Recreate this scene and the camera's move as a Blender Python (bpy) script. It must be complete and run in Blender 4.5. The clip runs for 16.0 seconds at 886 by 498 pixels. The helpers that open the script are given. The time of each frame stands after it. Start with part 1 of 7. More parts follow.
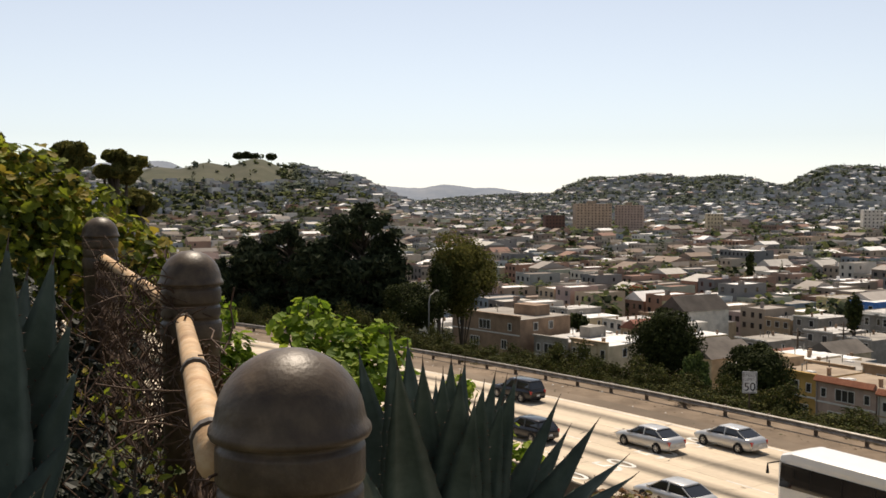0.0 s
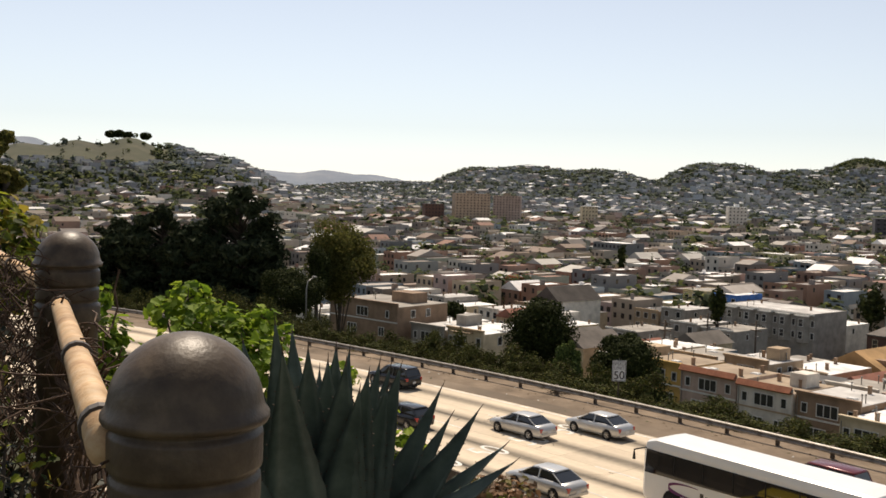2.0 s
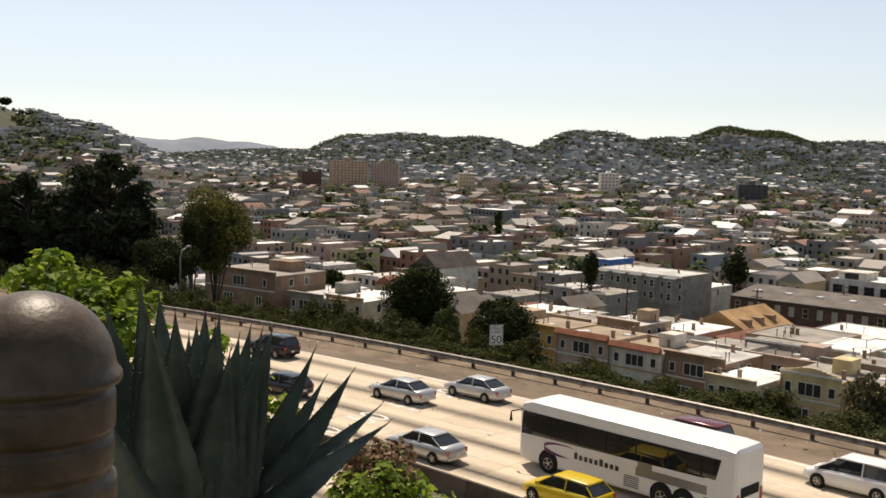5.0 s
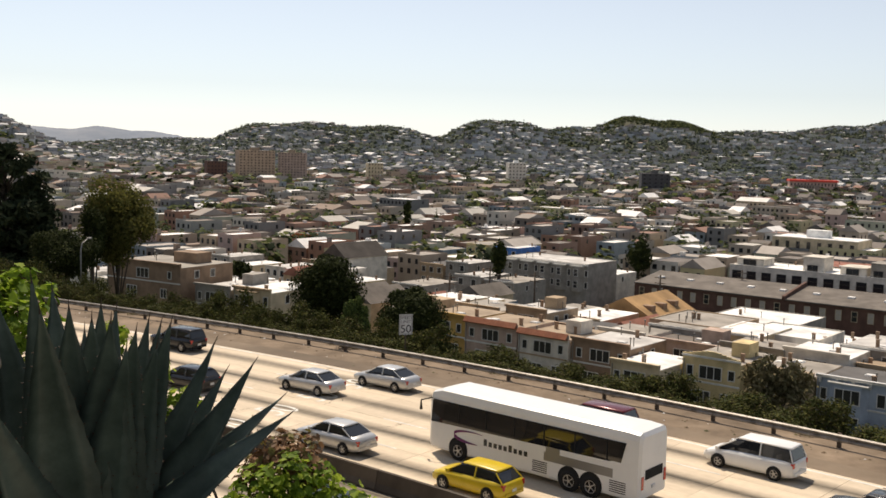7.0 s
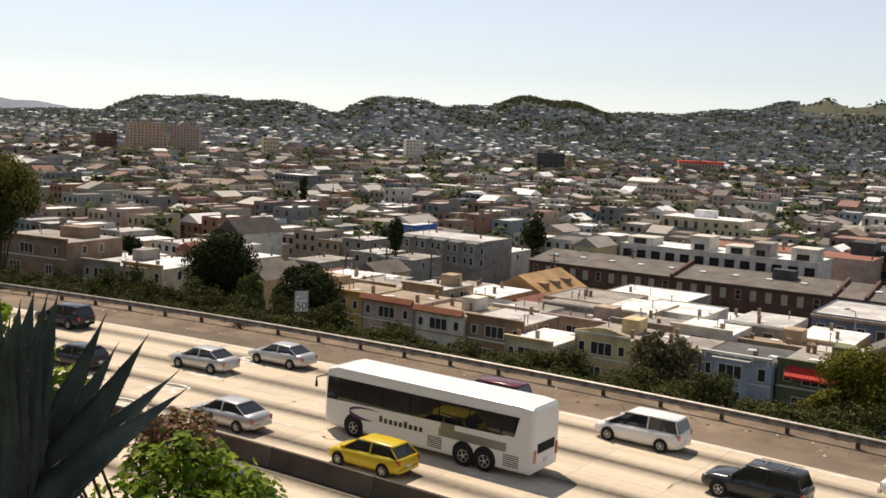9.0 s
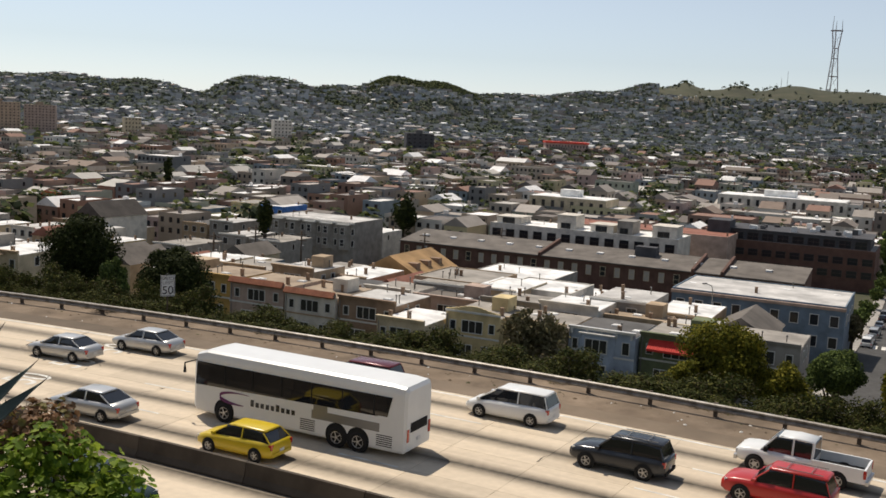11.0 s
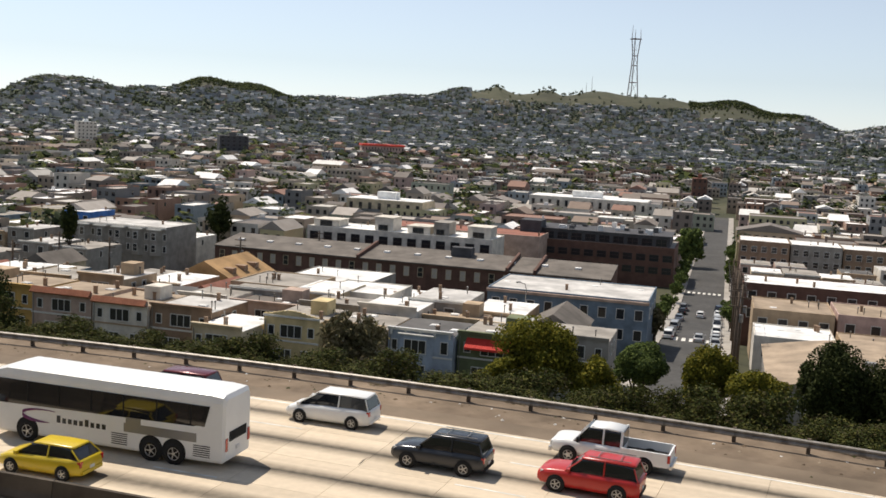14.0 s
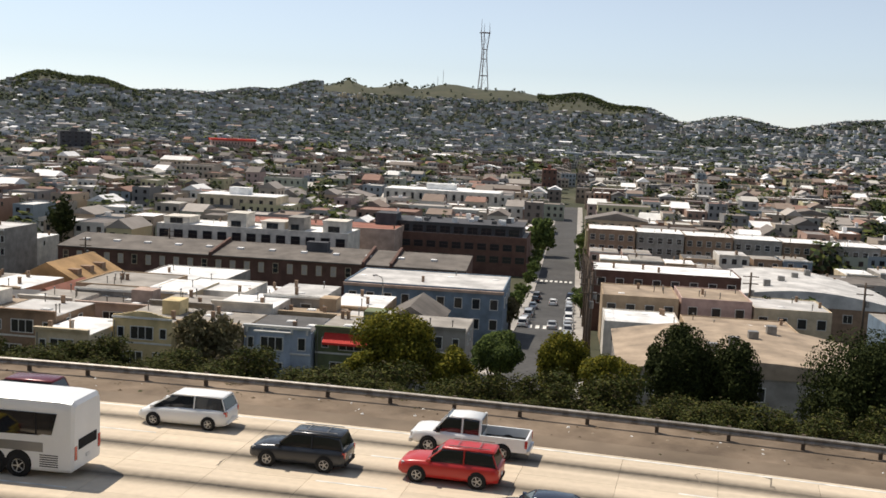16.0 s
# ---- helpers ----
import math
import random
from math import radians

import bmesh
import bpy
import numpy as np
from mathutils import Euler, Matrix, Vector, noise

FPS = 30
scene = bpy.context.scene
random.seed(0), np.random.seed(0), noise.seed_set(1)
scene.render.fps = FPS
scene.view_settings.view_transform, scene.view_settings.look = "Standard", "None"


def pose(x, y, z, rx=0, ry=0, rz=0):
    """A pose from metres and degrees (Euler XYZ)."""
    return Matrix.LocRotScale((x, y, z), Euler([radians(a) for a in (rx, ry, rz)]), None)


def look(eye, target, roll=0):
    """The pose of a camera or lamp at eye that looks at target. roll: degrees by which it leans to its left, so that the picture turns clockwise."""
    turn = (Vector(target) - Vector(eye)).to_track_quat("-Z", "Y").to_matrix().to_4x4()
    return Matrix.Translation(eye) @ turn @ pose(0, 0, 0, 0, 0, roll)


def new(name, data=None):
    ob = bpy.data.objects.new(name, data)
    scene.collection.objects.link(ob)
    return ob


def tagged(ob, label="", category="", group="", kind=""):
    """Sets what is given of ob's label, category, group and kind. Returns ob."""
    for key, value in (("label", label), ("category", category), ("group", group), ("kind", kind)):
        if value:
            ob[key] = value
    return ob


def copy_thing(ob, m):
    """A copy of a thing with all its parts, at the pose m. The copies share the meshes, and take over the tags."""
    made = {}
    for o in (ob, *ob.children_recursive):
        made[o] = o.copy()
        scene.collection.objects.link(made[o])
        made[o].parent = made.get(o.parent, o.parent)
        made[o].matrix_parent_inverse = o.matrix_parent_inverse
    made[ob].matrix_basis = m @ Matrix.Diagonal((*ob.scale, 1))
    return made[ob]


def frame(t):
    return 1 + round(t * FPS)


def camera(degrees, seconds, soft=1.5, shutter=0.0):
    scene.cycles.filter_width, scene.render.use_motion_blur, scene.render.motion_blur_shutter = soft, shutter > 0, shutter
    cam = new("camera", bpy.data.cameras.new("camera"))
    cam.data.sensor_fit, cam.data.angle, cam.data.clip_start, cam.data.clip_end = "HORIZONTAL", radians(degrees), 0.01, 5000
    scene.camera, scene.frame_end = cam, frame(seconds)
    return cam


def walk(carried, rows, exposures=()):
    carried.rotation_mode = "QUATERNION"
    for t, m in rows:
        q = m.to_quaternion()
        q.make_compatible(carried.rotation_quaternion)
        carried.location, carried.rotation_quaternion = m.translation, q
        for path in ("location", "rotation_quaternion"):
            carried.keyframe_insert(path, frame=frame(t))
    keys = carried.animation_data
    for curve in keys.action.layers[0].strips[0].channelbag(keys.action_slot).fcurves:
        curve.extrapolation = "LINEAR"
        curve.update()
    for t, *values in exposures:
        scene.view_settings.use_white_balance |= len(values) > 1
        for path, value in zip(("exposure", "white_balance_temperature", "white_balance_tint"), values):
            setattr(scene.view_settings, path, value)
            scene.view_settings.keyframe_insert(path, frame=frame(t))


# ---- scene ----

# ---- camera ----
cam = camera(47.1, 16.0, soft=1.6)
# seconds, x, y, z, yaw, pitch, roll
PATH = [
    (0.0, -0.000, 0.000, 16.000, -0.00, -2.90, 0.00),
    (0.5, -0.024, 0.000, 16.003, -1.72, -3.31, -0.85),
    (1.0, -0.031, 0.000, 16.001, -3.87, -3.20, -1.20),
    (1.5, -0.033, 0.000, 15.997, -5.80, -3.70, -1.74),
    (2.0, -0.040, 0.000, 15.998, -6.74, -3.52, -1.62),
    (2.5, -0.037, 0.000, 15.991, -7.67, -3.81, -1.37),
    (3.0, -0.023, 0.000, 15.983, -8.84, -4.35, -1.05),
    (3.5, -0.023, 0.000, 15.977, -9.59, -4.81, -1.37),
    (4.0, -0.018, 0.000, 15.977, -11.02, -4.87, -1.50),
    (6.5, 0.014, 0.000, 15.970, -17.35, -5.64, -1.58),
    (7.0, 0.022, 0.000, 15.966, -18.75, -5.61, -1.56),
    (7.5, 0.022, 0.000, 15.966, -19.41, -6.06, -1.64),
    (8.0, 0.022, 0.000, 15.966, -21.20, -6.22, -1.65),
    (8.5, 0.022, 0.000, 15.966, -22.81, -6.49, -2.18),
    (11.0, 0.022, 0.000, 15.966, -31.80, -7.45, -2.76),
    (11.5, 0.022, 0.000, 15.966, -33.25, -7.56, -2.90),
    (12.0, 0.022, 0.000, 15.966, -34.85, -6.94, -2.83),
    (12.5, 0.022, 0.000, 15.966, -36.92, -6.49, -2.94),
    (13.0, 0.022, 0.000, 15.966, -38.49, -6.86, -2.98),
    (13.5, 0.022, 0.000, 15.966, -39.81, -7.16, -3.08),
    (14.0, 0.022, 0.000, 15.966, -42.09, -6.79, -3.01),
    (14.5, 0.022, 0.000, 15.966, -43.93, -6.80, -3.05),
    (15.0, 0.022, 0.000, 15.966, -45.73, -6.73, -2.71),
    (15.5, 0.022, 0.000, 15.966, -47.52, -7.26, -2.69),
    (16.0, 0.022, 0.000, 15.966, -50.31, -6.76, -2.62),
]
walk(cam, [(t, pose(x, y, z, 90 + pitch, roll, yaw)) for t, x, y, z, yaw, pitch, roll in PATH],
     [(0.0, 0.06, 7000, 12), (9.0, 0.04, 6900, 12), (10.8, -0.2, 6500, 10), (11.4, -0.12, 6450, 10), (12.5, 0.03, 6450, 10), (16.0, 0.05, 6400, 10)])

# ---- light ----
SUN_AZ, SUN_EL = 0.0, 58.0
world = bpy.data.worlds.new("world")
scene.world = world
world.use_nodes = True
wn = world.node_tree
sky = wn.nodes.new("ShaderNodeTexSky")
sky.sky_type = 'NISHITA'
sky.sun_disc = False
sky.sun_elevation = radians(SUN_EL)
sky.sun_rotation = radians(SUN_AZ)
sky.air_density = 1.0
sky.dust_density = 0.0
sky.ozone_density = 3.0
haze = wn.nodes.new("ShaderNodeHueSaturation")
haze.inputs["Saturation"].default_value = 0.44
wn.links.new(sky.outputs[0], haze.inputs["Color"])
tint = wn.nodes.new("ShaderNodeMix")
tint.data_type, tint.blend_type = "RGBA", "MULTIPLY"
tint.inputs[0].default_value = 1.0
tint.inputs[7].default_value = (0.955, 0.997, 1.055, 1.0)
wn.links.new(haze.outputs[0], tint.inputs[6])
wn.links.new(tint.outputs[2], wn.nodes["Background"].inputs[0])
wn.nodes["Background"].inputs[1].default_value = 0.108
sun = new("sun", bpy.data.lights.new("sun", "SUN"))
sun.data.energy = 5.0
sun.data.angle = radians(0.5)
sun.data.color = (1.0, 0.9, 0.77)
sa, se = radians(SUN_AZ), radians(SUN_EL)
sun.matrix_world = look((1000 * math.sin(sa) * math.cos(se), 1000 * math.cos(sa) * math.cos(se), 1000 * math.sin(se)), (0, 0, 0))

# ---- building tools ----
class Geo:
    """Collects vertices and faces of one mesh."""
    def __init__(self):
        self.v, self.f = [], []

    def add(self, verts, faces):
        n = len(self.v)
        self.v.extend([tuple(p) for p in verts])
        self.f.extend([tuple(i + n for i in q) for q in faces])
        return self

    def box(self, x0, x1, y0, y1, z0, z1):
        return self.add([(x0, y0, z0), (x1, y0, z0), (x1, y1, z0), (x0, y1, z0), (x0, y0, z1), (x1, y0, z1), (x1, y1, z1), (x0, y1, z1)],
                        [(3, 2, 1, 0), (4, 5, 6, 7), (0, 1, 5, 4), (1, 2, 6, 5), (2, 3, 7, 6), (3, 0, 4, 7)])

    def lathe(self, profile, n=16, x=0.0, y=0.0, caps=True):
        """profile: (radius, z) from bottom to top."""
        vs, fs = [], []
        for r, z in profile:
            vs += [(x + r * math.cos(2 * math.pi * k / n), y + r * math.sin(2 * math.pi * k / n), z) for k in range(n)]
        for i in range(len(profile) - 1):
            fs += [(i * n + k, i * n + (k + 1) % n, (i + 1) * n + (k + 1) % n, (i + 1) * n + k) for k in range(n)]
        if caps:
            fs.append(tuple(reversed(range(n))))
            fs.append(tuple((len(profile) - 1) * n + k for k in range(n)))
        return self.add(vs, fs)

    def tube(self, points, radii, n=6):
        pts = [Vector(p) for p in points]
        vs, fs = [], []
        for i, p in enumerate(pts):
            d = (pts[min(i + 1, len(pts) - 1)] - pts[max(i - 1, 0)]).normalized()
            a = d.orthogonal().normalized() if i == 0 else (a - d * a.dot(d)).normalized()
            b = d.cross(a)
            r = radii[i] if isinstance(radii, (list, tuple)) else radii
            vs += [tuple(p + (a * math.cos(2 * math.pi * k / n) + b * math.sin(2 * math.pi * k / n)) * r) for k in range(n)]
        for i in range(len(pts) - 1):
            fs += [(i * n + k, i * n + (k + 1) % n, (i + 1) * n + (k + 1) % n, (i + 1) * n + k) for k in range(n)]
        fs.append(tuple(reversed(range(n))))
        fs.append(tuple((len(pts) - 1) * n + k for k in range(n)))
        return self.add(vs, fs)

    def arrays(self, verts, quads):
        """Adds numpy arrays of vertices and faces."""
        n = len(self.v)
        self.v.extend(map(tuple, np.asarray(verts).tolist()))
        self.f.extend(map(tuple, (np.asarray(quads) + n).tolist()))
        return self

    def mesh(self, name, material=None, smooth=False):
        me = bpy.data.meshes.new(name)
        me.from_pydata(self.v, [], self.f)
        if material:
            me.materials.append(material)
        if smooth:
            me.shade_smooth()
        me.update()
        return me


def part(name, geo, material, parent, label="", m=None, smooth=False):
    """One mesh object, under a thing or a part (None: at top level). geo: a Geo, or a mesh to share."""
    me = geo if isinstance(geo, bpy.types.Mesh) else geo.mesh(name, material, smooth)
    ob = new(name, me)
    if parent is not None:
        ob.parent = parent
    if m is not None:
        ob.matrix_basis = m
    if label:
        ob["label"] = label
    return ob


def thing(name, m, label, category, group="", kind=""):
    ob = new(name)
    ob.matrix_basis = m
    ob.empty_display_size = 0.2
    return tagged(ob, label, category, group, kind)


# city grid: u runs away along the cross street, v to its right
TURN = 58.0
UX, UY = math.sin(radians(TURN)), math.cos(radians(TURN))


def city(u, v, z=0.0, rz=0.0):
    return pose(u * UX + v * UY, u * UY - v * UX, z, 0, 0, -TURN + rz)


# freeway: arcs round one centre
CX, CY = -215.0, -98.0
R_BARRIER, R_D3, R_D2, R_D1, R_EDGE, R_RAIL = 268.6, 274.0, 278.1, 282.3, 286.4, 291.6


def arc(r, a, z=0.0):
    """A point on the freeway's arc: a is the angle in degrees from +y, clockwise."""
    return (CX + r * math.sin(radians(a)), CY + r * math.cos(radians(a)), z)


def smooth01(x):
    x = np.clip(x, 0.0, 1.0)
    return x * x * (3 - 2 * x)


# hills: azimuth, distance, rise in degrees as seen from the fence, half width in degrees, depth towards the town, depth beyond
HILLS = [(-20, 1929, 1.35, 3, 330, 500), (-15.6, 1929, 1.6, 1.8, 330, 500), (-13.0, 1929, 1.84, 1.5, 330, 500), (-10.4, 1981, 2.15, 1.55, 330, 500), (-8.2, 2000, 1.42, 1.3, 380, 500), (-6.0, 2044, 1.06, 2.2, 520, 500),
         (5, 4241, 0.14, 4, 558, 500), (8.5, 2995, 0.90, 1.7, 620, 500), (11.5, 2970, 1.08, 2.2, 620, 500), (15.5, 2937, 0.99, 2.6, 620, 500), (20.8, 2940, 1.4, 1.6, 558, 500),
         (22.8, 3086, 1.40, 1.6, 558, 500), (26, 3300, 1.23, 2.2, 558, 500), (29, 3500, 1.9, 1.6, 558, 500), (31.5, 3437, 1.69, 1.8, 620, 500), (35.5, 3542, 1.24, 3, 682, 500), (40, 3800, 1.58, 2.6, 744, 500),
         (43.2, 3960, 2.09, 1.8, 744, 500), (45, 4050, 2.09, 0.7, 558, 500), (47.8, 4100, 1.86, 0.7, 558, 500), (46.8, 4100, 2.08, 2.4, 744, 500), (50.5, 4100, 2.39, 2.2, 744, 500), (54, 4100, 2.21, 2.6, 806, 500),
         (57.8, 3980, 2.10, 2, 744, 500), (61, 3766, 1.52, 1.9, 682, 500), (66, 3550, 1.17, 2.4, 682, 500), (73.5, 3306, 1.24, 4, 682, 500), (82, 3080, 1.36, 5, 620, 500)]
BASE = -24.0
# ridges far beyond the town, painted haze blue: azimuth, rise, half width
RIDGES = [(-21, 1.8, 3.5), (-15.6, 1.98, 1.7), (-18.0, 1.75, 1.5), (-3.2, 0.62, 2.2), (0.2, 0.72, 1.3), (2.4, 0.55, 1.6), (6, 0.2, 3)]


def ground_z(x, y):
    """Height of the land, for arrays of x and y."""
    x, y = np.asarray(x, float), np.asarray(y, float)
    r, az = np.hypot(x, y), np.degrees(np.arctan2(x, y))
    s = np.hypot(x - CX, y - CY) - R_EDGE
    total = np.zeros_like(r)
    for a, d, e, w, near, far in HILLS:
        h = 16 + d * math.tan(radians(e)) - BASE
        sr = np.where(r < d, near, far)
        total += (h * np.exp(-0.5 * ((az - a) / (1.18 * w)) ** 2 - 0.5 * ((r - d) / sr) ** 2)) ** 4
    z = BASE + total ** 0.25
    z = z + 7.5 * (1 - smooth01((r - 140) / 110))
    # the bank beyond the guard rail, the road bed and the slope up to the fence
    z = np.where(s < 40, (-0.6 + (z + 0.6) * smooth01((s - 7) / 33)), z)
    z = np.where(s < 7, -0.6, z)
    near = -0.6 + 15.05 * np.clip((-s - 36) / 13.2, 0, 1)
    z = np.where(s < -36, near, z)
    z = np.where(s < -49.2, 14.45 + 0.12 * np.clip(-s - 53.0, 0, 120), z)
    return z


def gz(x, y):
    return float(ground_z(x, y))


# ---- materials ----
def material(name, colours, rough=0.8, scale=1.0, metal=0.0, bump=0.0, bump_scale=None, by="noise", spec=0.3, stain=0.0, stain_scale=0.3, translucent=0.0):
    """A surface whose colour runs over the given colours. by: noise, island or object."""
    m = bpy.data.materials.new(name)
    m.use_nodes = True
    nt = m.node_tree
    bsdf = nt.nodes["Principled BSDF"]
    bsdf.inputs["Roughness"].default_value = rough
    bsdf.inputs["Metallic"].default_value = metal
    bsdf.inputs["Specular IOR Level"].default_value = spec
    tc = nt.nodes.new("ShaderNodeTexCoord")
    fine = nt.nodes.new("ShaderNodeTexNoise")
    fine.inputs["Scale"].default_value = scale
    fine.inputs["Detail"].default_value = 6.0
    fine.inputs["Roughness"].default_value = 0.65
    nt.links.new(tc.outputs["Object"], fine.inputs["Vector"])
    ramp = nt.nodes.new("ShaderNodeValToRGB")
    el = ramp.color_ramp.elements
    while len(el) < len(colours):
        el.new(0.5)
    for i, c in enumerate(colours):
        lo, hi = (0.3, 0.7) if by == "noise" else (0.0, 1.0)
        el[i].position = lo + (hi - lo) * (i / max(1, len(colours) - 1) if by == "noise" else i / len(colours))
        el[i].color = (*c, 1)
    if by == "noise":
        nt.links.new(fine.outputs["Fac"], ramp.inputs["Fac"])
    else:
        ramp.color_ramp.interpolation = 'CONSTANT'
        src = nt.nodes.new("ShaderNodeNewGeometry" if by == "island" else "ShaderNodeObjectInfo")
        nt.links.new(src.outputs["Random Per Island" if by == "island" else "Random"], ramp.inputs["Fac"])
    colour = ramp.outputs["Color"]

    def darker(colour, noise_socket, lo, hi, amount):
        mr = nt.nodes.new("ShaderNodeMapRange")
        mr.inputs["From Min"].default_value, mr.inputs["From Max"].default_value = lo, hi
        mr.inputs["To Min"].default_value, mr.inputs["To Max"].default_value = 1 - amount, 1 + 0.35 * amount
        nt.links.new(noise_socket, mr.inputs["Value"])
        mx = nt.nodes.new("ShaderNodeVectorMath")
        mx.operation = 'SCALE'
        nt.links.new(colour, mx.inputs[0])
        nt.links.new(mr.outputs["Result"], mx.inputs["Scale"])
        return mx.outputs["Vector"]
    if by != "noise":
        colour = darker(colour, fine.outputs["Fac"], 0.3, 0.7, 0.18)
    if stain:
        big = nt.nodes.new("ShaderNodeTexNoise")
        big.inputs["Scale"].default_value = stain_scale
        big.inputs["Detail"].default_value = 4.0
        nt.links.new(tc.outputs["Object"], big.inputs["Vector"])
        colour = darker(colour, big.outputs["Fac"], 0.35, 0.65, stain)
    nt.links.new(colour, bsdf.inputs["Base Color"])
    if bump:
        bt = nt.nodes.new("ShaderNodeTexNoise")
        bt.inputs["Scale"].default_value = bump_scale or scale * 3
        bt.inputs["Detail"].default_value = 5.0
        nt.links.new(tc.outputs["Object"], bt.inputs["Vector"])
        bp = nt.nodes.new("ShaderNodeBump")
        bp.inputs["Strength"].default_value = bump
        bp.inputs["Distance"].default_value = 0.02
        nt.links.new(bt.outputs["Fac"], bp.inputs["Height"])
        nt.links.new(bp.outputs["Normal"], bsdf.inputs["Normal"])
    if translucent:
        tr = nt.nodes.new("ShaderNodeBsdfTranslucent")
        mixer = nt.nodes.new("ShaderNodeMixShader")
        mixer.inputs["Fac"].default_value = translucent
        nt.links.new(colour, tr.inputs["Color"])
        nt.links.new(bsdf.outputs[0], mixer.inputs[1])
        nt.links.new(tr.outputs[0], mixer.inputs[2])
        nt.links.new(mixer.outputs[0], nt.nodes["Material Output"].inputs["Surface"])
    return m


M_LAND = material("land", [(0.042, 0.046, 0.024), (0.06, 0.062, 0.034), (0.086, 0.078, 0.048)], 0.95, 0.02, stain=0.3, stain_scale=0.004)
M_GLASS = material("window_glass", [(0.012, 0.014, 0.017), (0.03, 0.033, 0.038)], 0.08, 0.4, spec=0.6)
M_TRIM = material("white_trim", [(0.55, 0.53, 0.48), (0.68, 0.66, 0.61)], 0.6, 2.0)
M_METAL = material("galvanised_steel", [(0.2, 0.19, 0.175), (0.3, 0.29, 0.27)], 0.5, 3.0, metal=0.5, stain=0.25, stain_scale=1.2)
M_DARKMETAL = material("dark_metal", [(0.05, 0.045, 0.04), (0.1, 0.085, 0.07)], 0.6, 4.0, metal=0.4)
M_WOODPOLE = material("creosoted_wood", [(0.07, 0.05, 0.035), (0.12, 0.09, 0.065)], 0.9, 3.0, bump=0.3)
M_FARWALL = material("far_walls", [(0.365, 0.296, 0.226), (0.479, 0.409, 0.322), (0.209, 0.174, 0.148), (0.592, 0.539, 0.461), (0.270, 0.174, 0.131), (0.392, 0.313, 0.235), (0.261, 0.252, 0.244), (0.644, 0.609, 0.548), (0.331, 0.217, 0.165), (0.418, 0.357, 0.287), (0.313, 0.313, 0.287), (0.522, 0.400, 0.278), (0.209, 0.204, 0.196), (0.331, 0.191, 0.131), (0.539, 0.479, 0.287), (0.261, 0.296, 0.313), (0.452, 0.331, 0.287), (0.348, 0.365, 0.287)], 0.85, 0.3, by="island")
M_FARROOF = material("far_roofs", [(0.22, 0.185, 0.155), (0.32, 0.285, 0.25), (0.16, 0.14, 0.125), (0.72, 0.7, 0.66), (0.25, 0.19, 0.15), (0.4, 0.36, 0.32), (0.8, 0.78, 0.75), (0.27, 0.16, 0.12), (0.85, 0.83, 0.8), (0.25, 0.22, 0.2), (0.5, 0.47, 0.42), (0.19, 0.165, 0.145)], 0.85, 0.3, by="island")
# leaf colours lifted and greyed to imitate haze over distant trees
M_HAZETREE = material("hazed_foliage", [(0.05, 0.066, 0.045), (0.07, 0.088, 0.052), (0.058, 0.074, 0.05), (0.09, 0.108, 0.055), (0.045, 0.058, 0.044)], 0.9, 0.3, by="island")
# hill house palettes have distance haze mixed in: greyer, cooler, less contrast
M_HAZEWALL = material("hazed_walls", [(0.400, 0.400, 0.400), (0.482, 0.475, 0.468), (0.291, 0.298, 0.305), (0.550, 0.543, 0.529), (0.373, 0.346, 0.318), (0.400, 0.427, 0.454), (0.332, 0.284, 0.257), (0.509, 0.482, 0.427), (0.223, 0.230, 0.244)], 0.85, 0.3, by="island")
M_HAZEROOF = material("hazed_roofs", [(0.25, 0.25, 0.25), (0.36, 0.36, 0.36), (0.2, 0.2, 0.21), (0.52, 0.52, 0.51), (0.3, 0.27, 0.25), (0.42, 0.42, 0.42), (0.3, 0.22, 0.18), (0.78, 0.77, 0.75), (0.17, 0.17, 0.18)], 0.85, 0.3, by="island")
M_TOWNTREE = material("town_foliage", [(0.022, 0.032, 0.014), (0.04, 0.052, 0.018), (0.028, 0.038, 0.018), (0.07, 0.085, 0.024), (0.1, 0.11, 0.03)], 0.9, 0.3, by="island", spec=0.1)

# ---- land ----
def build_ground():
    azs = np.concatenate([np.arange(-34, 90, 0.5), np.arange(90, 326, 4.0)])
    rings = np.concatenate([np.geomspace(0.5, 40, 60)[:-1], np.arange(40, 70, 1.0), np.geomspace(70, 4950, 150)])
    a, r = np.meshgrid(np.radians(azs), rings)
    x, y = r * np.sin(a), r * np.cos(a)
    z = ground_z(x, y)
    wob = np.array([noise.noise((px * 0.004, py * 0.004, 3.3)) for px, py in zip(x.ravel(), y.ravel())]).reshape(z.shape)
    fine = np.array([noise.noise((px * 0.02, py * 0.02, 7.7)) for px, py in zip(x.ravel(), y.ravel())]).reshape(z.shape)
    z = z + (wob * 4 + fine * 1.5) * smooth01((r - 900) / 1500)
    g = Geo()
    n, m = z.shape
    idx = np.arange(n * m).reshape(n, m)
    nxt = np.roll(idx, -1, axis=1)
    quads = np.stack([idx[:-1], idx[1:], nxt[1:], nxt[:-1]], -1).reshape(-1, 4)
    g.arrays(np.stack([x, y, z], -1).reshape(-1, 3), quads)
    g.v.append((0, 0, gz(0, 0)))
    for k in range(m):
        g.f.append((n * m, int(idx[0, k]), int(idx[0, (k + 1) % m])))
    ob = part("ground", g, M_LAND, None, smooth=True)
    tagged(ob, "hilly land of dry grass and earth under the town", "ground", kind="structure")


build_ground()


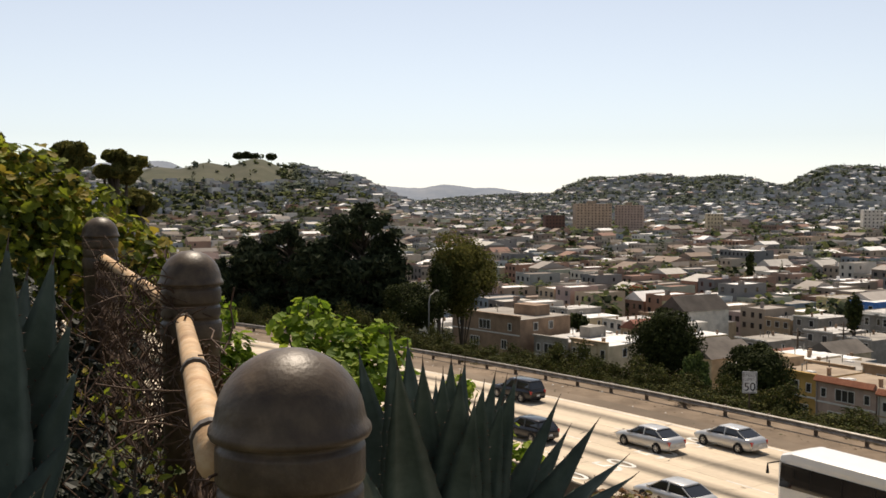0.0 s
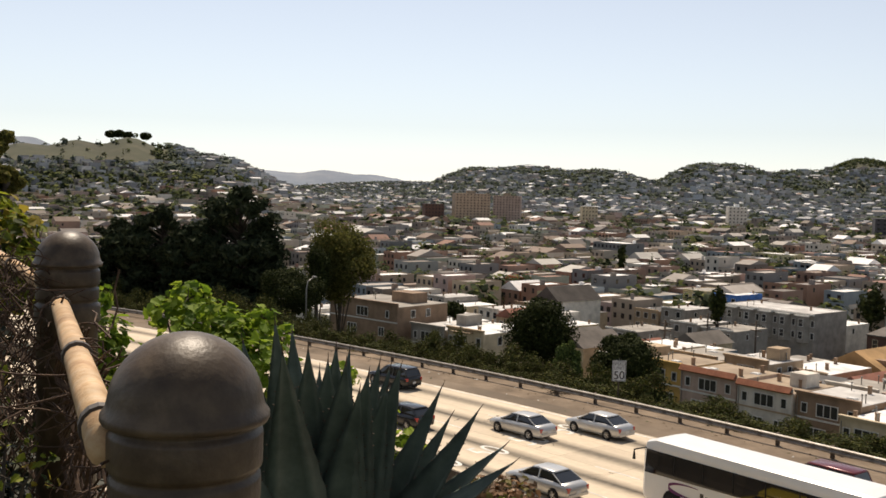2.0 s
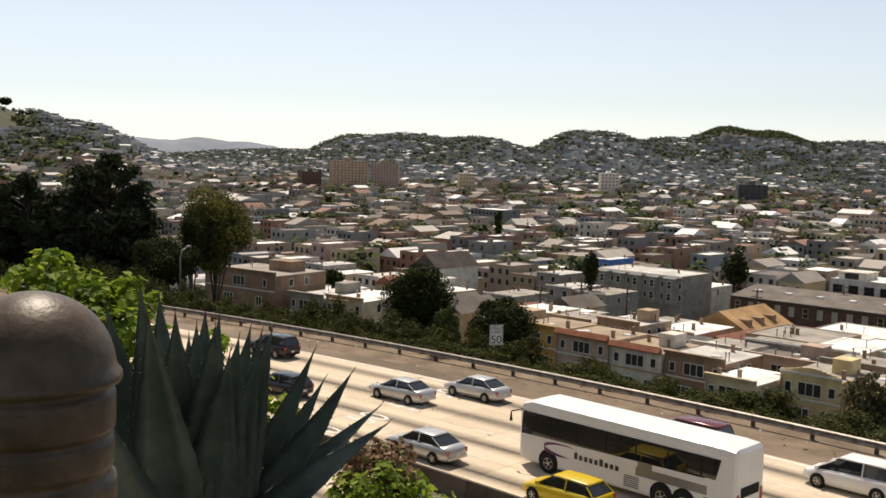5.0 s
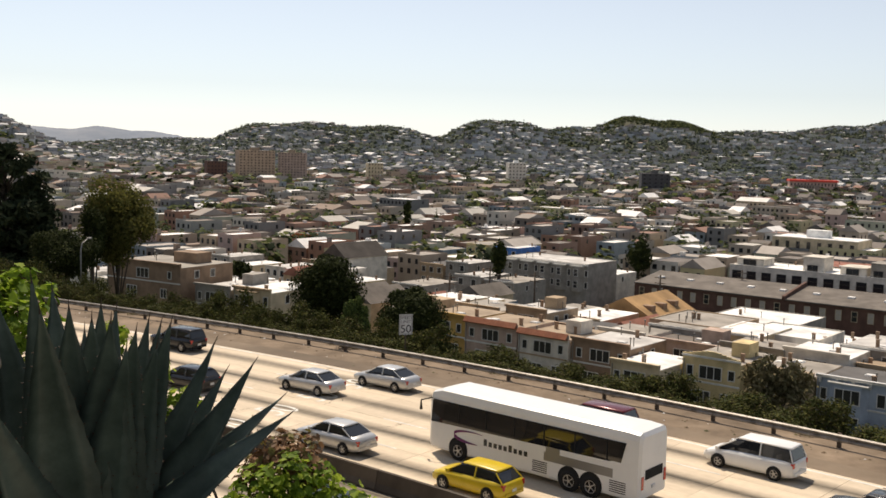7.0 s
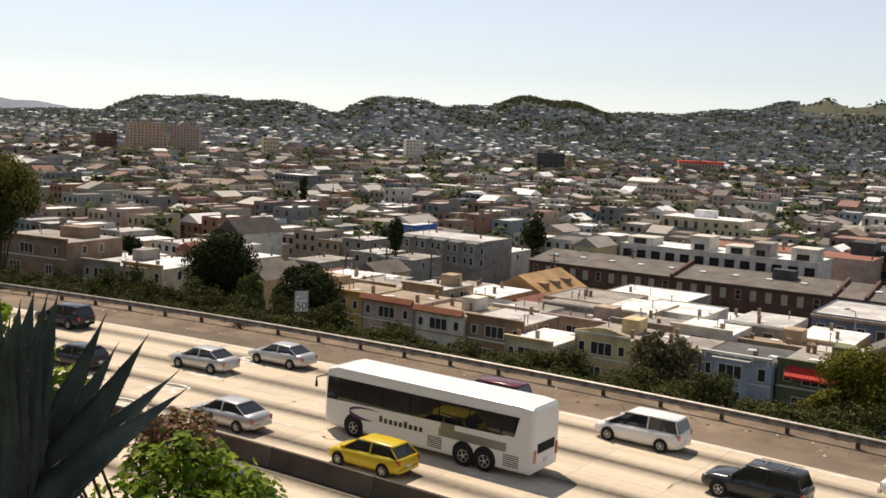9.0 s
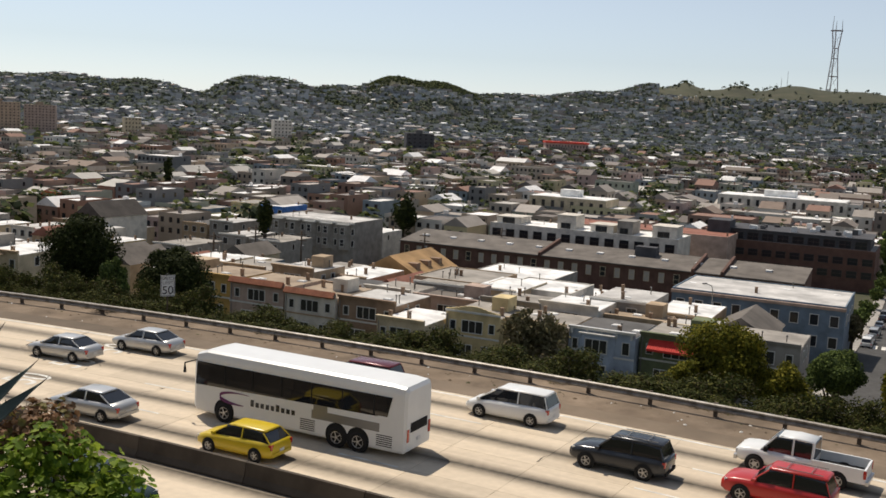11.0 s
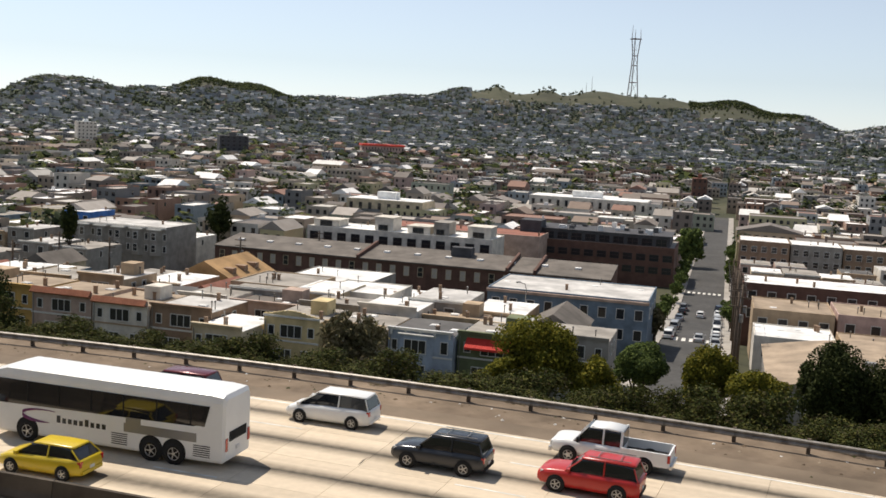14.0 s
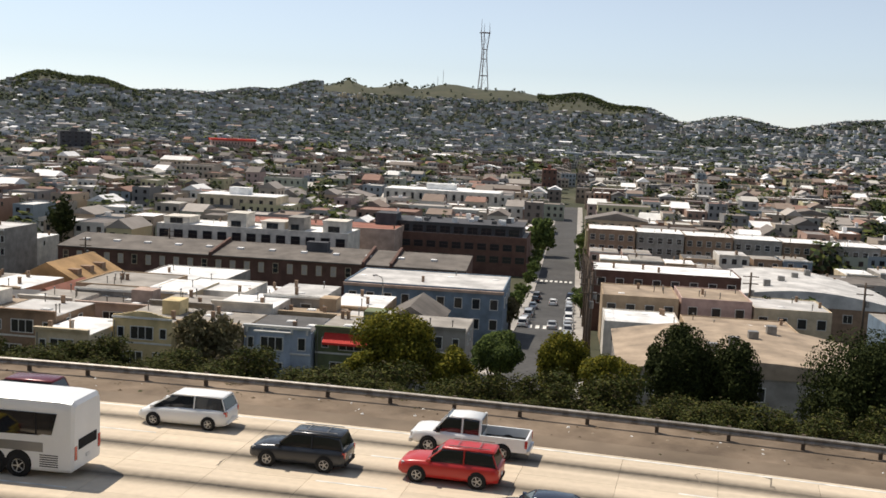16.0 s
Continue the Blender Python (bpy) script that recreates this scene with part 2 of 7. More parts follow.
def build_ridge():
    """Wooded ridges on the horizon, with the distance haze painted in as blue."""
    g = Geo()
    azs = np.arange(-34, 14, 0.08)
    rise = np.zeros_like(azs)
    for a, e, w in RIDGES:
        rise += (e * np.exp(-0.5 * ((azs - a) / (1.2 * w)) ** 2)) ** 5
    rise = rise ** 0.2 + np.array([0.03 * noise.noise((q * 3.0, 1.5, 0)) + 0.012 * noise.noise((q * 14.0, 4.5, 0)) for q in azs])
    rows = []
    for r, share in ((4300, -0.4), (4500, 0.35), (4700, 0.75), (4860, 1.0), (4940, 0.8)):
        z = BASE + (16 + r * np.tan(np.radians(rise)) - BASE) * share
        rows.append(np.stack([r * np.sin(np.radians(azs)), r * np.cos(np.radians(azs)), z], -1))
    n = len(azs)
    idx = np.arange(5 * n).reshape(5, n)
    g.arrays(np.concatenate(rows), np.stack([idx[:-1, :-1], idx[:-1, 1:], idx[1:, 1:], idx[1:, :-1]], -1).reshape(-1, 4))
    ob = part("backdrop", g, material("haze_blue_ridge", [(0.15, 0.185, 0.235), (0.185, 0.215, 0.26), (0.23, 0.25, 0.28)], 0.95, 0.006, stain=0.15, stain_scale=0.0015), None, smooth=True)
    tagged(ob, "wooded ridges on the horizon, haze painted as pale blue", "ridge", kind="structure")


build_ridge()


# ---- freeway ----
def arc_strip(g, r0, r1, z0, z1, a0, a1, step=0.5):
    """A curved bar of rectangular section."""
    n = max(1, int(round((a1 - a0) / step)))
    ring = []
    for i in range(n + 1):
        a = a0 + (a1 - a0) * i / n
        ring.append([arc(r0, a, z0), arc(r1, a, z0), arc(r1, a, z1), arc(r0, a, z1)])
    vs = [p for q in ring for p in q]
    fs = []
    for i in range(n):
        for k in range(4):
            fs.append((i * 4 + k, (i + 1) * 4 + k, (i + 1) * 4 + (k + 1) % 4, i * 4 + (k + 1) % 4))
    fs += [(0, 1, 2, 3), (n * 4 + 3, n * 4 + 2, n * 4 + 1, n * 4)]
    return g.add(vs, fs)


def concrete_road(name, base, streak):
    """Weathered lane concrete with lengthwise oil streaks."""
    m = bpy.data.materials.new(name)
    m.use_nodes = True
    nt = m.node_tree
    N, L = nt.nodes.new, nt.links.new
    bsdf = nt.nodes["Principled BSDF"]
    bsdf.inputs["Roughness"].default_value = 0.85
    bsdf.inputs["Specular IOR Level"].default_value = 0.25
    geo = N("ShaderNodeNewGeometry")
    sub = N("ShaderNodeVectorMath")
    sub.operation = 'SUBTRACT'
    sub.inputs[1].default_value = (CX, CY, 0)
    L(geo.outputs["Position"], sub.inputs[0])
    sep = N("ShaderNodeSeparateXYZ")
    L(sub.outputs[0], sep.inputs[0])

    def math_node(op, a, b=None):
        q = N("ShaderNodeMath")
        q.operation = op
        for k, val in enumerate((a, b)):
            if val is None:
                continue
            if isinstance(val, (int, float)):
                q.inputs[k].default_value = val
            else:
                L(val, q.inputs[k])
        return q.outputs[0]
    r = math_node('SQRT', math_node('ADD', math_node('MULTIPLY', sep.outputs[0], sep.outputs[0]), math_node('MULTIPLY', sep.outputs[1], sep.outputs[1])))
    along = math_node('MULTIPLY', math_node('ARCTAN2', sep.outputs[0], sep.outputs[1]), 286.0)
    comb = N("ShaderNodeCombineXYZ")
    L(math_node('MULTIPLY', along, 0.05), comb.inputs[0])
    L(math_node('MULTIPLY', r, 1.3), comb.inputs[1])
    n1 = N("ShaderNodeTexNoise")
    n1.inputs["Scale"].default_value = 1.0
    n1.inputs["Detail"].default_value = 5
    L(comb.outputs[0], n1.inputs["Vector"])
    n2 = N("ShaderNodeTexNoise")
    n2.inputs["Scale"].default_value = 2.5
    n2.inputs["Detail"].default_value = 6
    L(geo.outputs["Position"], n2.inputs["Vector"])
    # distance from the lane's middle
    lane = math_node('FRACT', math_node('DIVIDE', math_node('SUBTRACT', r, R_EDGE - 4 * 4.1), 4.1))
    mid = math_node('ABSOLUTE', math_node('SUBTRACT', lane, 0.5))
    band = math_node('SUBTRACT', 1.0, math_node('MULTIPLY', mid, 4.0))
    band = math_node('MAXIMUM', band, 0.0)
    dark = math_node('MULTIPLY', band, math_node('MULTIPLY', n1.outputs["Fac"], streak))
    fac = math_node('SUBTRACT', math_node('ADD', 0.62, math_node('ADD', math_node('MULTIPLY', n2.outputs["Fac"], 0.28), math_node('MULTIPLY', n1.outputs["Fac"], 0.5))), dark)
    obi = N("ShaderNodeObjectInfo")
    fac = math_node('MULTIPLY', fac, math_node('ADD', 0.93, math_node('MULTIPLY', obi.outputs["Random"], 0.14)))
    mx = N("ShaderNodeVectorMath")
    mx.operation = 'SCALE'
    mx.inputs[0].default_value = base
    L(fac, mx.inputs["Scale"])
    L(mx.outputs[0], bsdf.inputs["Base Color"])
    bp = N("ShaderNodeBump")
    bp.inputs["Strength"].default_value = 0.15
    bp.inputs["Distance"].default_value = 0.01
    L(n2.outputs["Fac"], bp.inputs["Height"])
    L(bp.outputs["Normal"], bsdf.inputs["Normal"])
    return m


M_LANE = concrete_road("lane_concrete", (0.56, 0.468, 0.35), 1.6)
M_SHOULDER = material("shoulder_dirt", [(0.12, 0.088, 0.06), (0.19, 0.142, 0.098), (0.27, 0.205, 0.145)], 0.95, 0.35, bump=0.3, stain=0.3, stain_scale=0.15)
M_ASPHALT = material("asphalt", [(0.055, 0.054, 0.052), (0.085, 0.082, 0.078)], 0.9, 0.8, stain=0.25, stain_scale=0.1)
M_PAINT = material("road_paint", [(0.62, 0.6, 0.54), (0.75, 0.73, 0.68)], 0.7, 1.5, stain=0.3, stain_scale=1.0)
M_BARRIER = material("barrier_concrete", [(0.075, 0.06, 0.045), (0.12, 0.098, 0.075)], 0.9, 0.7, bump=0.3, stain=0.35, stain_scale=0.25)
M_JOINT = material("joint_sealant", [(0.14, 0.115, 0.09), (0.22, 0.185, 0.14)], 0.9, 2.0)

g = Geo()
arc_strip(g, 249.5, R_RAIL + 3.0, -0.7, -0.035, 10, 105)
road = part("road", g, M_JOINT, None)
tagged(road, "sunlit multi-lane concrete freeway with oil-streaked lanes", "road", kind="structure")
g = Geo()
arc_strip(g, R_EDGE + 0.35, R_RAIL + 2.5, -0.03, -0.004, 10, 105)
shoulder = part("shoulder", g, M_SHOULDER, road, "dusty brown asphalt shoulder")
g = Geo()
arc_strip(g, R_EDGE + 0.36, R_EDGE + 2.3, -0.02, 0.004, 10, 105)
part("shoulder_strip", g, material("worn_asphalt", [(0.155, 0.117, 0.08), (0.22, 0.168, 0.118)], 0.9, 0.3, stain=0.35, stain_scale=0.1), road)

# lane slabs, each a piece of its own
LANES = [(R_BARRIER + 0.5, R_D3), (R_D3, R_D2), (R_D2, R_D1), (R_D1, R_EDGE + 0.35)]


def slab_mesh(r0, r1, width):
    g = Geo()
    gap = 0.008
    h = width / 2 - gap / 286 * 57.3
    ring = []
    n = 4
    for i in range(n + 1):
        a = radians(-h + 2 * h * i / n)
        for r, z in ((r0 + gap, -0.05), (r0 + gap, 0.0), (r1 - gap, 0.0), (r1 - gap, -0.05)):
            ring.append((r * math.sin(a), r * math.cos(a), z))
    fs = []
    for i in range(n):
        for k in range(3):
            fs.append((i * 4 + k, (i + 1) * 4 + k, (i + 1) * 4 + k + 1, i * 4 + k + 1))
    fs += [(0, 1, 2, 3), (n * 4 + 3, n * 4 + 2, n * 4 + 1, n * 4)]
    g.add(ring, [tuple(reversed(f)) for f in fs])
    return g.mesh("slab", M_LANE)


PITCH_A = 0.92
for r0, r1 in LANES:
    me = slab_mesh(r0, r1, PITCH_A)
    for k in range(36):
        part("slab", me, None, road, m=pose(CX, CY, random.uniform(-0.004, 0.0), 0, 0, -(39.5 + k * PITCH_A)))
    for lo, hi in ((10, 39.5 - PITCH_A / 2), (39.5 + 35.5 * PITCH_A, 105)):
        g = Geo()
        arc_strip(g, r0 + 0.012, r1 - 0.012, -0.05, 0.0, lo, hi)
        part("far_slab", g, M_LANE, road)
g = Geo()
arc_strip(g, 250.5, R_BARRIER - 0.5, -0.05, 0.0, 10, 105)
part("near_carriageway", g, M_LANE, road)

g = Geo()
arc_strip(g, R_EDGE - 0.12, R_EDGE + 0.06, -0.01, 0.006, 10, 105)
part("edge_line", g, M_PAINT, road, "white edge line")
g = Geo()
arc_strip(g, R_BARRIER + 1.1, R_BARRIER + 1.24, -0.01, 0.006, 10, 105)
part("inner_line", g, material("yellow_paint", [(0.55, 0.42, 0.14), (0.62, 0.5, 0.2)], 0.7, 1.5), road, "worn yellow inner line")
for r, first in ((R_D1, 62.4 - 2.97 * 9), (R_D2, 59.15 - 2.97 * 8), (R_D3, 59.4 - 2.97 * 8)):
    for k in range(20):
        g = Geo()
        a0 = first + k * 2.97
        arc_strip(g, r - 0.07, r + 0.07, -0.01, 0.006, a0, a0 + 0.68)
        part("lane_dash", g, M_PAINT, road)
# tar-filled cracks across the lanes
for k in range(46):
    a, lane = random.uniform(40, 71), random.choice(LANES)
    rr0 = random.uniform(lane[0], lane[1] - 1.4)
    g = Geo()
    pts = [arc(rr0 + q * random.uniform(0.9, 2.6) / 4, a + random.uniform(-0.02, 0.02) + q * random.uniform(-0.03, 0.03), 0.0) for q in range(5)]
    w = random.uniform(0.04, 0.14)
    vs, fs = [], []
    for p in pts:
        vs += [(p[0] - w, p[1], 0.004), (p[0] + w, p[1] + 0.02, 0.004)]
    for q in range(4):
        fs.append((2 * q, 2 * q + 1, 2 * q + 3, 2 * q + 2))
    g.add(vs, fs)
    part("crack_patch", g, M_JOINT, road)


def text_part(name, body, size, m, mat, parent, depth=0.002, stretch=1.0):
    cu = bpy.data.curves.new(name, 'FONT')
    cu.body, cu.size, cu.extrude = body, size, depth
    cu.align_x, cu.align_y = 'CENTER', 'CENTER'
    tmp = bpy.data.objects.new(name, cu)
    scene.collection.objects.link(tmp)
    bpy.context.view_layer.update()
    me = bpy.data.meshes.new_from_object(tmp.evaluated_get(bpy.context.evaluated_depsgraph_get()))
    bpy.data.objects.remove(tmp)
    me.transform(Matrix.Diagonal((1, stretch, 1, 1)))
    me.materials.clear()
    me.materials.append(mat)
    return part(name, me, None, parent, m=m)


# speed figures painted on the lanes, read along the traffic
for r, a in ((283.6, 54.75), (279.4, 54.85), (275.3, 54.95), (271.2, 55.0)):
    x, y, z = arc(r, a, 0.006)
    text_part("painted_speed", "50", 2.2, pose(x, y, z, 0, 0, 90 - a), M_PAINT, road, stretch=1.5)


# litter and grit blown along the shoulder
g = Geo()
lrng = random.Random(12)
for k in range(420):
    a = lrng.uniform(38, 74)
    r = R_RAIL - abs(lrng.gauss(0, 1.1)) - 0.1 if k % 6 else lrng.uniform(R_EDGE + 0.6, R_RAIL)
    x, y, z = arc(r, a, 0.0)
    q = lrng.uniform(0.04, 0.13) * (1.5 if k % 17 == 0 else 1.0)
    t = lrng.uniform(0, 3.14)
    c, d = math.cos(t) * q, math.sin(t) * q
    g.add([(x - c, y - d, 0.002), (x + d, y - c, 0.002), (x + c * 1.4, y + d, 0.002), (x - d, y + c * 0.8, 0.002), (x + q * 0.1, y, q * lrng.uniform(0.3, 0.8))], [(0, 1, 4), (1, 2, 4), (2, 3, 4), (3, 0, 4)])
tagged(part("roadside_litter", g, material("litter", [(0.1, 0.07, 0.045), (0.16, 0.11, 0.07), (0.3, 0.24, 0.17), (0.09, 0.085, 0.04), (0.14, 0.1, 0.06), (0.65, 0.63, 0.58)], 0.9, 2.0, by="island"), None), "scattered grit and paper litter on the shoulder", "litter", kind="stuff")


# concrete median barrier
def build_barrier():
    root = thing("median_barrier", pose(0, 0, 0), "dark weathered concrete median barrier along the freeway", "barrier", kind="structure")
    prof = [(-0.3, 0.0), (-0.3, 0.08), (-0.17, 0.33), (-0.09, 0.92), (0.09, 0.92), (0.17, 0.33), (0.3, 0.08), (0.3, 0.0)]
    w = 1.28
    n = 3
    vs, fs = [], []
    for i in range(n + 1):
        a = radians(-w / 2 + 0.004 + (w - 0.008) * i / n)
        vs += [((R_BARRIER + q) * math.sin(a), (R_BARRIER + q) * math.cos(a), z) for q, z in prof]
    k = len(prof)
    for i in range(n):
        fs += [(i * k + j, i * k + (j + 1) % k, (i + 1) * k + (j + 1) % k, (i + 1) * k + j) for j in range(k)]
    fs += [tuple(range(k)), tuple(reversed(range(n * k, n * k + k)))]
    me = Geo().add(vs, fs).mesh("barrier_segment", M_BARRIER)
    for i in range(70):
        part("barrier_segment", me, None, root, m=pose(CX, CY, 0, 0, 0, -(15 + i * w)))


build_barrier()


# steel guard rail on posts at the far shoulder
def build_rail():
    root = thing("guard_rail", pose(0, 0, 0), "galvanised steel guard rail on short timber posts", "guard rail", kind="structure")
    prof = [(0.0, 0.34), (-0.09, 0.4), (-0.09, 0.48), (0.0, 0.56), (-0.09, 0.64), (-0.09, 0.72), (0.0, 0.78), (0.03, 0.78), (0.03, 0.34)]
    w = 0.745
    vs, fs = [], []
    for i in range(2):
        a = radians(-w / 2 + w * i)
        vs += [((R_RAIL + q) * math.sin(a), (R_RAIL + q) * math.cos(a), z) for q, z in prof]
    k = len(prof)
    fs = [(j, (j + 1) % k, k + (j + 1) % k, k + j) for j in range(k)] + [tuple(range(k)), tuple(reversed(range(k, 2 * k)))]
    beam = Geo().add(vs, fs).mesh("rail_beam", material("weathered_rail", [(0.16, 0.14, 0.12), (0.28, 0.26, 0.23), (0.4, 0.38, 0.35)], 0.5, 1.5, metal=0.4, stain=0.3, stain_scale=0.4))
    post = Geo().box(-0.1, 0.1, R_RAIL + 0.04, R_RAIL + 0.24, -0.3, 0.82).mesh("rail_post", M_WOODPOLE)
    for i in range(86):
        a = 20 + i * w
        part("rail_beam", beam, None, root, m=pose(CX, CY, 0, 0, 0, -a))
        part("rail_post", post, None, root, m=pose(CX, CY, 0, 0, 0, -a + w / 2))


build_rail()

# ---- town: joined far houses ----
RNG = np.random.default_rng(5)
NEAR_LIMIT = 296.0
# rectangles in u, v kept free for buildings placed one by one and for streets
KEEP = [(100, 132, -160, 40), (178, 246, -132, -14), (244, 266, -110, -54), (282, 310, -64, -10), (150, 175, -37, -8), (100, 560, -11, 3), (113, 142, 3, 36),
        (192, 230, 22, 80), (158, 172, -88, -66), (143, 186, 3, 44)]


def kept(u, v, w=4.0, d=7.0):
    return any(a - d < u + d < b + d and c - w < v < e + w for a, b, c, e in KEEP)


def lots():
    """All house lots: u, v, width, depth, height."""
    out = []
    u = 134.0
    row = 0
    while u < 4200:
        step = 19.0 if row % 2 == 0 else 26.0
        if u > 1500:
            step *= 1.35
        v = max(-u * 7 - 150, -2300.0) if u < 1600 else -u * 2.6 - 120
        vmax = u * 0.38 + 40
        while v < vmax:
            w = RNG.uniform(7.0, 9.2) if u < 1500 else RNG.uniform(9, 15)
            if u > 320 and RNG.random() < 0.11:
                w *= 2.5
            d = min(step - 3, RNG.uniform(11, 16))
            far = math.hypot(u, v)
            if math.degrees(math.atan2(v, u)) < -82.5:
                v += 9
                continue
            out.append((u, v, w, d, RNG.uniform(6.4, 10.3) + (3.2 if RNG.random() < 0.12 else 0)))
            v += w + (0.15 if RNG.random() < 0.85 else RNG.uniform(2, 7))
            if (v + 11) % 165 < 14 and u < 1500:
                v += 14
        u += step
        row += 1
    return out


LOTS = lots()
LOT_Z = ground_z([u * UX + v * UY for u, v, *_ in LOTS], [u * UY - v * UX for u, v, *_ in LOTS])


def grassy(x, y, z):
    """Where the open hill tops are."""
    az, r = math.degrees(math.atan2(x, y)), math.hypot(x, y)
    if r > 1000 and -18 < az < -8.3:
        return z > 16 + r * math.tan(radians(0.75))
    if r > 3000 and 43.5 < az < 56:
        return z > 16 + r * math.tan(radians(1.62))
    if 27.8 < az < 30.5 and r > 3000:
        return z > 16 + r * math.tan(radians(1.45))
    if 30.5 <= az < 34 or 56 <= az < 61.5:
        return r > 3000 and z > 16 + r * math.tan(radians(1.15))
    return False


def far_town():
    near_set, hill_set = ([], [], [], []), ([], [], [], [])
    pv, pf = [], []
    tree_at = []
    for (u, v, w, d, h), z0 in zip(LOTS, LOT_Z):
        x, y = u * UX + v * UY, u * UY - v * UX
        r, az = math.hypot(x, y), math.degrees(math.atan2(x, y))
        if not (-26 < az < 82) or r < NEAR_LIMIT or r > 4100 or kept(u, v):
            continue
        if math.hypot(x - CX, y - CY) < R_EDGE + 36:
            continue
        q = RNG.random()
        wood = noise.noise((x * 0.0045, y * 0.0045, 1.7)) + 0.6 * noise.noise((x * 0.013, y * 0.013, 5.1))
        green = max(0.05, 0.2 + 0.36 * min(1, max(0, (r - 700) / 1900)) + (0.5 if r > 1300 else 0.2) * wood + (0.18 if az < -3 and r > 900 else 0))
        if q < green or grassy(x, y, z0):
            if not grassy(x, y, z0) or q < 0.03:
                tree_at.append((x, y, RNG.uniform(1.0, 1.75)))
            continue
        # houses past 1300 m take the haze-tinted palette
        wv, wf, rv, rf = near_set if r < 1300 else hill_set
        turn = radians(-TURN) if r < 1700 else radians(-TURN + RNG.uniform(-20, 20))
        ca, sa_ = math.cos(turn), math.sin(turn)

        def P(a, b, c):
            return (x + a * ca - b * sa_, y + a * sa_ + b * ca, z0 + c)
        n = len(wv)
        x0, x1 = -w / 2, w / 2
        wv += [P(x0, 0, -4), P(x1, 0, -4), P(x1, d, -4), P(x0, d, -4), P(x0, 0, h), P(x1, 0, h), P(x1, d, h), P(x0, d, h)]
        wf += [(n, n + 1, n + 5, n + 4), (n + 1, n + 2, n + 6, n + 5), (n + 2, n + 3, n + 7, n + 6), (n + 3, n, n + 4, n + 7)]
        m = len(rv)
        if RNG.random() < 0.17:
            k = RNG.uniform(1.5, 2.8)
            if RNG.random() < 0.5:
                rv += [P(x0 - .3, -.3, h), P(x1 + .3, -.3, h), P(x1 + .3, d + .3, h), P(x0 - .3, d + .3, h), P(0, -.3, h + k), P(0, d + .3, h + k)]
                rf += [(m + 1, m + 2, m + 5, m + 4), (m + 3, m, m + 4, m + 5), (m, m + 1, m + 4), (m + 2, m + 3, m + 5)]
            else:
                rv += [P(x0 - .3, -.3, h), P(x1 + .3, -.3, h), P(x1 + .3, d + .3, h), P(x0 - .3, d + .3, h), P(x0, d / 2, h + k), P(x1, d / 2, h + k)]
                rf += [(m, m + 1, m + 5, m + 4), (m + 2, m + 3, m + 4, m + 5), (m + 1, m + 2, m + 5), (m + 3, m, m + 4)]
        else:
            rv += [P(x0 + .2, .2, h - .35), P(x1 - .2, .2, h - .35), P(x1 - .2, d - .2, h - .35), P(x0 + .2, d - .2, h - .35)]
            rf += [(m, m + 1, m + 2, m + 3)]
            if r < 1100 and RNG.random() < 0.6:
                a, b, s = RNG.uniform(x0 + 1, x1 - 2), RNG.uniform(1, d - 3), RNG.uniform(0.5, 1.6)
                m = len(rv)
                t = h + RNG.uniform(0.4, 1.6)
                rv += [P(a, b, h - .4), P(a + s, b, h - .4), P(a + s, b + s, h - .4), P(a, b + s, h - .4), P(a, b, t), P(a + s, b, t), P(a + s, b + s, t), P(a, b + s, t)]
                rf += [(m, m + 1, m + 5, m + 4), (m + 1, m + 2, m + 6, m + 5), (m + 2, m + 3, m + 7, m + 6), (m + 3, m, m + 4, m + 7), (m + 4, m + 5, m + 6, m + 7)]
        if r < 1900:
            cols = max(2, int(w / 2.6))
            for lev in range(max(1, int(h / 3.1))):
                zt = h - 1.2 - lev * 3.0
                if zt < 1.6:
                    break
                for c in range(cols):
                    cx = x0 + (c + 0.5) * w / cols + RNG.uniform(-.15, .15)
                    k = len(pv)
                    ww = RNG.uniform(0.45, 0.75)
                    pv += [P(cx - ww, -0.06, zt - 1.5), P(cx + ww, -0.06, zt - 1.5), P(cx + ww, -0.06, zt), P(cx - ww, -0.06, zt)]
                    pf += [(k, k + 1, k + 2, k + 3)]
            for c in range(2 if r < 900 else 0):
                for sx in (x0 - 0.06, x1 + 0.06):
                    if RNG.random() < 0.5:
                        k = len(pv)
                        b = d * (0.25 + 0.4 * c)
                        pv += [P(sx, b, h - 2.6), P(sx, b + 1.0, h - 2.6), P(sx, b + 1.0, h - 1.2), P(sx, b, h - 1.2)]
                        pf += [(k, k + 1, k + 2, k + 3)]
        if r > 500 and RNG.random() < 0.45:
            tree_at.append((*P(RNG.uniform(-4, 4), d + 4, 0)[:2], RNG.uniform(0.9, 1.5)))
        elif r <= 500 and RNG.random() < 0.6:
            tree_at.append((*P(RNG.uniform(-4, 4), d + 2.5, 0)[:2], RNG.uniform(0.7, 1.35)))
    sets = ((near_set[0], near_set[1], "distant_houses", M_FARWALL, "crowded pale stucco houses across the valley"), (near_set[2], near_set[3], "distant_roofs", M_FARROOF, "flat and pitched roofs, white, grey and brown"),
            (hill_set[0], hill_set[1], "hillside_houses", M_HAZEWALL, "small pale houses climbing the hills, painted greyer with haze"), (hill_set[2], hill_set[3], "hillside_roofs", M_HAZEROOF, "grey and brown roofs climbing the hills, haze in their colour"),
            (pv, pf, "distant_windows", M_GLASS, "dark window panes of the distant houses"))
    for vs, fs, name, mat, label in sets:
        g = Geo()
        g.v, g.f = vs, fs
        tagged(part(name, g, mat, None), label, "houses", kind="stuff")
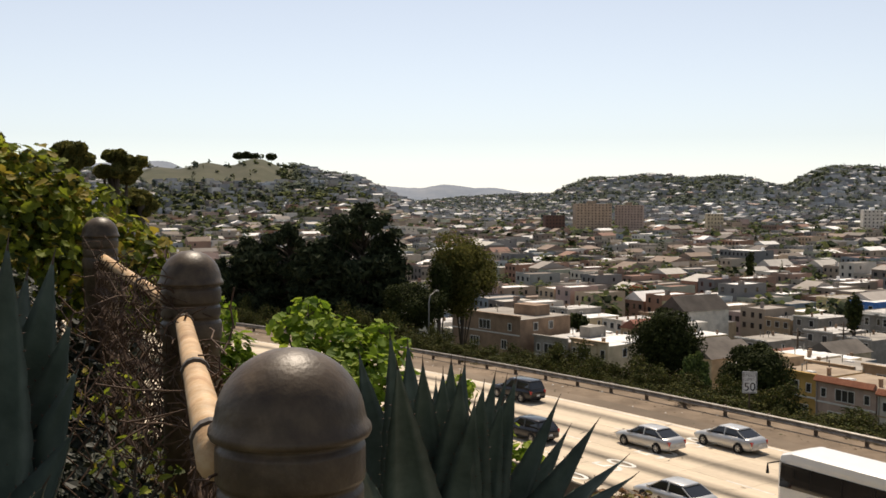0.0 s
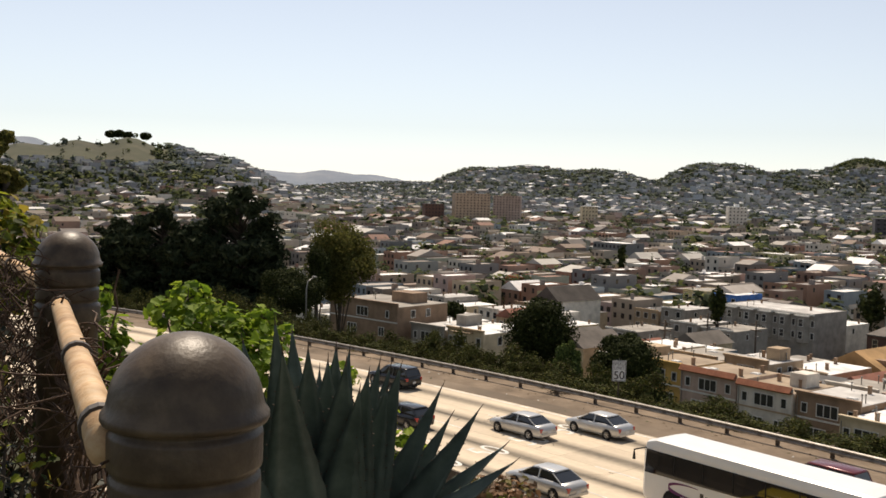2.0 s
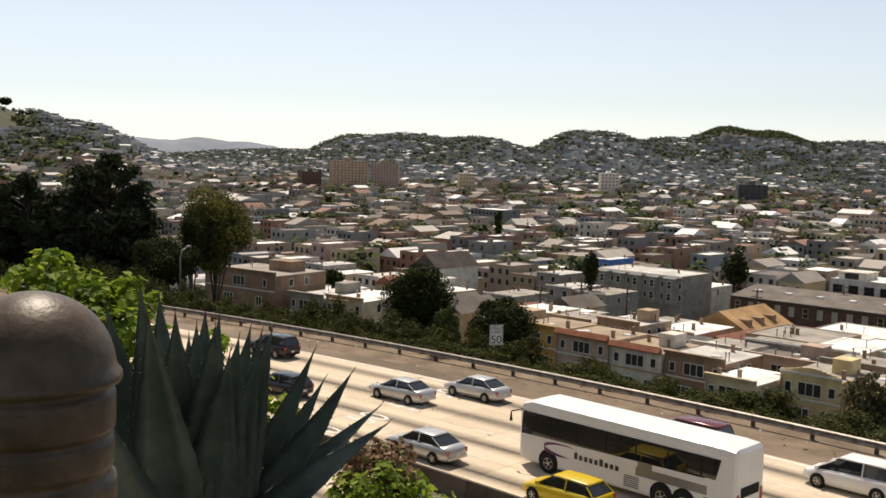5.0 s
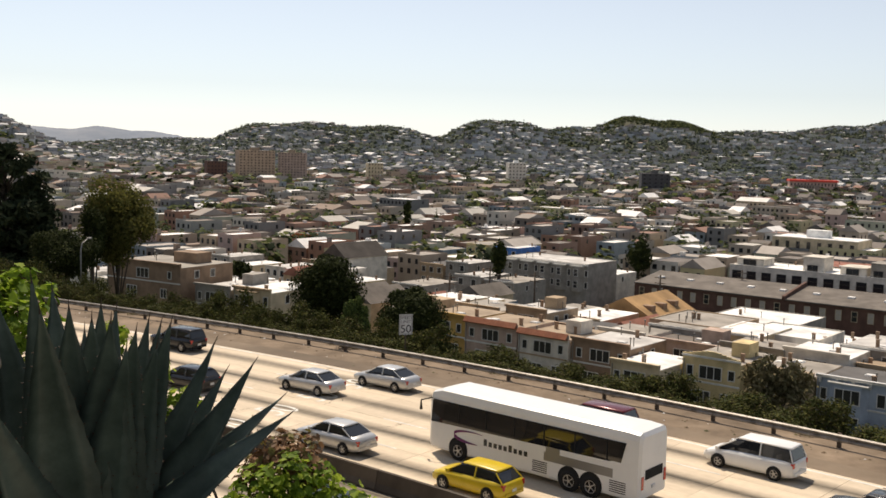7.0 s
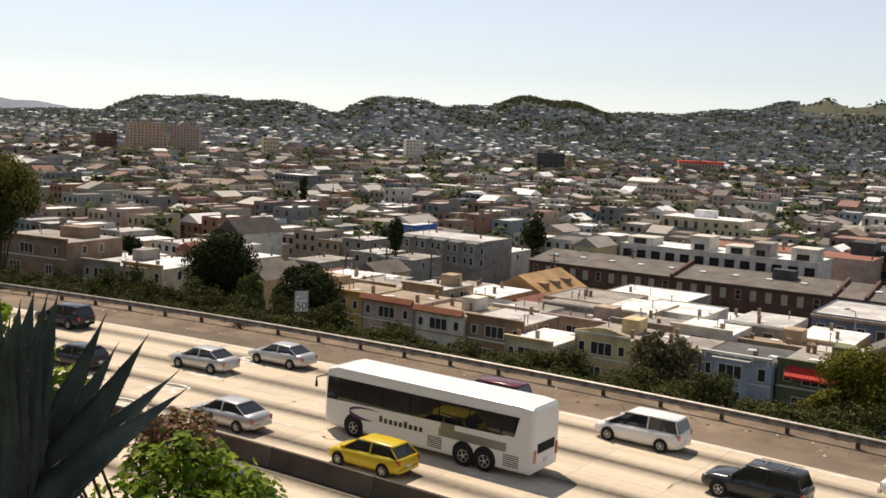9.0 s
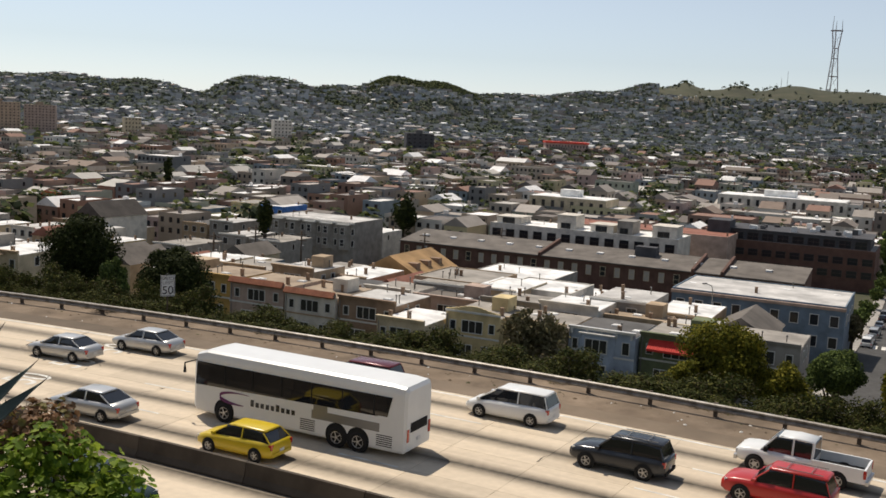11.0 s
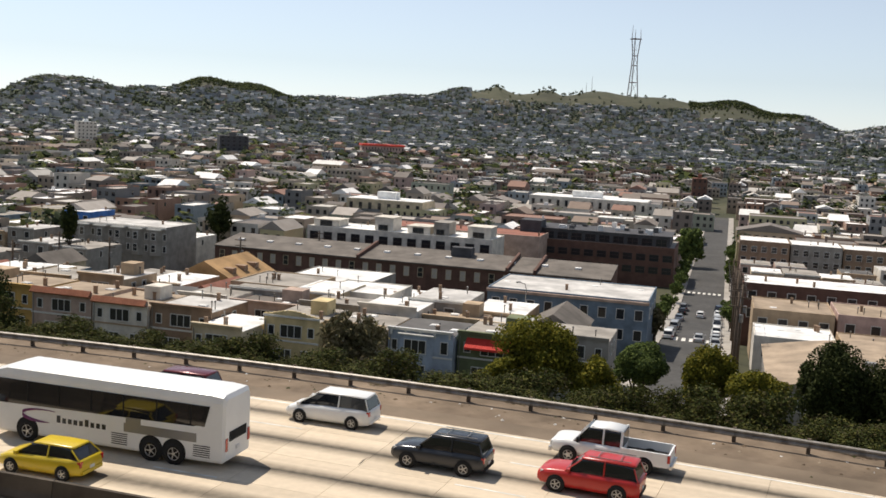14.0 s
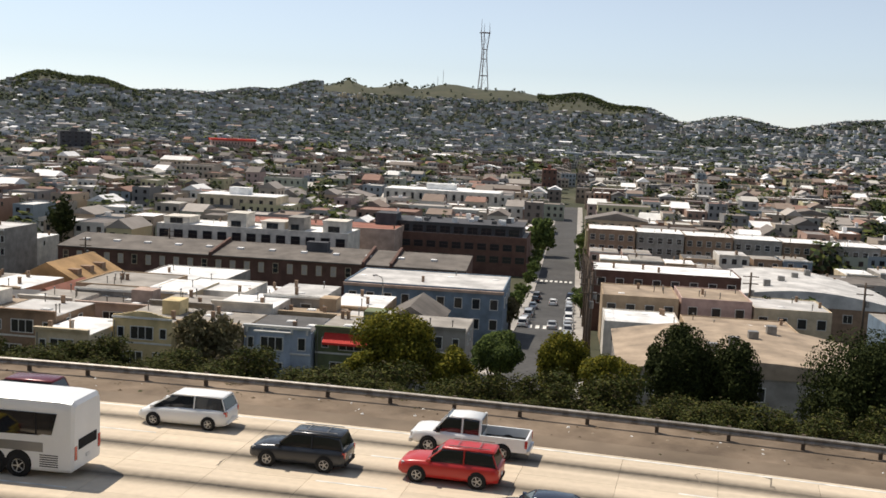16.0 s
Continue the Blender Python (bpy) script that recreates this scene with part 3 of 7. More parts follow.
    # wooded crests
    for a, d, e, w, near, far in HILLS:
        n = 420 if d < 4200 and e < 2.3 else 40
        if -17 < a < -4:
            n = 0
        for k in range(n):
            az = radians(a + RNG.normal(0, w * 0.9))
            r = d + RNG.normal(-90, 150)
            x, y = r * math.sin(az), r * math.cos(az)
            azd = math.degrees(az)
            if -17 < azd < -8.6 and RNG.random() < 0.97 or (43 < azd < 55.5 and r > 3000 and RNG.random() < 0.95):
                continue
            tree_at.append((x, y, RNG.uniform(0.8, 1.4), True))
    # woods on the shaded slopes of two hills
    for a0, a1, e0, e1, d, n in ((30.6, 34.5, 0.85, 1.45, 3250, 900), (55.5, 62.5, 1.2, 2.1, 3800, 1300), (-9.2, -6.6, 0.9, 1.3, 1700, 150), (-6.8, -4.6, 0.9, 1.3, 1900, 120), (-14.2, -12.0, 0.55, 0.95, 1560, 12), (-12.0, -9.6, 0.55, 0.95, 1580, 16), (-11.2, -9.9, 0.55, 0.95, 1530, 16),
                                 (7.5, 19, 0.45, 0.95, 2850, 900), (19.3, 27, 0.7, 1.3, 2800, 500)):
        for k in range(n):
            az, r = radians(RNG.uniform(a0, a1)), d + RNG.normal(0, 180)
            tree_at.append((r * math.sin(az), r * math.cos(az), RNG.uniform(0.75, 1.3), True))
    tv, town_tv = [], []
    tree_z = ground_z([q[0] for q in tree_at], [q[1] for q in tree_at])
    for (x, y, s, *dark), z0 in zip(tree_at, tree_z):
        r = math.hypot(x, y)
        nq = 110 if r < 700 else 18
        tall = RNG.random() < 0.12
        hgt, rad = (s * 11, s * 2.2) if tall else (s * 7.5, s * 4.2)
        pts = RNG.normal(0, 1, (nq, 3))
        pts /= np.linalg.norm(pts, axis=1)[:, None]
        pts *= RNG.uniform(0.45, 1.0, (nq, 1)) * np.array([rad, rad, hgt * 0.5])
        if tall:
            pts[:, :2] *= np.clip(0.75 - pts[:, 2:] / hgt, 0.1, 1.2)
        size = rad * (0.2 if nq > 20 else 0.56)
        c = pts + np.array([x, y, z0 + hgt * 0.55])
        nor = pts / np.array([rad, rad, hgt * 0.5]) * 0.7 + RNG.normal(0, 0.35, (nq, 3)) + np.array([0, -0.25, 0.9])
        a = np.cross(nor, RNG.normal(0, 1, (nq, 3)))
        a /= np.linalg.norm(a, axis=1)[:, None]
        b = np.cross(nor, a)
        b /= np.linalg.norm(b, axis=1)[:, None]
        a, b = a * size, b * size * 0.8
        quad = np.stack([c - a, c - b * 0.9, c + a, c + b * 1.1], 1).reshape(-1, 3)
        # far trees not flagged dark get the haze-tinted leaves
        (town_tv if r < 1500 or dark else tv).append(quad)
    for chunk, name, mat, label in ((tv, "distant_trees", M_HAZETREE, "trees scattered over the distant slopes, paled with painted haze"), (town_tv, "town_trees", M_TOWNTREE, "dark green trees among houses and on ridges")):
        allv = np.concatenate(chunk)
        g = Geo().arrays(allv, np.arange(len(allv)).reshape(-1, 4))
        tagged(part(name, g, mat, None), label, "trees", kind="stuff")


far_town()

# ---- houses one by one ----
WALLS = {"cream": (0.56, 0.46, 0.31), "white": (0.63, 0.58, 0.5), "tan": (0.42, 0.31, 0.2), "brown": (0.28, 0.19, 0.125), "grey": (0.3, 0.275, 0.24), "yellow": (0.62, 0.49, 0.26),
         "blue": (0.36, 0.41, 0.48), "green": (0.15, 0.17, 0.09), "rose": (0.44, 0.325, 0.26), "slate": (0.16, 0.21, 0.26), "ochre": (0.48, 0.3, 0.09), "pink": (0.48, 0.34, 0.29),
         "dark": (0.07, 0.07, 0.075), "brick": (0.125, 0.068, 0.05), "orange": (0.6, 0.17, 0.05), "hospital": (0.5, 0.36, 0.25), "teal": (0.16, 0.3, 0.3), "bright_blue": (0.08, 0.2, 0.5)}
ROOFS = {"white": (0.82, 0.81, 0.78), "gravel": (0.34, 0.31, 0.27), "tar": (0.12, 0.115, 0.11), "tan": (0.36, 0.28, 0.2), "shingle": (0.16, 0.14, 0.12), "pale": (0.55, 0.53, 0.5), "rust": (0.3, 0.13, 0.09),
         "gold": (0.42, 0.26, 0.12), "slate": (0.07, 0.06, 0.052)}


def shade(c, k):
    return tuple(min(0.9, q * k) for q in c)


M_WALL = {k: material(k + "_stucco", [shade(c, 0.88), c, shade(c, 1.1)], 0.85, 0.7, bump=0.15, bump_scale=6, stain=0.22, stain_scale=0.35) for k, c in WALLS.items()}
M_ROOF = {k: material(k + "_roofing", [shade(c, 0.85), c, shade(c, 1.1)], 0.9, 0.8, bump=0.2, bump_scale=8, stain=0.3, stain_scale=0.25) for k, c in ROOFS.items()}
M_TILE = material("clay_tile", [(0.3, 0.12, 0.07), (0.42, 0.18, 0.1)], 0.85, 3.0, stain=0.2, stain_scale=1.0)
M_AWNING = material("red_awning", [(0.5, 0.03, 0.02), (0.6, 0.05, 0.035)], 0.7, 2.0)
M_CURTAIN = material("window_curtain", [(0.34, 0.31, 0.26), (0.46, 0.42, 0.36)], 0.9, 1.5)
WINDOWS = {}


def lattice(w, h, lights, t=0.09, bar=0.035, front=-0.1, back=0.02):
    """A window frame with glazing bars, one piece with open lights."""
    xs, zs = [-w / 2 - t, -w / 2], [-t, 0.0]
    for k in range(1, lights):
        q = -w / 2 + w * k / lights
        xs += [q - bar, q + bar]
    xs += [w / 2, w / 2 + t]
    if h > 1.55:
        zs += [h * 0.5 - bar, h * 0.5 + bar]
    zs += [h, h + t]
    nx, nz = len(xs), len(zs)
    g = Geo()
    for y in (front, back):
        for z in zs:
            g.v += [(x, y, z) for x in xs]

    def solid(i, k):
        return 0 <= i < nx - 1 and 0 <= k < nz - 1 and (i % 2 == 0 or k % 2 == 0)
    o = nx * nz
    for k in range(nz - 1):
        for i in range(nx - 1):
            if not solid(i, k):
                continue
            a, b, c, d = k * nx + i, k * nx + i + 1, (k + 1) * nx + i + 1, (k + 1) * nx + i
            g.f.append((a, b, c, d))
            if not solid(i - 1, k):
                g.f.append((a, d, d + o, a + o))
            if not solid(i + 1, k):
                g.f.append((b, b + o, c + o, c))
            if not solid(i, k - 1):
                g.f.append((a, a + o, b + o, b))
            if not solid(i, k + 1):
                g.f.append((d, c, c + o, d + o))
    return g


def window(parent, x, y, z, w, h, lights=1, side="front", mat=None, pane=None):
    """A framed window; x, y its bottom centre on the wall."""
    key = (round(w, 2), round(h, 2), lights, mat.name if mat else "", pane.name if pane else "")
    if key not in WINDOWS:
        f = lattice(w, h, lights)
        p = Geo()
        p.box(-w / 2, w / 2, -0.03, 0.0, 0, h)
        WINDOWS[key] = (f.mesh("window_frame", mat or M_TRIM), p.mesh("pane", pane or M_GLASS))
    f, p = WINDOWS[key]
    rz = {"front": 0, "left": -90, "right": 90, "back": 180}[side]
    ob = part("window", f, None, parent, m=pose(x, y, z, 0, 0, rz))
    part("pane", p, None, ob)
    return ob


def shell(w, d, h, parapet=0.5, t=0.18, foot=3.0):
    """House walls up to a parapet round a sunken roof, in one piece."""
    z = h - parapet
    ring = [(0, 0), (w, 0), (w, d), (0, d)]
    inner = [(t, t), (w - t, t), (w - t, d - t), (t, d - t)]
    vs = [(x, y, -foot) for x, y in ring] + [(x, y, h) for x, y in ring] + [(x, y, h) for x, y in inner] + [(x, y, z) for x, y in inner]
    fs = [(3, 2, 1, 0), (12, 13, 14, 15)]
    for k in range(4):
        n = (k + 1) % 4
        fs += [(k, n, 4 + n, 4 + k), (4 + k, 4 + n, 8 + n, 8 + k), (8 + k, 8 + n, 12 + n, 12 + k)]
    return Geo().add(vs, fs)


def roof_clutter(root, w, d, h, rng, n=3):
    for k in range(n):
        x, y = rng.uniform(0.8, w - 0.8), rng.uniform(1.0, d - 1.0)
        q = rng.random()
        if q < 0.45:
            part("vent_pipe", Geo().lathe([(0.07, h - 0.5), (0.07, h + 0.7), (0.13, h + 0.72), (0.13, h + 0.86), (0.04, h + 0.92)], 8, x, y), M_METAL, root, smooth=True)
        elif q < 0.75:
            part("chimney", Geo().box(x - 0.2, x + 0.2, y - 0.2, y + 0.2, h - 0.5, h + 0.7).box(x - 0.25, x + 0.25, y - 0.25, y + 0.25, h + 0.7, h + 0.78), M_WALL["brown"], root)
        else:
            part("skylight", Geo().box(x - 0.6, x + 0.6, y - 0.5, y + 0.5, h - 0.5, h - 0.15).box(x - 0.5, x + 0.5, y - 0.4, y + 0.4, h - 0.15, h - 0.08), M_ROOF["white"], root)


def row_house(m, w, d, h, wall, roof, label, style="plain", seed=1, group="row houses facing the freeway"):
    rng = random.Random(seed)
    root = thing("row_house", m, label, "house", group)
    part("wall", shell(w, d, h - 0.7, 0.12), M_WALL[wall], root)
    part("front_parapet", Geo().box(0.0, w, 0.0, 0.25, h - 0.7, h), M_WALL[wall], root)
    part("roof", Geo().box(0.06, w - 0.06, 0.3, d - 0.06, h - 0.74, h - 0.64), M_ROOF[roof], root)
    trim = M_TRIM if wall not in ("white", "cream") else M_WALL["tan"]
    if style == "tile":
        g = Geo()
        n = int(w / 0.3)
        for k in range(n):
            x = (k + 0.5) * w / n
            for a, b in ((-0.75, 0.0),):
                g.tube([(x, -0.62, h - 0.55), (x, 0.05, h + 0.12)], 0.15, 6)
        g.box(0, w, -0.5, 0.0, h - 0.62, h - 0.5)
        part("tile_eave", g, M_TILE, root, "red clay tile eave")
    elif style == "arch":
        g = Geo()
        n = 12
        for k in range(n):
            x0, x1 = w * k / n, w * (k + 1) / n
            z = h + 0.55 * math.sin(math.pi * (k + 0.5) / n) ** 2
            g.box(x0, x1, -0.05, 0.2, h - 0.1, z)
        part("parapet", g, M_WALL[wall], root)
        part("cornice", Geo().box(-0.05, w + 0.05, -0.22, 0.0, h - 0.35, h - 0.12), trim, root)
    else:
        g = Geo().box(-0.05, w + 0.05, -0.3, 0.0, h - 0.32, h - 0.1).box(-0.05, w + 0.05, -0.4, 0.0, h - 0.1, h + 0.02)
        if style == "bracket":
            for k in range(5):
                x = 0.4 + k * (w - 0.8) / 4
                g.box(x - 0.1, x + 0.1, -0.34, 0.0, h - 0.9, h - 0.32)
        part("cornice", g, M_WALL[wall] if style == "plain" else trim, root)
    top = h - 2.75
    if style in ("bay", "bracket"):
        bw = w * 0.52
        bx = w * 0.45
        g = Geo()
        for z0, z1 in ((top - 4.1, top + 2.05),):
            vs = [(bx - bw / 2, 0, z0), (bx - bw / 2 + 0.6, -0.8, z0), (bx + bw / 2 - 0.6, -0.8, z0), (bx + bw / 2, 0, z0)]
            vs += [(a, b, z1) for a, b, c in vs]
            g.add(vs, [(0, 1, 5, 4), (1, 2, 6, 5), (2, 3, 7, 6), (4, 5, 6, 7), (3, 2, 1, 0)])
        part("bay", g, M_WALL[wall], root)
        part("bay_cap", Geo().box(bx - bw / 2 - 0.1, bx + bw / 2 + 0.1, -0.95, 0.0, top + 2.05, top + 2.2), trim, root)
        for lev in (0, 1):
            window(root, bx, -0.8, top - 3.0 * lev, bw - 1.6, 1.5, 3)
        window(root, w * 0.87, 0, top, 0.8, 1.4)
        window(root, w * 0.1, 0, top, 0.6, 1.2)
    else:
        window(root, w * 0.5, 0, top, 2.7, 1.45, 3)
        window(root, w * 0.14, 0, top + 0.2, 0.7, 1.1)
        window(root, w * 0.86, 0, top + 0.2, 0.7, 1.1)
        window(root, w * 0.35, 0, top - 3.0, 2.2, 1.4, 3)
        window(root, w * 0.78, 0, top - 3.0, 1.2, 1.4, 2)
    part("garage_door", Geo().box(w * 0.3, w * 0.75, -0.05, 0.02, 0.0, 2.2), M_TRIM, root)
    part("belt_course", Geo().box(-0.02, w + 0.02, -0.12, 0.0, h - 3.35, h - 3.15), trim, root)
    part("drain_pipe", Geo().tube([(0.25, -0.08, h - 0.7), (0.25, -0.08, 0.0)], 0.06, 6), M_METAL, root)
    for k in range(2):
        window(root, 0, d * (0.3 + 0.3 * k), top + 0.2, 0.9, 1.2, side="left")
        window(root, w, d * (0.3 + 0.3 * k), top + 0.2, 0.9, 1.2, side="right")
    roof_clutter(root, w, d, h - 0.4, rng, 5)
    if seed % 3 == 0:
        part("stair_hut", Geo().box(w * 0.55, w * 0.85, d * 0.5, d * 0.8, h - 0.7, h + 1.1), M_WALL[wall], root)
    return root


# the row that faces the freeway: v, width, u, height, wall, roof, style, words
FRONT = [(-86.2, 9.0, 111.5, 9.3, "rose", "tan", "tile", "dusty rose stucco row house with red tile eave"),
         (-77.1, 8.0, 111.5, 8.9, "white", "tan", "tile", "white stucco row house with red tile eave"),
         (-69.0, 8.6, 112.0, 8.9, "brown", "pale", "plain", "brown stucco row house with flat grey roof"),
         (-60.3, 6.6, 107.0, 8.1, "cream", "white", "plain", "low cream house with a bright white roof"),
         (-53.6, 7.4, 112.5, 9.0, "yellow", "gravel", "arch", "pale yellow row house with a curved parapet"),
         (-46.1, 7.9, 114.0, 8.6, "tan", "gravel", "plain", "tan stucco row house behind a bare tree"),
         (-38.1, 8.2, 114.5, 8.6, "blue", "tar", "bracket", "powder blue row house with white trim and bay"),
         (-29.8, 8.6, 116.0, 8.7, "green", "gravel", "plain", "dark green row house with a red awning"),
         (-21.0, 8.6, 122.0, 8.4, "grey", "gravel", "plain", "weathered grey house at the street corner"),
         (-94.8, 8.4, 112.0, 9.4, "ochre", "tan", "plain", "ochre stucco house beside a round tree"),
         (-103.5, 8.4, 114.0, 8.6, "tan", "pale", "bay", "tan stucco row house behind dense trees")]
for k, (v, w, u, h, wall, roof, style, words) in enumerate(FRONT):
    h += 0.4
    base = -17.0
    root = row_house(city(u, v, base), w - 0.12, 10.0, h, wall, roof, words, style, seed=20 + k)
    if wall == "green":
        g = Geo()
        n = 22
        vs, fs = [], []
        for q in range(2 * n + 1):
            x, up = 1.1 + 5.4 * q / (2 * n), 0.05 * (q % 2)
            vs += [(x, 0.0, h - 0.82 + up), (x, -1.3, h - 1.77 + up), (x, -1.32, h - 2.0)]
        for q in range(2 * n):
            fs += [(3 * q, 3 * q + 3, 3 * q + 4, 3 * q + 1), (3 * q + 1, 3 * q + 4, 3 * q + 5, 3 * q + 2)]
        g.add(vs, fs)
        part("awning", g, M_AWNING, root, "ribbed red awning")
    if wall == "blue":
        part("balcony", Geo().box(0.6, 7.0, -1.2, 0.0, 3.1, 3.4).box(0.6, 7.0, -1.2, -1.1, 3.4, 4.2), M_WALL["slate"], root)

# second row, back to back with the first
for k, (v, w, u, h, wall, roof, style, words) in enumerate([
        (-108.0, 8.0, 126.5, 9.6, "cream", "white", "plain", "cream back house with a white flat roof"), (-99.8, 9.4, 125.5, 9.4, "white", "gravel", "bay", "white back house with bay windows"),
        (-90.2, 7.6, 126.8, 9.9, "tan", "pale", "plain", "tan back house above the tile-eaved row"), (-82.4, 9.0, 125.2, 8.6, "brown", "tar", "plain", "low brown back house with tar roof"),
        (-73.2, 7.6, 125.8, 8.8, "white", "gravel", "plain", "white back house beside the brown one"), (-65.4, 10.4, 126.5, 8.4, "rose", "shingle", "plain", "low reddish back house with shingled roof"),
        (-54.8, 8.6, 126.0, 9.3, "grey", "gravel", "plain", "grey block with a gravel roof behind the row"), (-46.0, 8.2, 125.0, 10.0, "white", "white", "plain", "white block with a dazzling flat roof"),
        (-37.6, 7.8, 127.0, 8.9, "tan", "tan", "plain", "tan back house behind the blue one"), (-29.6, 8.4, 127.5, 8.7, "cream", "pale", "plain", "cream back house behind the green one")]):
    row_house(city(u, v, -17.4), w - 0.12, 9.0, h, wall, roof, words, style, seed=70 + k, group="back row of houses")

# houses at the bend: grey corner block and two pale ones
for u, v, w, d, h, base, wall, roof, style, words in ((96.0, -150.5, 17.0, 12.0, 9.0, -12.4, "brown", "gravel", "plain", "large weathered brown stucco block behind the hedge"),
                                                      (100.0, -132.0, 7.4, 13.0, 8.2, -14.4, "grey", "pale", "plain", "grey stucco row house with flat roof"),
                                                      (101.5, -124.4, 7.6, 13.0, 8.4, -14.4, "cream", "white", "bay", "cream stucco row house with flat white roof")):
    row_house(city(u, v, base, 8.0), w, d, h, wall, roof, words, style, seed=int(-v))


def hipped(root, w, d, h, k, mat, gable=True):
    """A pitched roof whose ridge runs across the depth."""
    e = 0.35
    g = Geo()
    g.add([(-e, -e, h), (w + e, -e, h), (w + e, d + e, h), (-e, d + e, h), (w / 2, -e, h + k), (w / 2, d + e, h + k)],
          [(1, 2, 5, 4), (3, 0, 4, 5), (0, 1, 4), (2, 3, 5), (3, 2, 1, 0)])
    return part("roof", g, mat, root)


# mid-distance houses: variants, each copied over its lots
def mid_house(m, kind):
    w, d, h, wall, roof, style = kind
    rng = random.Random(int(w * 100 + d * 10))
    kindname = {"white": "white-roofed", "pale": "pale-roofed", "tar": "tar-roofed", "gravel": "gravel-roofed", "tan": "tan-roofed", "rust": "rust-roofed", "shingle": "shingle-roofed"}[roof]
    root = thing("town_house", m, "%s %s stucco house in a crowded town block" % (kindname, wall), "house", "houses of the town blocks")
    if style == "gable":
        part("wall", Geo().box(0, w, 0, d, -4, h - 0.02).add([(0, 0.02, h - .1), (w, 0.02, h - .1), (w / 2, 0.02, h + 2.0)], [(0, 1, 2)]), M_WALL[wall], root)
        hipped(root, w, d, h, 2.4, M_ROOF[roof])
    else:
        part("wall", shell(w, d, h - 0.45, 0.12, foot=4.0), M_WALL[wall], root)
        part("front_parapet", Geo().box(0.0, w, 0.0, 0.22, h - 0.45, h), M_WALL[wall], root)
        part("roof", Geo().box(0.06, w - 0.06, 0.26, d - 0.06, h - 0.5, h - 0.4), M_ROOF[roof], root)
        part("cornice", Geo().box(-0.04, w + 0.04, -0.25, 0.0, h - 0.35, h - 0.05), M_TRIM if style == "trim" else M_WALL[wall], root)
        roof_clutter(root, w, d, h - 0.2, rng, 4)
    top = h - 2.6
    n = 2 if w < 8 else 3
    for lev in (0, 1):
        for k in range(n):
            window(root, w * (k + 0.5) / n, 0, top - 3 * lev, 1.3, 1.5, 1)
    window(root, w, d * 0.4, top, 0.9, 1.3, side="right")
    return root


KINDS = [(7.6, 13.0, 8.6, "cream", "white", "trim"), (7.6, 12.0, 7.9, "grey", "gravel", "trim"), (8.2, 13.5, 9.2, "white", "pale", "plain"), (7.8, 12.5, 8.2, "tan", "white", "plain"),
         (7.6, 12.0, 8.4, "brown", "gravel", "plain"), (8.4, 13.0, 8.0, "rose", "tan", "trim"), (7.6, 11.5, 7.0, "cream", "shingle", "gable"), (7.9, 12.5, 9.6, "grey", "pale", "trim"),
         (8.6, 13.0, 7.6, "tan", "tar", "plain"), (7.7, 13.0, 8.8, "slate", "gravel", "trim"), (8.0, 12.0, 8.1, "yellow", "white", "plain"), (7.6, 11.0, 6.6, "tan", "rust", "gable"),
         (8.8, 14.0, 9.0, "grey", "gravel", "trim"), (8.0, 13.0, 8.3, "white", "white", "trim"), (8.1, 12.8, 8.0, "pink", "gravel", "trim")]


def near_town():
    first = {}
    rng = random.Random(11)
    count = 0
    for (u, v, w, d, h), z0 in zip(LOTS, LOT_Z):
        x, y = u * UX + v * UY, u * UY - v * UX
        r, az = math.hypot(x, y), math.degrees(math.atan2(x, y))
        if r >= NEAR_LIMIT or not (-8 < az < 79) or kept(u, v) or math.hypot(x - CX, y - CY) < R_EDGE + 46:
            continue
        if rng.random() < 0.1:
            continue
        i = rng.randrange(len(KINDS))
        m = city(u + rng.uniform(-0.8, 0.8), v - KINDS[i][0] / 2, z0 + rng.uniform(-0.8, 0.3) - (1.8 if u > 145 and -132 < v < -12 else 0.5))
        if i in first:
            copy_thing(first[i], m)
        else:
            first[i] = mid_house(m, KINDS[i])
        count += 1


near_town()


# ---- larger buildings ----
def block(name, m, w, d, h, wall, roof, label, category="building", rows=(), wins=0, win=(1.3, 1.5), foot=5.0, frames=None, clutter=4, seed=3):
    root = thing(name, m, label, category)
    part("wall", shell(w, d, h, 0.25, foot=foot), M_WALL[wall], root)
    part("roof", Geo().box(0.18, w - 0.18, 0.18, d - 0.18, h - 0.25, h - 0.14), M_ROOF[roof], root)
    for z in rows:
        for k in range(wins):
            window(root, w * (k + 0.5) / wins, 0, z, *win, 1, mat=frames)
    roof_clutter(root, w, d, h, random.Random(seed), clutter)
    return root


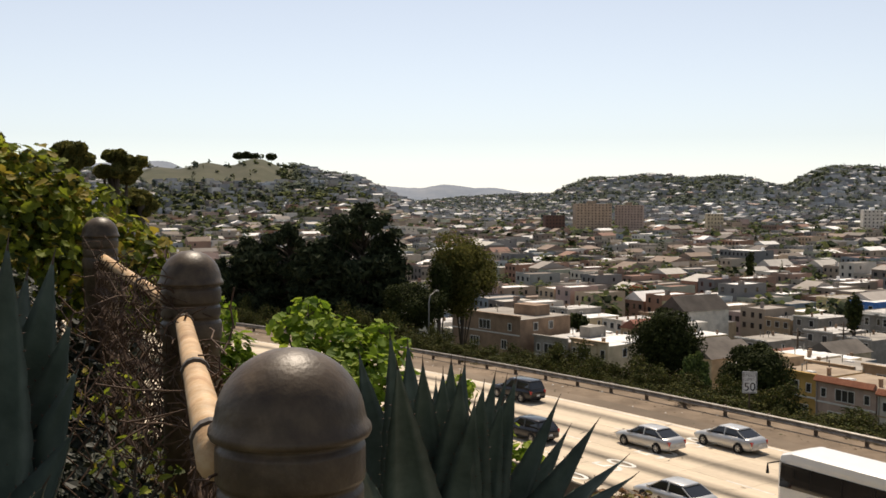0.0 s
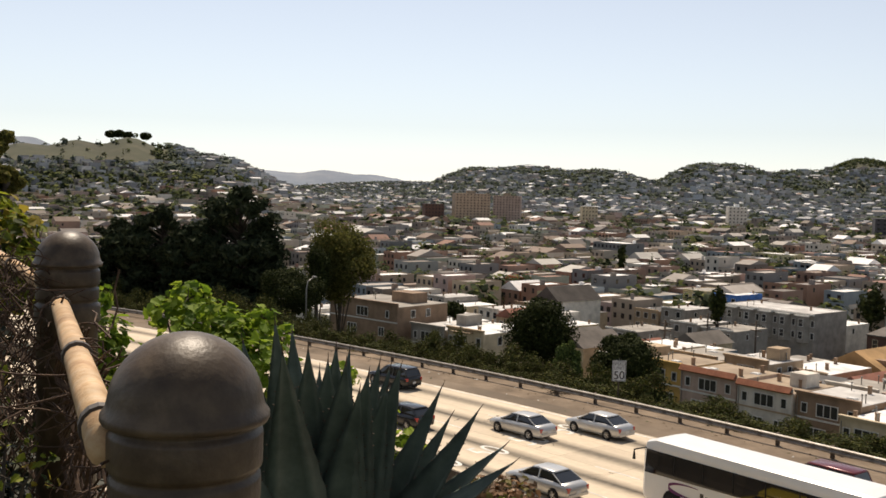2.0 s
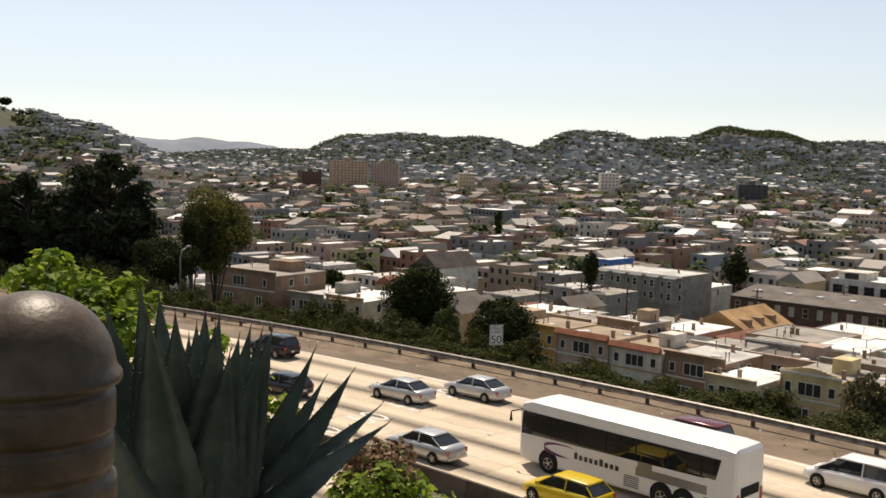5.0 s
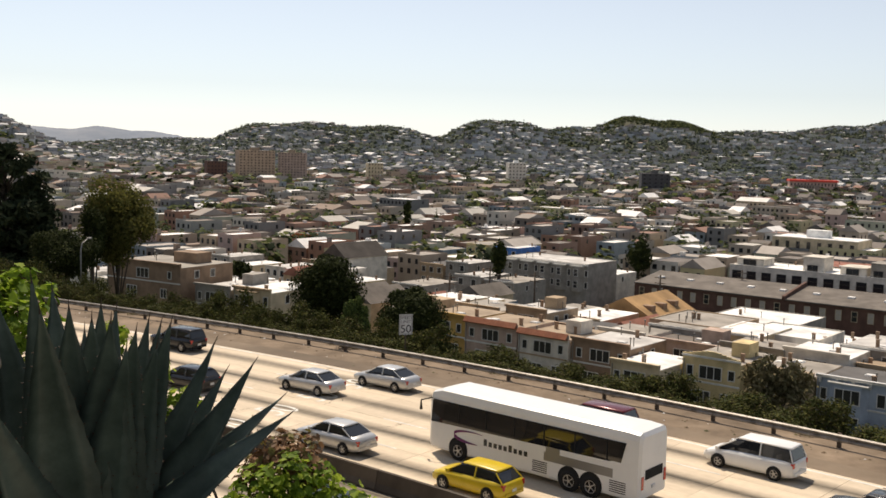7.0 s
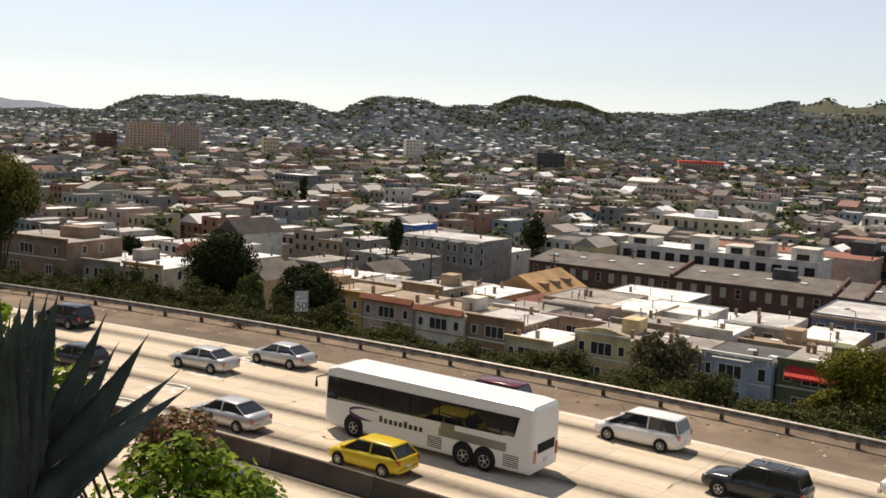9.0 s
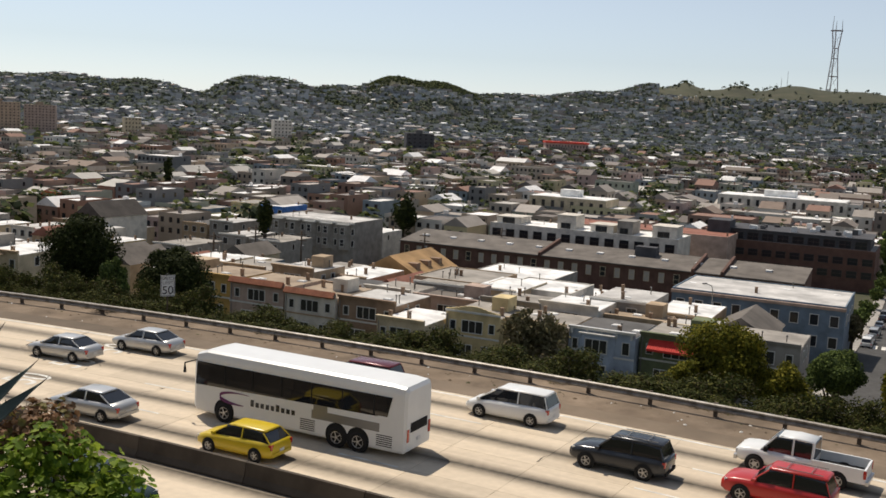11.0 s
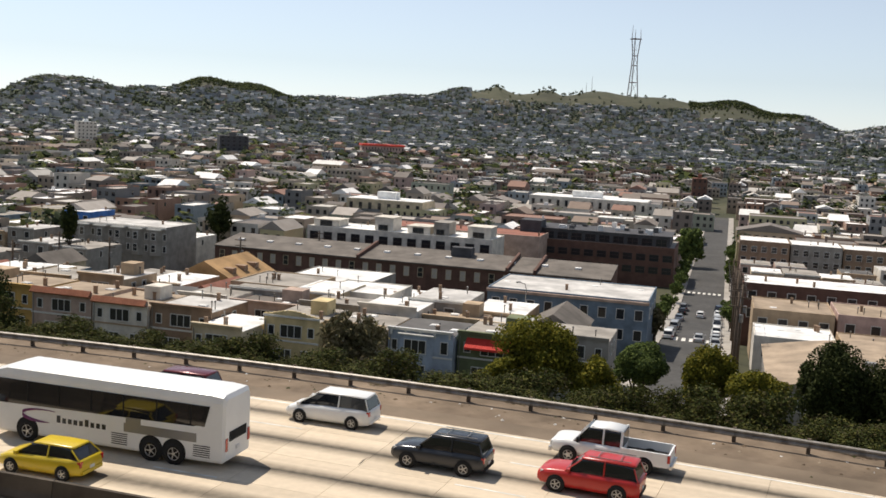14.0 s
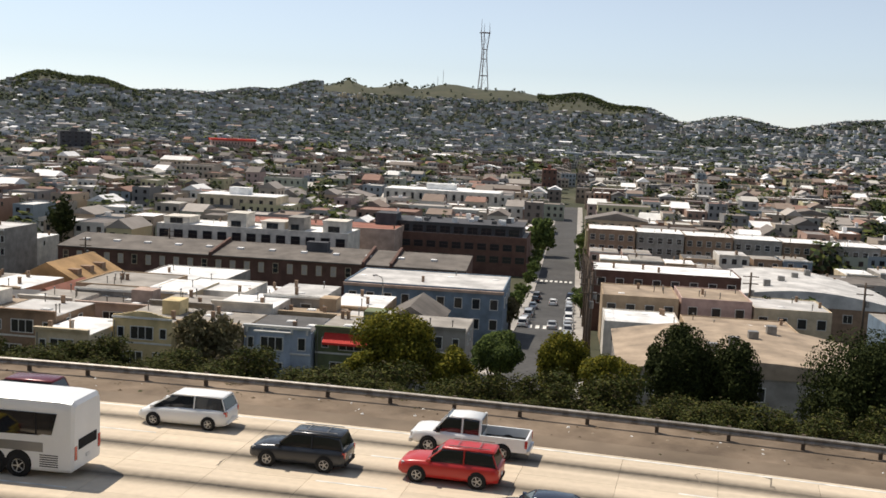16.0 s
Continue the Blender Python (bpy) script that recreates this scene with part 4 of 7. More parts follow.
# long brick works with a single-pitch roof and pale arched windows
def brick_works():
    w, d, h, k = 97.0, 13.0, 7.0, 1.9
    root = thing("brick_works", city(224.0, -120.5, -22.4), "long low brown brick works with grey pitched roof", "building")
    part("wall", Geo().box(0, w, 0, d, -4, h).add([(0, 0, h), (0, d, h), (0, d, h + k), (w, 0, h), (w, d, h), (w, d, h + k)], [(0, 2, 1), (3, 4, 5), (1, 2, 5, 4)]), M_WALL["brick"], root)
    for a, b in ((0, 37.1), (37.9, 73.1), (73.9, 79.5), (80.3, w)):
        part("roof", Geo().add([(a, -0.5, h + 0.05), (b, -0.5, h + 0.05), (b, d + 0.2, h + k), (a, d + 0.2, h + k), (a, -0.5, h - 0.2), (b, -0.5, h - 0.2), (b, d + 0.2, h + k - 0.3), (a, d + 0.2, h + k - 0.3)],
                               [(0, 1, 2, 3), (5, 4, 7, 6), (4, 5, 1, 0), (5, 6, 2, 1), (6, 7, 3, 2), (7, 4, 0, 3)]), M_ROOF["shingle"], root, "grey-brown sheet roof")
    for x in (37.5, 73.5, 79.9):
        part("fire_wall", Geo().add([(x - 0.3, -0.6, h - 0.3), (x + 0.3, -0.6, h - 0.3), (x + 0.3, d + 0.3, h + k), (x - 0.3, d + 0.3, h + k), (x - 0.3, -0.6, h + 0.7), (x + 0.3, -0.6, h + 0.7), (x + 0.3, d + 0.3, h + k + 0.9), (x - 0.3, d + 0.3, h + k + 0.9)],
                                    [(4, 5, 6, 7), (0, 1, 5, 4), (1, 2, 6, 5), (2, 3, 7, 6), (3, 0, 4, 7)]), M_WALL["brick"], root)
    for k2 in range(28):
        window(root, 2.0 + k2 * 3.4, 0, h - 3.2, 1.15, 2.1, 1, mat=M_WALL["cream"], pane=M_CURTAIN if k2 % 5 else None)
    for k2 in range(12):
        x = 4 + k2 * 7.7
        t = 0.5
        part("skylight", Geo().box(x - 0.7, x + 0.7, d * t - 0.7, d * t + 0.7, h + k * t - 0.2, h + k * t + 0.35), M_ROOF["white"], root)
    part("roof_hut", Geo().box(58, 63, 8, 11, h + 1, h + 3.4), M_WALL["dark"], root)


brick_works()


def white_block():
    root = block("modern_flats", city(247.0, -106.0, -23.2), 50.0, 14.0, 12.0, "white", "white", "white modern flats with set-back top storey and roof terraces", rows=(8.6, 5.4), wins=13, win=(2.2, 1.9), frames=M_DARKMETAL)
    for x, w, h, c in ((0, 8, 1.5, "white"), (17, 6, 3.2, "teal"), (26, 7, 1.6, "white"), (33, 5, 3.0, "grey"), (42, 7, 2.6, "white")):
        part("penthouse", Geo().box(x + 1, x + w, 2, 9, 11.5, 12 + h).box(x + 0.8, x + w + 0.2, 1.8, 9.2, 12 + h, 12.2 + h), M_WALL["white" if c == "teal" else c], root)
        window(root, x + w * 0.55, 2, 12.0, max(1.2, w * 0.4), 1.3, 2, mat=M_DARKMETAL)
    block("red_roofed_hall", city(268.0, -92.0, -23.2), 44.0, 16.0, 11.6, "rose", "rust", "long hall with rust-red roof and white vents", clutter=12, seed=8)


white_block()


def loft_block():
    root = block("brick_lofts", city(281.0, -56.0, -23.4), 43.0, 22.0, 10.2, "brick", "gravel", "brick loft building with dark glazed top storey", rows=(6.3, 2.9), wins=12, win=(2.4, 1.7), frames=M_DARKMETAL, clutter=0)
    part("top_storey", Geo().box(0.0, 41.5, 2.0, 18, 9.7, 12.8).box(-0.3, 41.9, 1.6, 18.4, 12.8, 13.1), M_WALL["dark"], root, "dark set-back top storey")
    for k in range(9):
        window(root, 8 + k * 3.9, 2.0, 10.3, 2.8, 1.8, 2, mat=M_DARKMETAL)
    part("stair_tower", Geo().box(0, 6, 0, 8, 10, 15), M_WALL["dark"], root)
    rng = random.Random(4)
    for k in range(16):
        x, y = rng.uniform(6, 40), rng.uniform(3, 17)
        part("roof_unit", Geo().box(x - 0.7, x + 0.7, y - 0.6, y + 0.6, 13.1, 13.1 + rng.uniform(0.6, 1.5)), M_ROOF["white" if k % 3 else "tar"], root)


loft_block()

# blue block at the street corner
root = block("blue_flats", city(153.0, -35.0, -18.5), 24.8, 16.0, 10.4, "slate", "pale", "slate blue flats with white windows and flat roof", rows=(7.3, 4.2), wins=9, win=(1.1, 1.5), clutter=5, seed=5)
part("cornice", Geo().box(-0.1, 24.9, -0.35, 0, 9.7, 10.0).box(-0.1, 24.9, -0.45, 0, 10.0, 10.15), M_WALL["rose"], root)
for k in range(3):
    window(root, 24.8, 3 + 4.5 * k, 7.3, 1.1, 1.5, 1, side="right")
block("white_roofed_house", city(141.0, -58.0, -18.0), 11.0, 11.0, 9.0, "white", "white", "white house with dazzling flat roof and chimney", rows=(6.2,), wins=3, clutter=3, seed=15)
block("tan_flats", city(139.0, -72.0, -18.0), 12.0, 13.0, 9.2, "tan", "gravel", "tan flats with gravel roof", rows=(6.4, 3.4), wins=4, clutter=4, seed=16)
# gold-roofed house with the ridge running away
root = thing("gabled_house", city(150.0, -89.0, -18.5), "house with golden brown pitched roof and dormers", "house")
part("wall", Geo().box(0, 13, 0, 15, -4, 7.0), M_WALL["tan"], root)
hipped(root, 13, 15, 7.0, 3.6, M_ROOF["gold"])
for k in range(3):
    part("dormer", Geo().box(8.5, 10.6, 2.0 + 4.2 * k, 3.4 + 4.2 * k, 7.2, 9.4), M_WALL["brown"], root)
block("broad_white_roof", city(166.0, -76.0, -19.0), 16.0, 17.0, 7.0, "grey", "white", "broad low building with bright white roof", rows=(5.6,), wins=5, clutter=3, seed=18)

# gable-ended white house in the middle distance
root = thing("gabled_house", city(190.0, -196.0, -21.0), "white gable-ended house with dark shingle roof", "house")
part("wall", Geo().box(0, 9, 0, 16, -4, 7.6).add([(0, -.02, 7.6), (9, -.02, 7.6), (4.5, -.02, 11.2)], [(0, 1, 2)]), M_WALL["white"], root)
hipped(root, 9, 16, 7.6, 3.7, M_ROOF["slate"])
window(root, 4.5, -0.03, 8.2, 1.0, 1.4)
for x in (2.2, 6.8):
    window(root, x, 0, 4.6, 1.2, 1.6)
# grey bay-windowed flats
root = block("grey_flats", city(222.0, -159.0, -22.5), 26.0, 15.0, 10.4, "grey", "pale", "grey stucco flats with tall bay windows", clutter=7, seed=21)
for k in range(5):
    x = 1.0 + 5.1 * k
    bay = part("bay", Geo().add([(x, 0, 3.2), (x + 0.9, -1.0, 3.2), (x + 2.6, -1.0, 3.2), (x + 3.5, 0, 3.2), (x, 0, 9.6), (x + 0.9, -1.0, 9.6), (x + 2.6, -1.0, 9.6), (x + 3.5, 0, 9.6)],
                                [(0, 1, 5, 4), (1, 2, 6, 5), (2, 3, 7, 6), (4, 5, 6, 7), (3, 2, 1, 0)]), M_WALL["grey"], root)
    part("bay_cornice", Geo().box(x - 0.15, x + 3.65, -1.2, 0.0, 9.6, 9.85), M_TRIM, root)
    for z in (7.2, 4.2):
        window(root, x + 1.75, -1.0, z, 1.1, 1.7)
        window(root, x + 4.3, 0, z, 0.8, 1.5)
part("cornice", Geo().box(-0.2, 26.2, -0.5, 0.0, 9.9, 10.3), M_TRIM, root)
# coloured fronts further off
for u, v, w, h, wall, roof, words in ((245.0, -268.0, 9.0, 10.5, "orange", "tar", "bright orange house among grey ones"), (246.0, -258.5, 8.0, 9.8, "teal", "gravel", "teal house beside the orange one"),
                                      (262.0, -203.0, 9.0, 11.2, "yellow", "gravel", "yellow flats with flat roof"), (264.0, -193.0, 9.0, 10.8, "bright_blue", "white", "house under a bright blue cover"),
                                      (250.0, -222.0, 8.0, 9.6, "brick", "gravel", "dark red house in a row"), (250.0, -213.0, 10.0, 9.4, "slate", "gravel", "dark slate-blue house in a row")):
    block("town_house", city(u, v, gz(u * UX + v * UY, u * UY - v * UX)), w, 13.0, h - 1.5, wall, roof, words, "house", rows=(h - 4.2,), wins=3, clutter=2, seed=int(u - v))


# vaulted roofs right of the street
def vaulted(m, w, d, h, rise, wall, roof, label):
    root = thing("warehouse", m, label, "warehouse")
    part("wall", Geo().box(0, w, 0, d, -4, h), M_WALL[wall], root)
    g = Geo()
    n = 14
    vs, fs = [], []
    for k in range(n + 1):
        x = -0.3 + (w + 0.6) * k / n
        z = h + rise * math.sin(math.pi * k / n)
        vs += [(x, -0.2, z), (x, d + 0.2, z)]
    for k in range(n):
        fs.append((2 * k, 2 * k + 2, 2 * k + 3, 2 * k + 1))
    fs += [tuple(2 * k for k in range(n, -1, -1)), tuple(2 * k + 1 for k in range(n + 1))]
    g.add(vs, fs)
    part("roof", g, M_ROOF[roof], root, smooth=False)
    for k in range(4):
        x, y = w * (0.35 + 0.1 * k), d * (0.2 + 0.2 * k)
        part("roof_vent", Geo().box(x - 0.6, x + 0.6, y - 0.6, y + 0.6, h + rise * 0.8, h + rise + 0.9), M_METAL, root)
    for k in range(5):
        window(root, w * (k + 0.5) / 5, 0, h - 2.6, 1.6, 1.5, 2)
    return root


vaulted(city(116.0, 6.0, -17.0), 31.0, 24.0, 6.6, 1.9, "grey", "tan", "garage with broad tan vaulted roof")
vaulted(city(198.0, 24.0, -21.5), 40.0, 34.0, 7.0, 3.0, "brown", "pale", "warehouse with pale vaulted roof and vents")
for u, v, w, d, h, wall, roof, words in ((148.0, 5.0, 11.0, 11.0, 5.9, "white", "white", "low white-roofed building at the corner"), (150.0, 17.0, 16.0, 10.0, 5.6, "tan", "tan", "low tan workshop behind the vaulted garage"), (163.0, 5.0, 12.0, 13.0, 8.2, "tan", "tan", "tan flats with ornamented tile front"),
                                         (164.0, 17.5, 11.0, 13.0, 8.4, "pink", "tan", "pink flats with ornamented tile front"), (165.0, 29.0, 12.0, 12.0, 7.6, "cream", "pale", "cream flats beside the tile-fronted ones"), (183.0, 3.6, 26.0, 12.0, 11.2, "brick", "white", "long brick building with white roof"),
                                         (228.0, 4.0, 30.0, 14.0, 9.5, "brown", "shingle", "brown brick hall with grey roof"), (228.0, 36.0, 34.0, 14.0, 10.0, "grey", "shingle", "grey hall with shingle roof")):
    block("corner_block", city(u, v, gz(u * UX + v * UY, u * UY - v * UX)), w, d, h, wall, roof, words, "building", rows=(h - 2.9, h - 6.0) if h > 7 else (h - 2.9,), wins=int(w / 3), clutter=5, seed=int(u + v))
for k in range(7):
    block("saw_roofed_flats", city(308.0 + k * 1.5, 4.0 + k * 14.5, -24.0 - 0.35 * k), 14.0, 16.0, 12.2, "grey" if k % 2 else "brown", "white", "grey flats in a terrace with white roofs", rows=(9.0, 5.8), wins=5, win=(1.4, 1.6), clutter=3, seed=40 + k)

# landmark buildings far off
def far_block(az, dist, w, d, z0, h, wall, roof, label, rows, cols, turn=0.0, name="tower_block"):
    a = radians(az)
    root = thing(name, pose(dist * math.sin(a), dist * math.cos(a), z0, 0, 0, -az + turn), label, "building")
    part("wall", Geo().box(-w / 2, w / 2, 0, d, -10, h), M_WALL[wall], root)
    part("roof", Geo().box(-w / 2 + 0.3, w / 2 - 0.3, 0.3, d - 0.3, h, h + 0.2).box(-w * 0.15, w * 0.1, d * 0.3, d * 0.6, h + 0.2, h + 2.8), M_ROOF[roof], root)
    pw, ph = w / cols * 0.34, h / rows * 0.4
    me = Geo().box(-pw / 2, pw / 2, -0.12, 0.05, 0, ph).mesh("window", M_GLASS)
    for i in range(rows):
        for j in range(cols):
            part("window", me, None, root, m=pose(-w / 2 + (j + 0.5) * w / cols, 0, (i + 0.4) * h / rows))
    return root


D_H = 1000.0
Z_H = 16 + D_H * math.tan(radians(-1.75))
hh = 16 + D_H * math.tan(radians(-0.36)) - Z_H
far_block(8.45, D_H, 35.0, 16.0, Z_H, hh, "hospital", "tan", "tall tan hospital block above the town", 9, 10, 14.0)
far_block(10.35, D_H + 5, 27.0, 14.0, Z_H, hh * 0.94, "rose", "tan", "brown wing of the tall hospital", 9, 9, -6.0)
far_block(6.3, D_H - 10, 19.0, 16.0, Z_H, hh * 0.55, "brick", "tar", "low red brick wing by the hospital", 4, 6, 10.0)
far_block(30.6, 950.0, 26.0, 16.0, 16 + 950 * math.tan(radians(-2.3)), 21.0, "dark", "tar", "dark glass office block among houses", 6, 5, 10.0)
far_block(22.95, 1100.0, 19.0, 14.0, 16 + 1100 * math.tan(radians(-1.6)), 18.0, "white", "white", "white slab block on the hillside", 5, 5, 12.0)
far_block(15.0, 1050.0, 16.0, 12.0, 16 + 1050 * math.tan(radians(-1.7)), 15.0, "cream", "white", "pale block among trees", 4, 5, 12.0)
far_block(38.8, 1150.0, 48.0, 20.0, 16 + 1150 * math.tan(radians(-1.9)), 14.0, "pink", "rust", "long low hall with red roof", 2, 14, 8.0, "red_roofed_hall")
part("red_edge", Geo().box(-25, 25, -1.5, 21, 14.2, 16.2), material("red_roof", [(0.6, 0.06, 0.04), (0.7, 0.1, 0.07)], 0.7, 0.1), bpy.data.objects["red_roofed_hall.001"])
far_block(41.0, 900.0, 41.0, 16.0, 16 + 900 * math.tan(radians(-2.9)), 14.0, "dark", "tar", "long dark building among houses", 2, 12, 8.0)
far_block(56.4, 640.0, 9.0, 9.0, -26.0, 19.5, "brick", "rust", "square red brick tower by the street", 5, 3, 2.0, "brick_tower")
far_block(64.6, 900.0, 5.0, 5.0, 16 + 900 * math.tan(radians(-3.0)), 22.0, "white", "white", "pale church tower among roofs", 4, 2, 2.0, "church_tower")
far_block(50.4, 450.0, 52.0, 20.0, -25.0, 13.5, "white", "white", "broad white hall above the lofts", 2, 14, -7.6, "white_hall")
far_block(39.0, 380.0, 30.0, 16.0, -24.0, 12.0, "cream", "white", "pale flat-roofed hall with crenellated top", 2, 8, -19.0, "pale_hall")
for k in range(7):
    far_block(44.2 + k * 0.28, 3350.0, 13.0, 12.0, 16 + 3350 * math.tan(radians(1.1)), 26 + 5 * (k % 3), "cream", "white", "pale tower flats below the hill tops", 9, 4, 6.0)


# steel three-legged broadcast mast on the ridge
def mast():
    az, d = radians(52.4), 4150.0
    z0 = 16 + d * math.tan(radians(2.1))
    root = thing("broadcast_tower", pose(d * math.sin(az), d * math.cos(az), z0, 0, 0, -52.4), "tall red and white three-legged steel broadcast tower", "tower")
    top = d * (math.tan(radians(5.35)) - math.tan(radians(2.1)))
    steel = material("tower_steel", [(0.25, 0.2, 0.2), (0.36, 0.32, 0.32)], 0.6, 0.02)
    levels = [(0.0, 25.0), (0.28, 19.0), (0.56, 12.5), (0.72, 11.5), (1.0, 20.0)]
    legs = []
    for k in range(3):
        a = radians(100 + 120 * k)
        pts = [(r * math.cos(a), r * math.sin(a), t * top) for t, r in levels]
        legs.append(pts)
        part("leg", Geo().tube(pts, 2.0, 6), steel, root)
        part("antenna", Geo().tube([pts[-1], (pts[-1][0] * 0.9, pts[-1][1] * 0.9, top + 38 + 14 * (k == 1))], [1.5, 0.6], 5), steel, root)
    for i in range(1, 5):
        for k in range(3):
            part("cross_beam", Geo().tube([legs[k][i], legs[(k + 1) % 3][i]], 1.7, 5), steel, root)
            part("brace", Geo().tube([legs[k][i - 1], legs[(k + 1) % 3][i]], 0.55, 4), steel, root)
    part("platform", Geo().box(-22, 22, -3, 3, top - 3, top + 1), steel, root)


mast()
for az, dd, hgt in ((50.2, 4120, 60), (49.9, 4120, 38)):
    a = radians(az)
    zz = gz(dd * math.sin(a), dd * math.cos(a))
    root = thing("radio_mast", pose(dd * math.sin(a), dd * math.cos(a), zz), "thin steel radio mast on the grassy hill", "mast")
    part("pole", Geo().tube([(0, 0, -3), (0, 0, hgt)], [1.0, 0.5], 5), M_METAL, root)

# cross street, pavements and crossing
def street_strip(name, v0, v1, dz, mat, u0=122.0, u1=560.0, label=""):
    g = Geo()
    n = 60
    us = [u0 + (u1 - u0) * (k / n) ** 1.5 for k in range(n + 1)]
    vs, fs = [], []
    for u in us:
        for v in (v0, v1):
            x, y = u * UX + v * UY, u * UY - v * UX
            vs.append((x, y, gz(u * UX - 4 * UY, u * UY + 4 * UX) + dz))
            vs.append((x, y, gz(u * UX - 4 * UY, u * UY + 4 * UX) - 1.0))
    for k in range(n):
        a, b = 4 * k, 4 * k + 4
        fs += [(a, a + 2, b + 2, b), (a + 1, a, b, b + 1), (a + 2, a + 3, b + 3, b + 2)]
    g.add(vs, fs)
    return tagged(part(name, g, mat, None), label, name, kind="structure")


M_PAVE = material("pavement_concrete", [(0.3, 0.28, 0.25), (0.4, 0.37, 0.33)], 0.9, 0.5, stain=0.2, stain_scale=0.2)
street_strip("street", -9.2, 0.8, 0.35, M_ASPHALT, label="straight grey asphalt street between houses")
street_strip("pavement", -11.6, -9.2, 0.5, M_PAVE, label="pale concrete pavement beside the street")
street_strip("pavement", 0.8, 3.2, 0.5, M_PAVE, label="pale concrete pavement beside the street")
for u in (176.0, 272.0):
    for k in range(7):
        v = -8.5 + k * 1.3
        g = Geo().box(0, 0.7, 0, 3.0, 0.36, 0.375)
        ob = part("crossing_bar", g, M_PAINT, bpy.data.objects["street"], m=city(u, v, gz(u * UX - 4 * UY, u * UY + 4 * UX)))


# timber utility poles with wires along the street
def utility_pole(m, h):
    root = thing("utility_pole", m, "dark timber utility pole with cross arms", "utility pole", "utility poles along the street")
    part("pole", Geo().lathe([(0.24, -1), (0.21, h * 0.6), (0.16, h)], 8), M_WOODPOLE, root, smooth=True)
    for z in (h - 0.8, h - 2.0):
        part("cross_arm", Geo().box(-1.3, 1.3, -0.08, 0.08, z, z + 0.16), M_WOODPOLE, root)
    part("transformer", Geo().lathe([(0.3, h - 4), (0.3, h - 3)], 10, 0.45, 0), M_METAL, root)
    return root


M_UNDERWIRE = material("black_wire", [(0.02, 0.02, 0.02), (0.035, 0.033, 0.03)], 0.7, 4.0)
pole = None
for u, v in ((140, 2.4), (158, 2.4), (170, 2.6), (184, 2.4), (198, 2.6), (212, 2.4), (230, 2.5), (250, 2.4), (149, 3.0), (177, 3.0), (191, 3.0), (205, 3.0), (221, 2.8), (140, -112), (176, -118), (150, -151), (205, -104), (212, -152), (190, -140), (236, -98), (170, 47), (176, 30)):
    m = city(u, v, gz(u * UX + v * UY, u * UY - v * UX) - 0.2)
    if pole is None:
        pole = utility_pole(m, 13.0)
    else:
        copy_thing(pole, m)
# sagging wires between the poles along the street
for off, up in ((-1.1, 12.3), (1.1, 12.3), (-0.9, 11.1)):
    run = [(140, 2.4), (158, 2.4), (170, 2.6), (184, 2.4), (198, 2.6), (212, 2.4), (230, 2.5), (250, 2.4)]
    g = Geo()
    for (ua, va), (ub, vb) in zip(run, run[1:]):
        pts = []
        for q in range(7):
            t = q / 6
            u, v = ua + (ub - ua) * t, va + (vb - va) * t
            za, zb = (gz(*city(k[0], k[1]).translation[:2]) for k in ((ua, va), (ub, vb)))
            p = city(u, v + off).translation
            pts.append((p.x, p.y, za + (zb - za) * t + up - 0.2 - 1.6 * t * (1 - t)))
        g.tube(pts, 0.03, 4)
    tagged(part("power_line", g, M_UNDERWIRE, None), "thin black power line between utility poles", "power line", "power lines along the street")
# street lamp on the freeway bank and cobra lamps
for az, dist, h, rz in ((-0.8, 118.0, 9.0, 60.0), (47.3, 150.0, 10.5, 180.0)):
    a = radians(az)
    x, y = dist * math.sin(a), dist * math.cos(a)
    root = thing("street_lamp", pose(x, y, gz(x, y), 0, 0, rz), "grey steel street lamp with curved arm", "street lamp")
    part("pole", Geo().tube([(0, 0, -0.5), (0, 0, h - 1), (0.3, 0, h - 0.2), (1.5, 0, h + 0.2)], [0.1, 0.08, 0.06, 0.05], 6), M_METAL, root, smooth=True)
    part("lamp_head", Geo().box(1.4, 2.1, -0.15, 0.15, h + 0.12, h + 0.3), M_METAL, root)

# ---- trees and hedge ----
M_LEAF = {"dome": material("dome_leaves", [(0.018, 0.025, 0.007), (0.03, 0.039, 0.01), (0.046, 0.055, 0.015)], 0.85, by="island", spec=0.12, translucent=0.12),
          "pine": material("pine_needles", [(0.018, 0.027, 0.013), (0.03, 0.041, 0.02), (0.047, 0.058, 0.027)], 0.85, by="island", spec=0.12, translucent=0.05),
          "euc": material("gum_leaves", [(0.12, 0.12, 0.032), (0.165, 0.15, 0.045), (0.085, 0.09, 0.026)], 0.85, by="island", spec=0.12, translucent=0.45),
          "yellow": material("sunny_leaves", [(0.11, 0.115, 0.015), (0.165, 0.155, 0.019), (0.22, 0.19, 0.025), (0.06, 0.064, 0.011)], 0.85, by="island", spec=0.12, translucent=0.25),
          "street": material("street_leaves", [(0.095, 0.13, 0.036), (0.15, 0.19, 0.05), (0.055, 0.078, 0.026)], 0.85, by="island", spec=0.12, translucent=0.2),
          "hedge": material("hedge_leaves", [(0.036, 0.045, 0.012), (0.064, 0.07, 0.018), (0.115, 0.112, 0.028), (0.055, 0.047, 0.02), (0.048, 0.062, 0.016)], 0.85, by="island", spec=0.12, translucent=0.15),
          "dry": material("dry_twigs", [(0.14, 0.125, 0.06), (0.2, 0.165, 0.09), (0.1, 0.092, 0.048)], 0.85, by="island", spec=0.12, translucent=0.1)}
M_BARK = material("bark", [(0.05, 0.038, 0.028), (0.1, 0.08, 0.06)], 0.95, 4.0, bump=0.5, stain=0.3, stain_scale=1.0)
LRNG = np.random.default_rng(77)


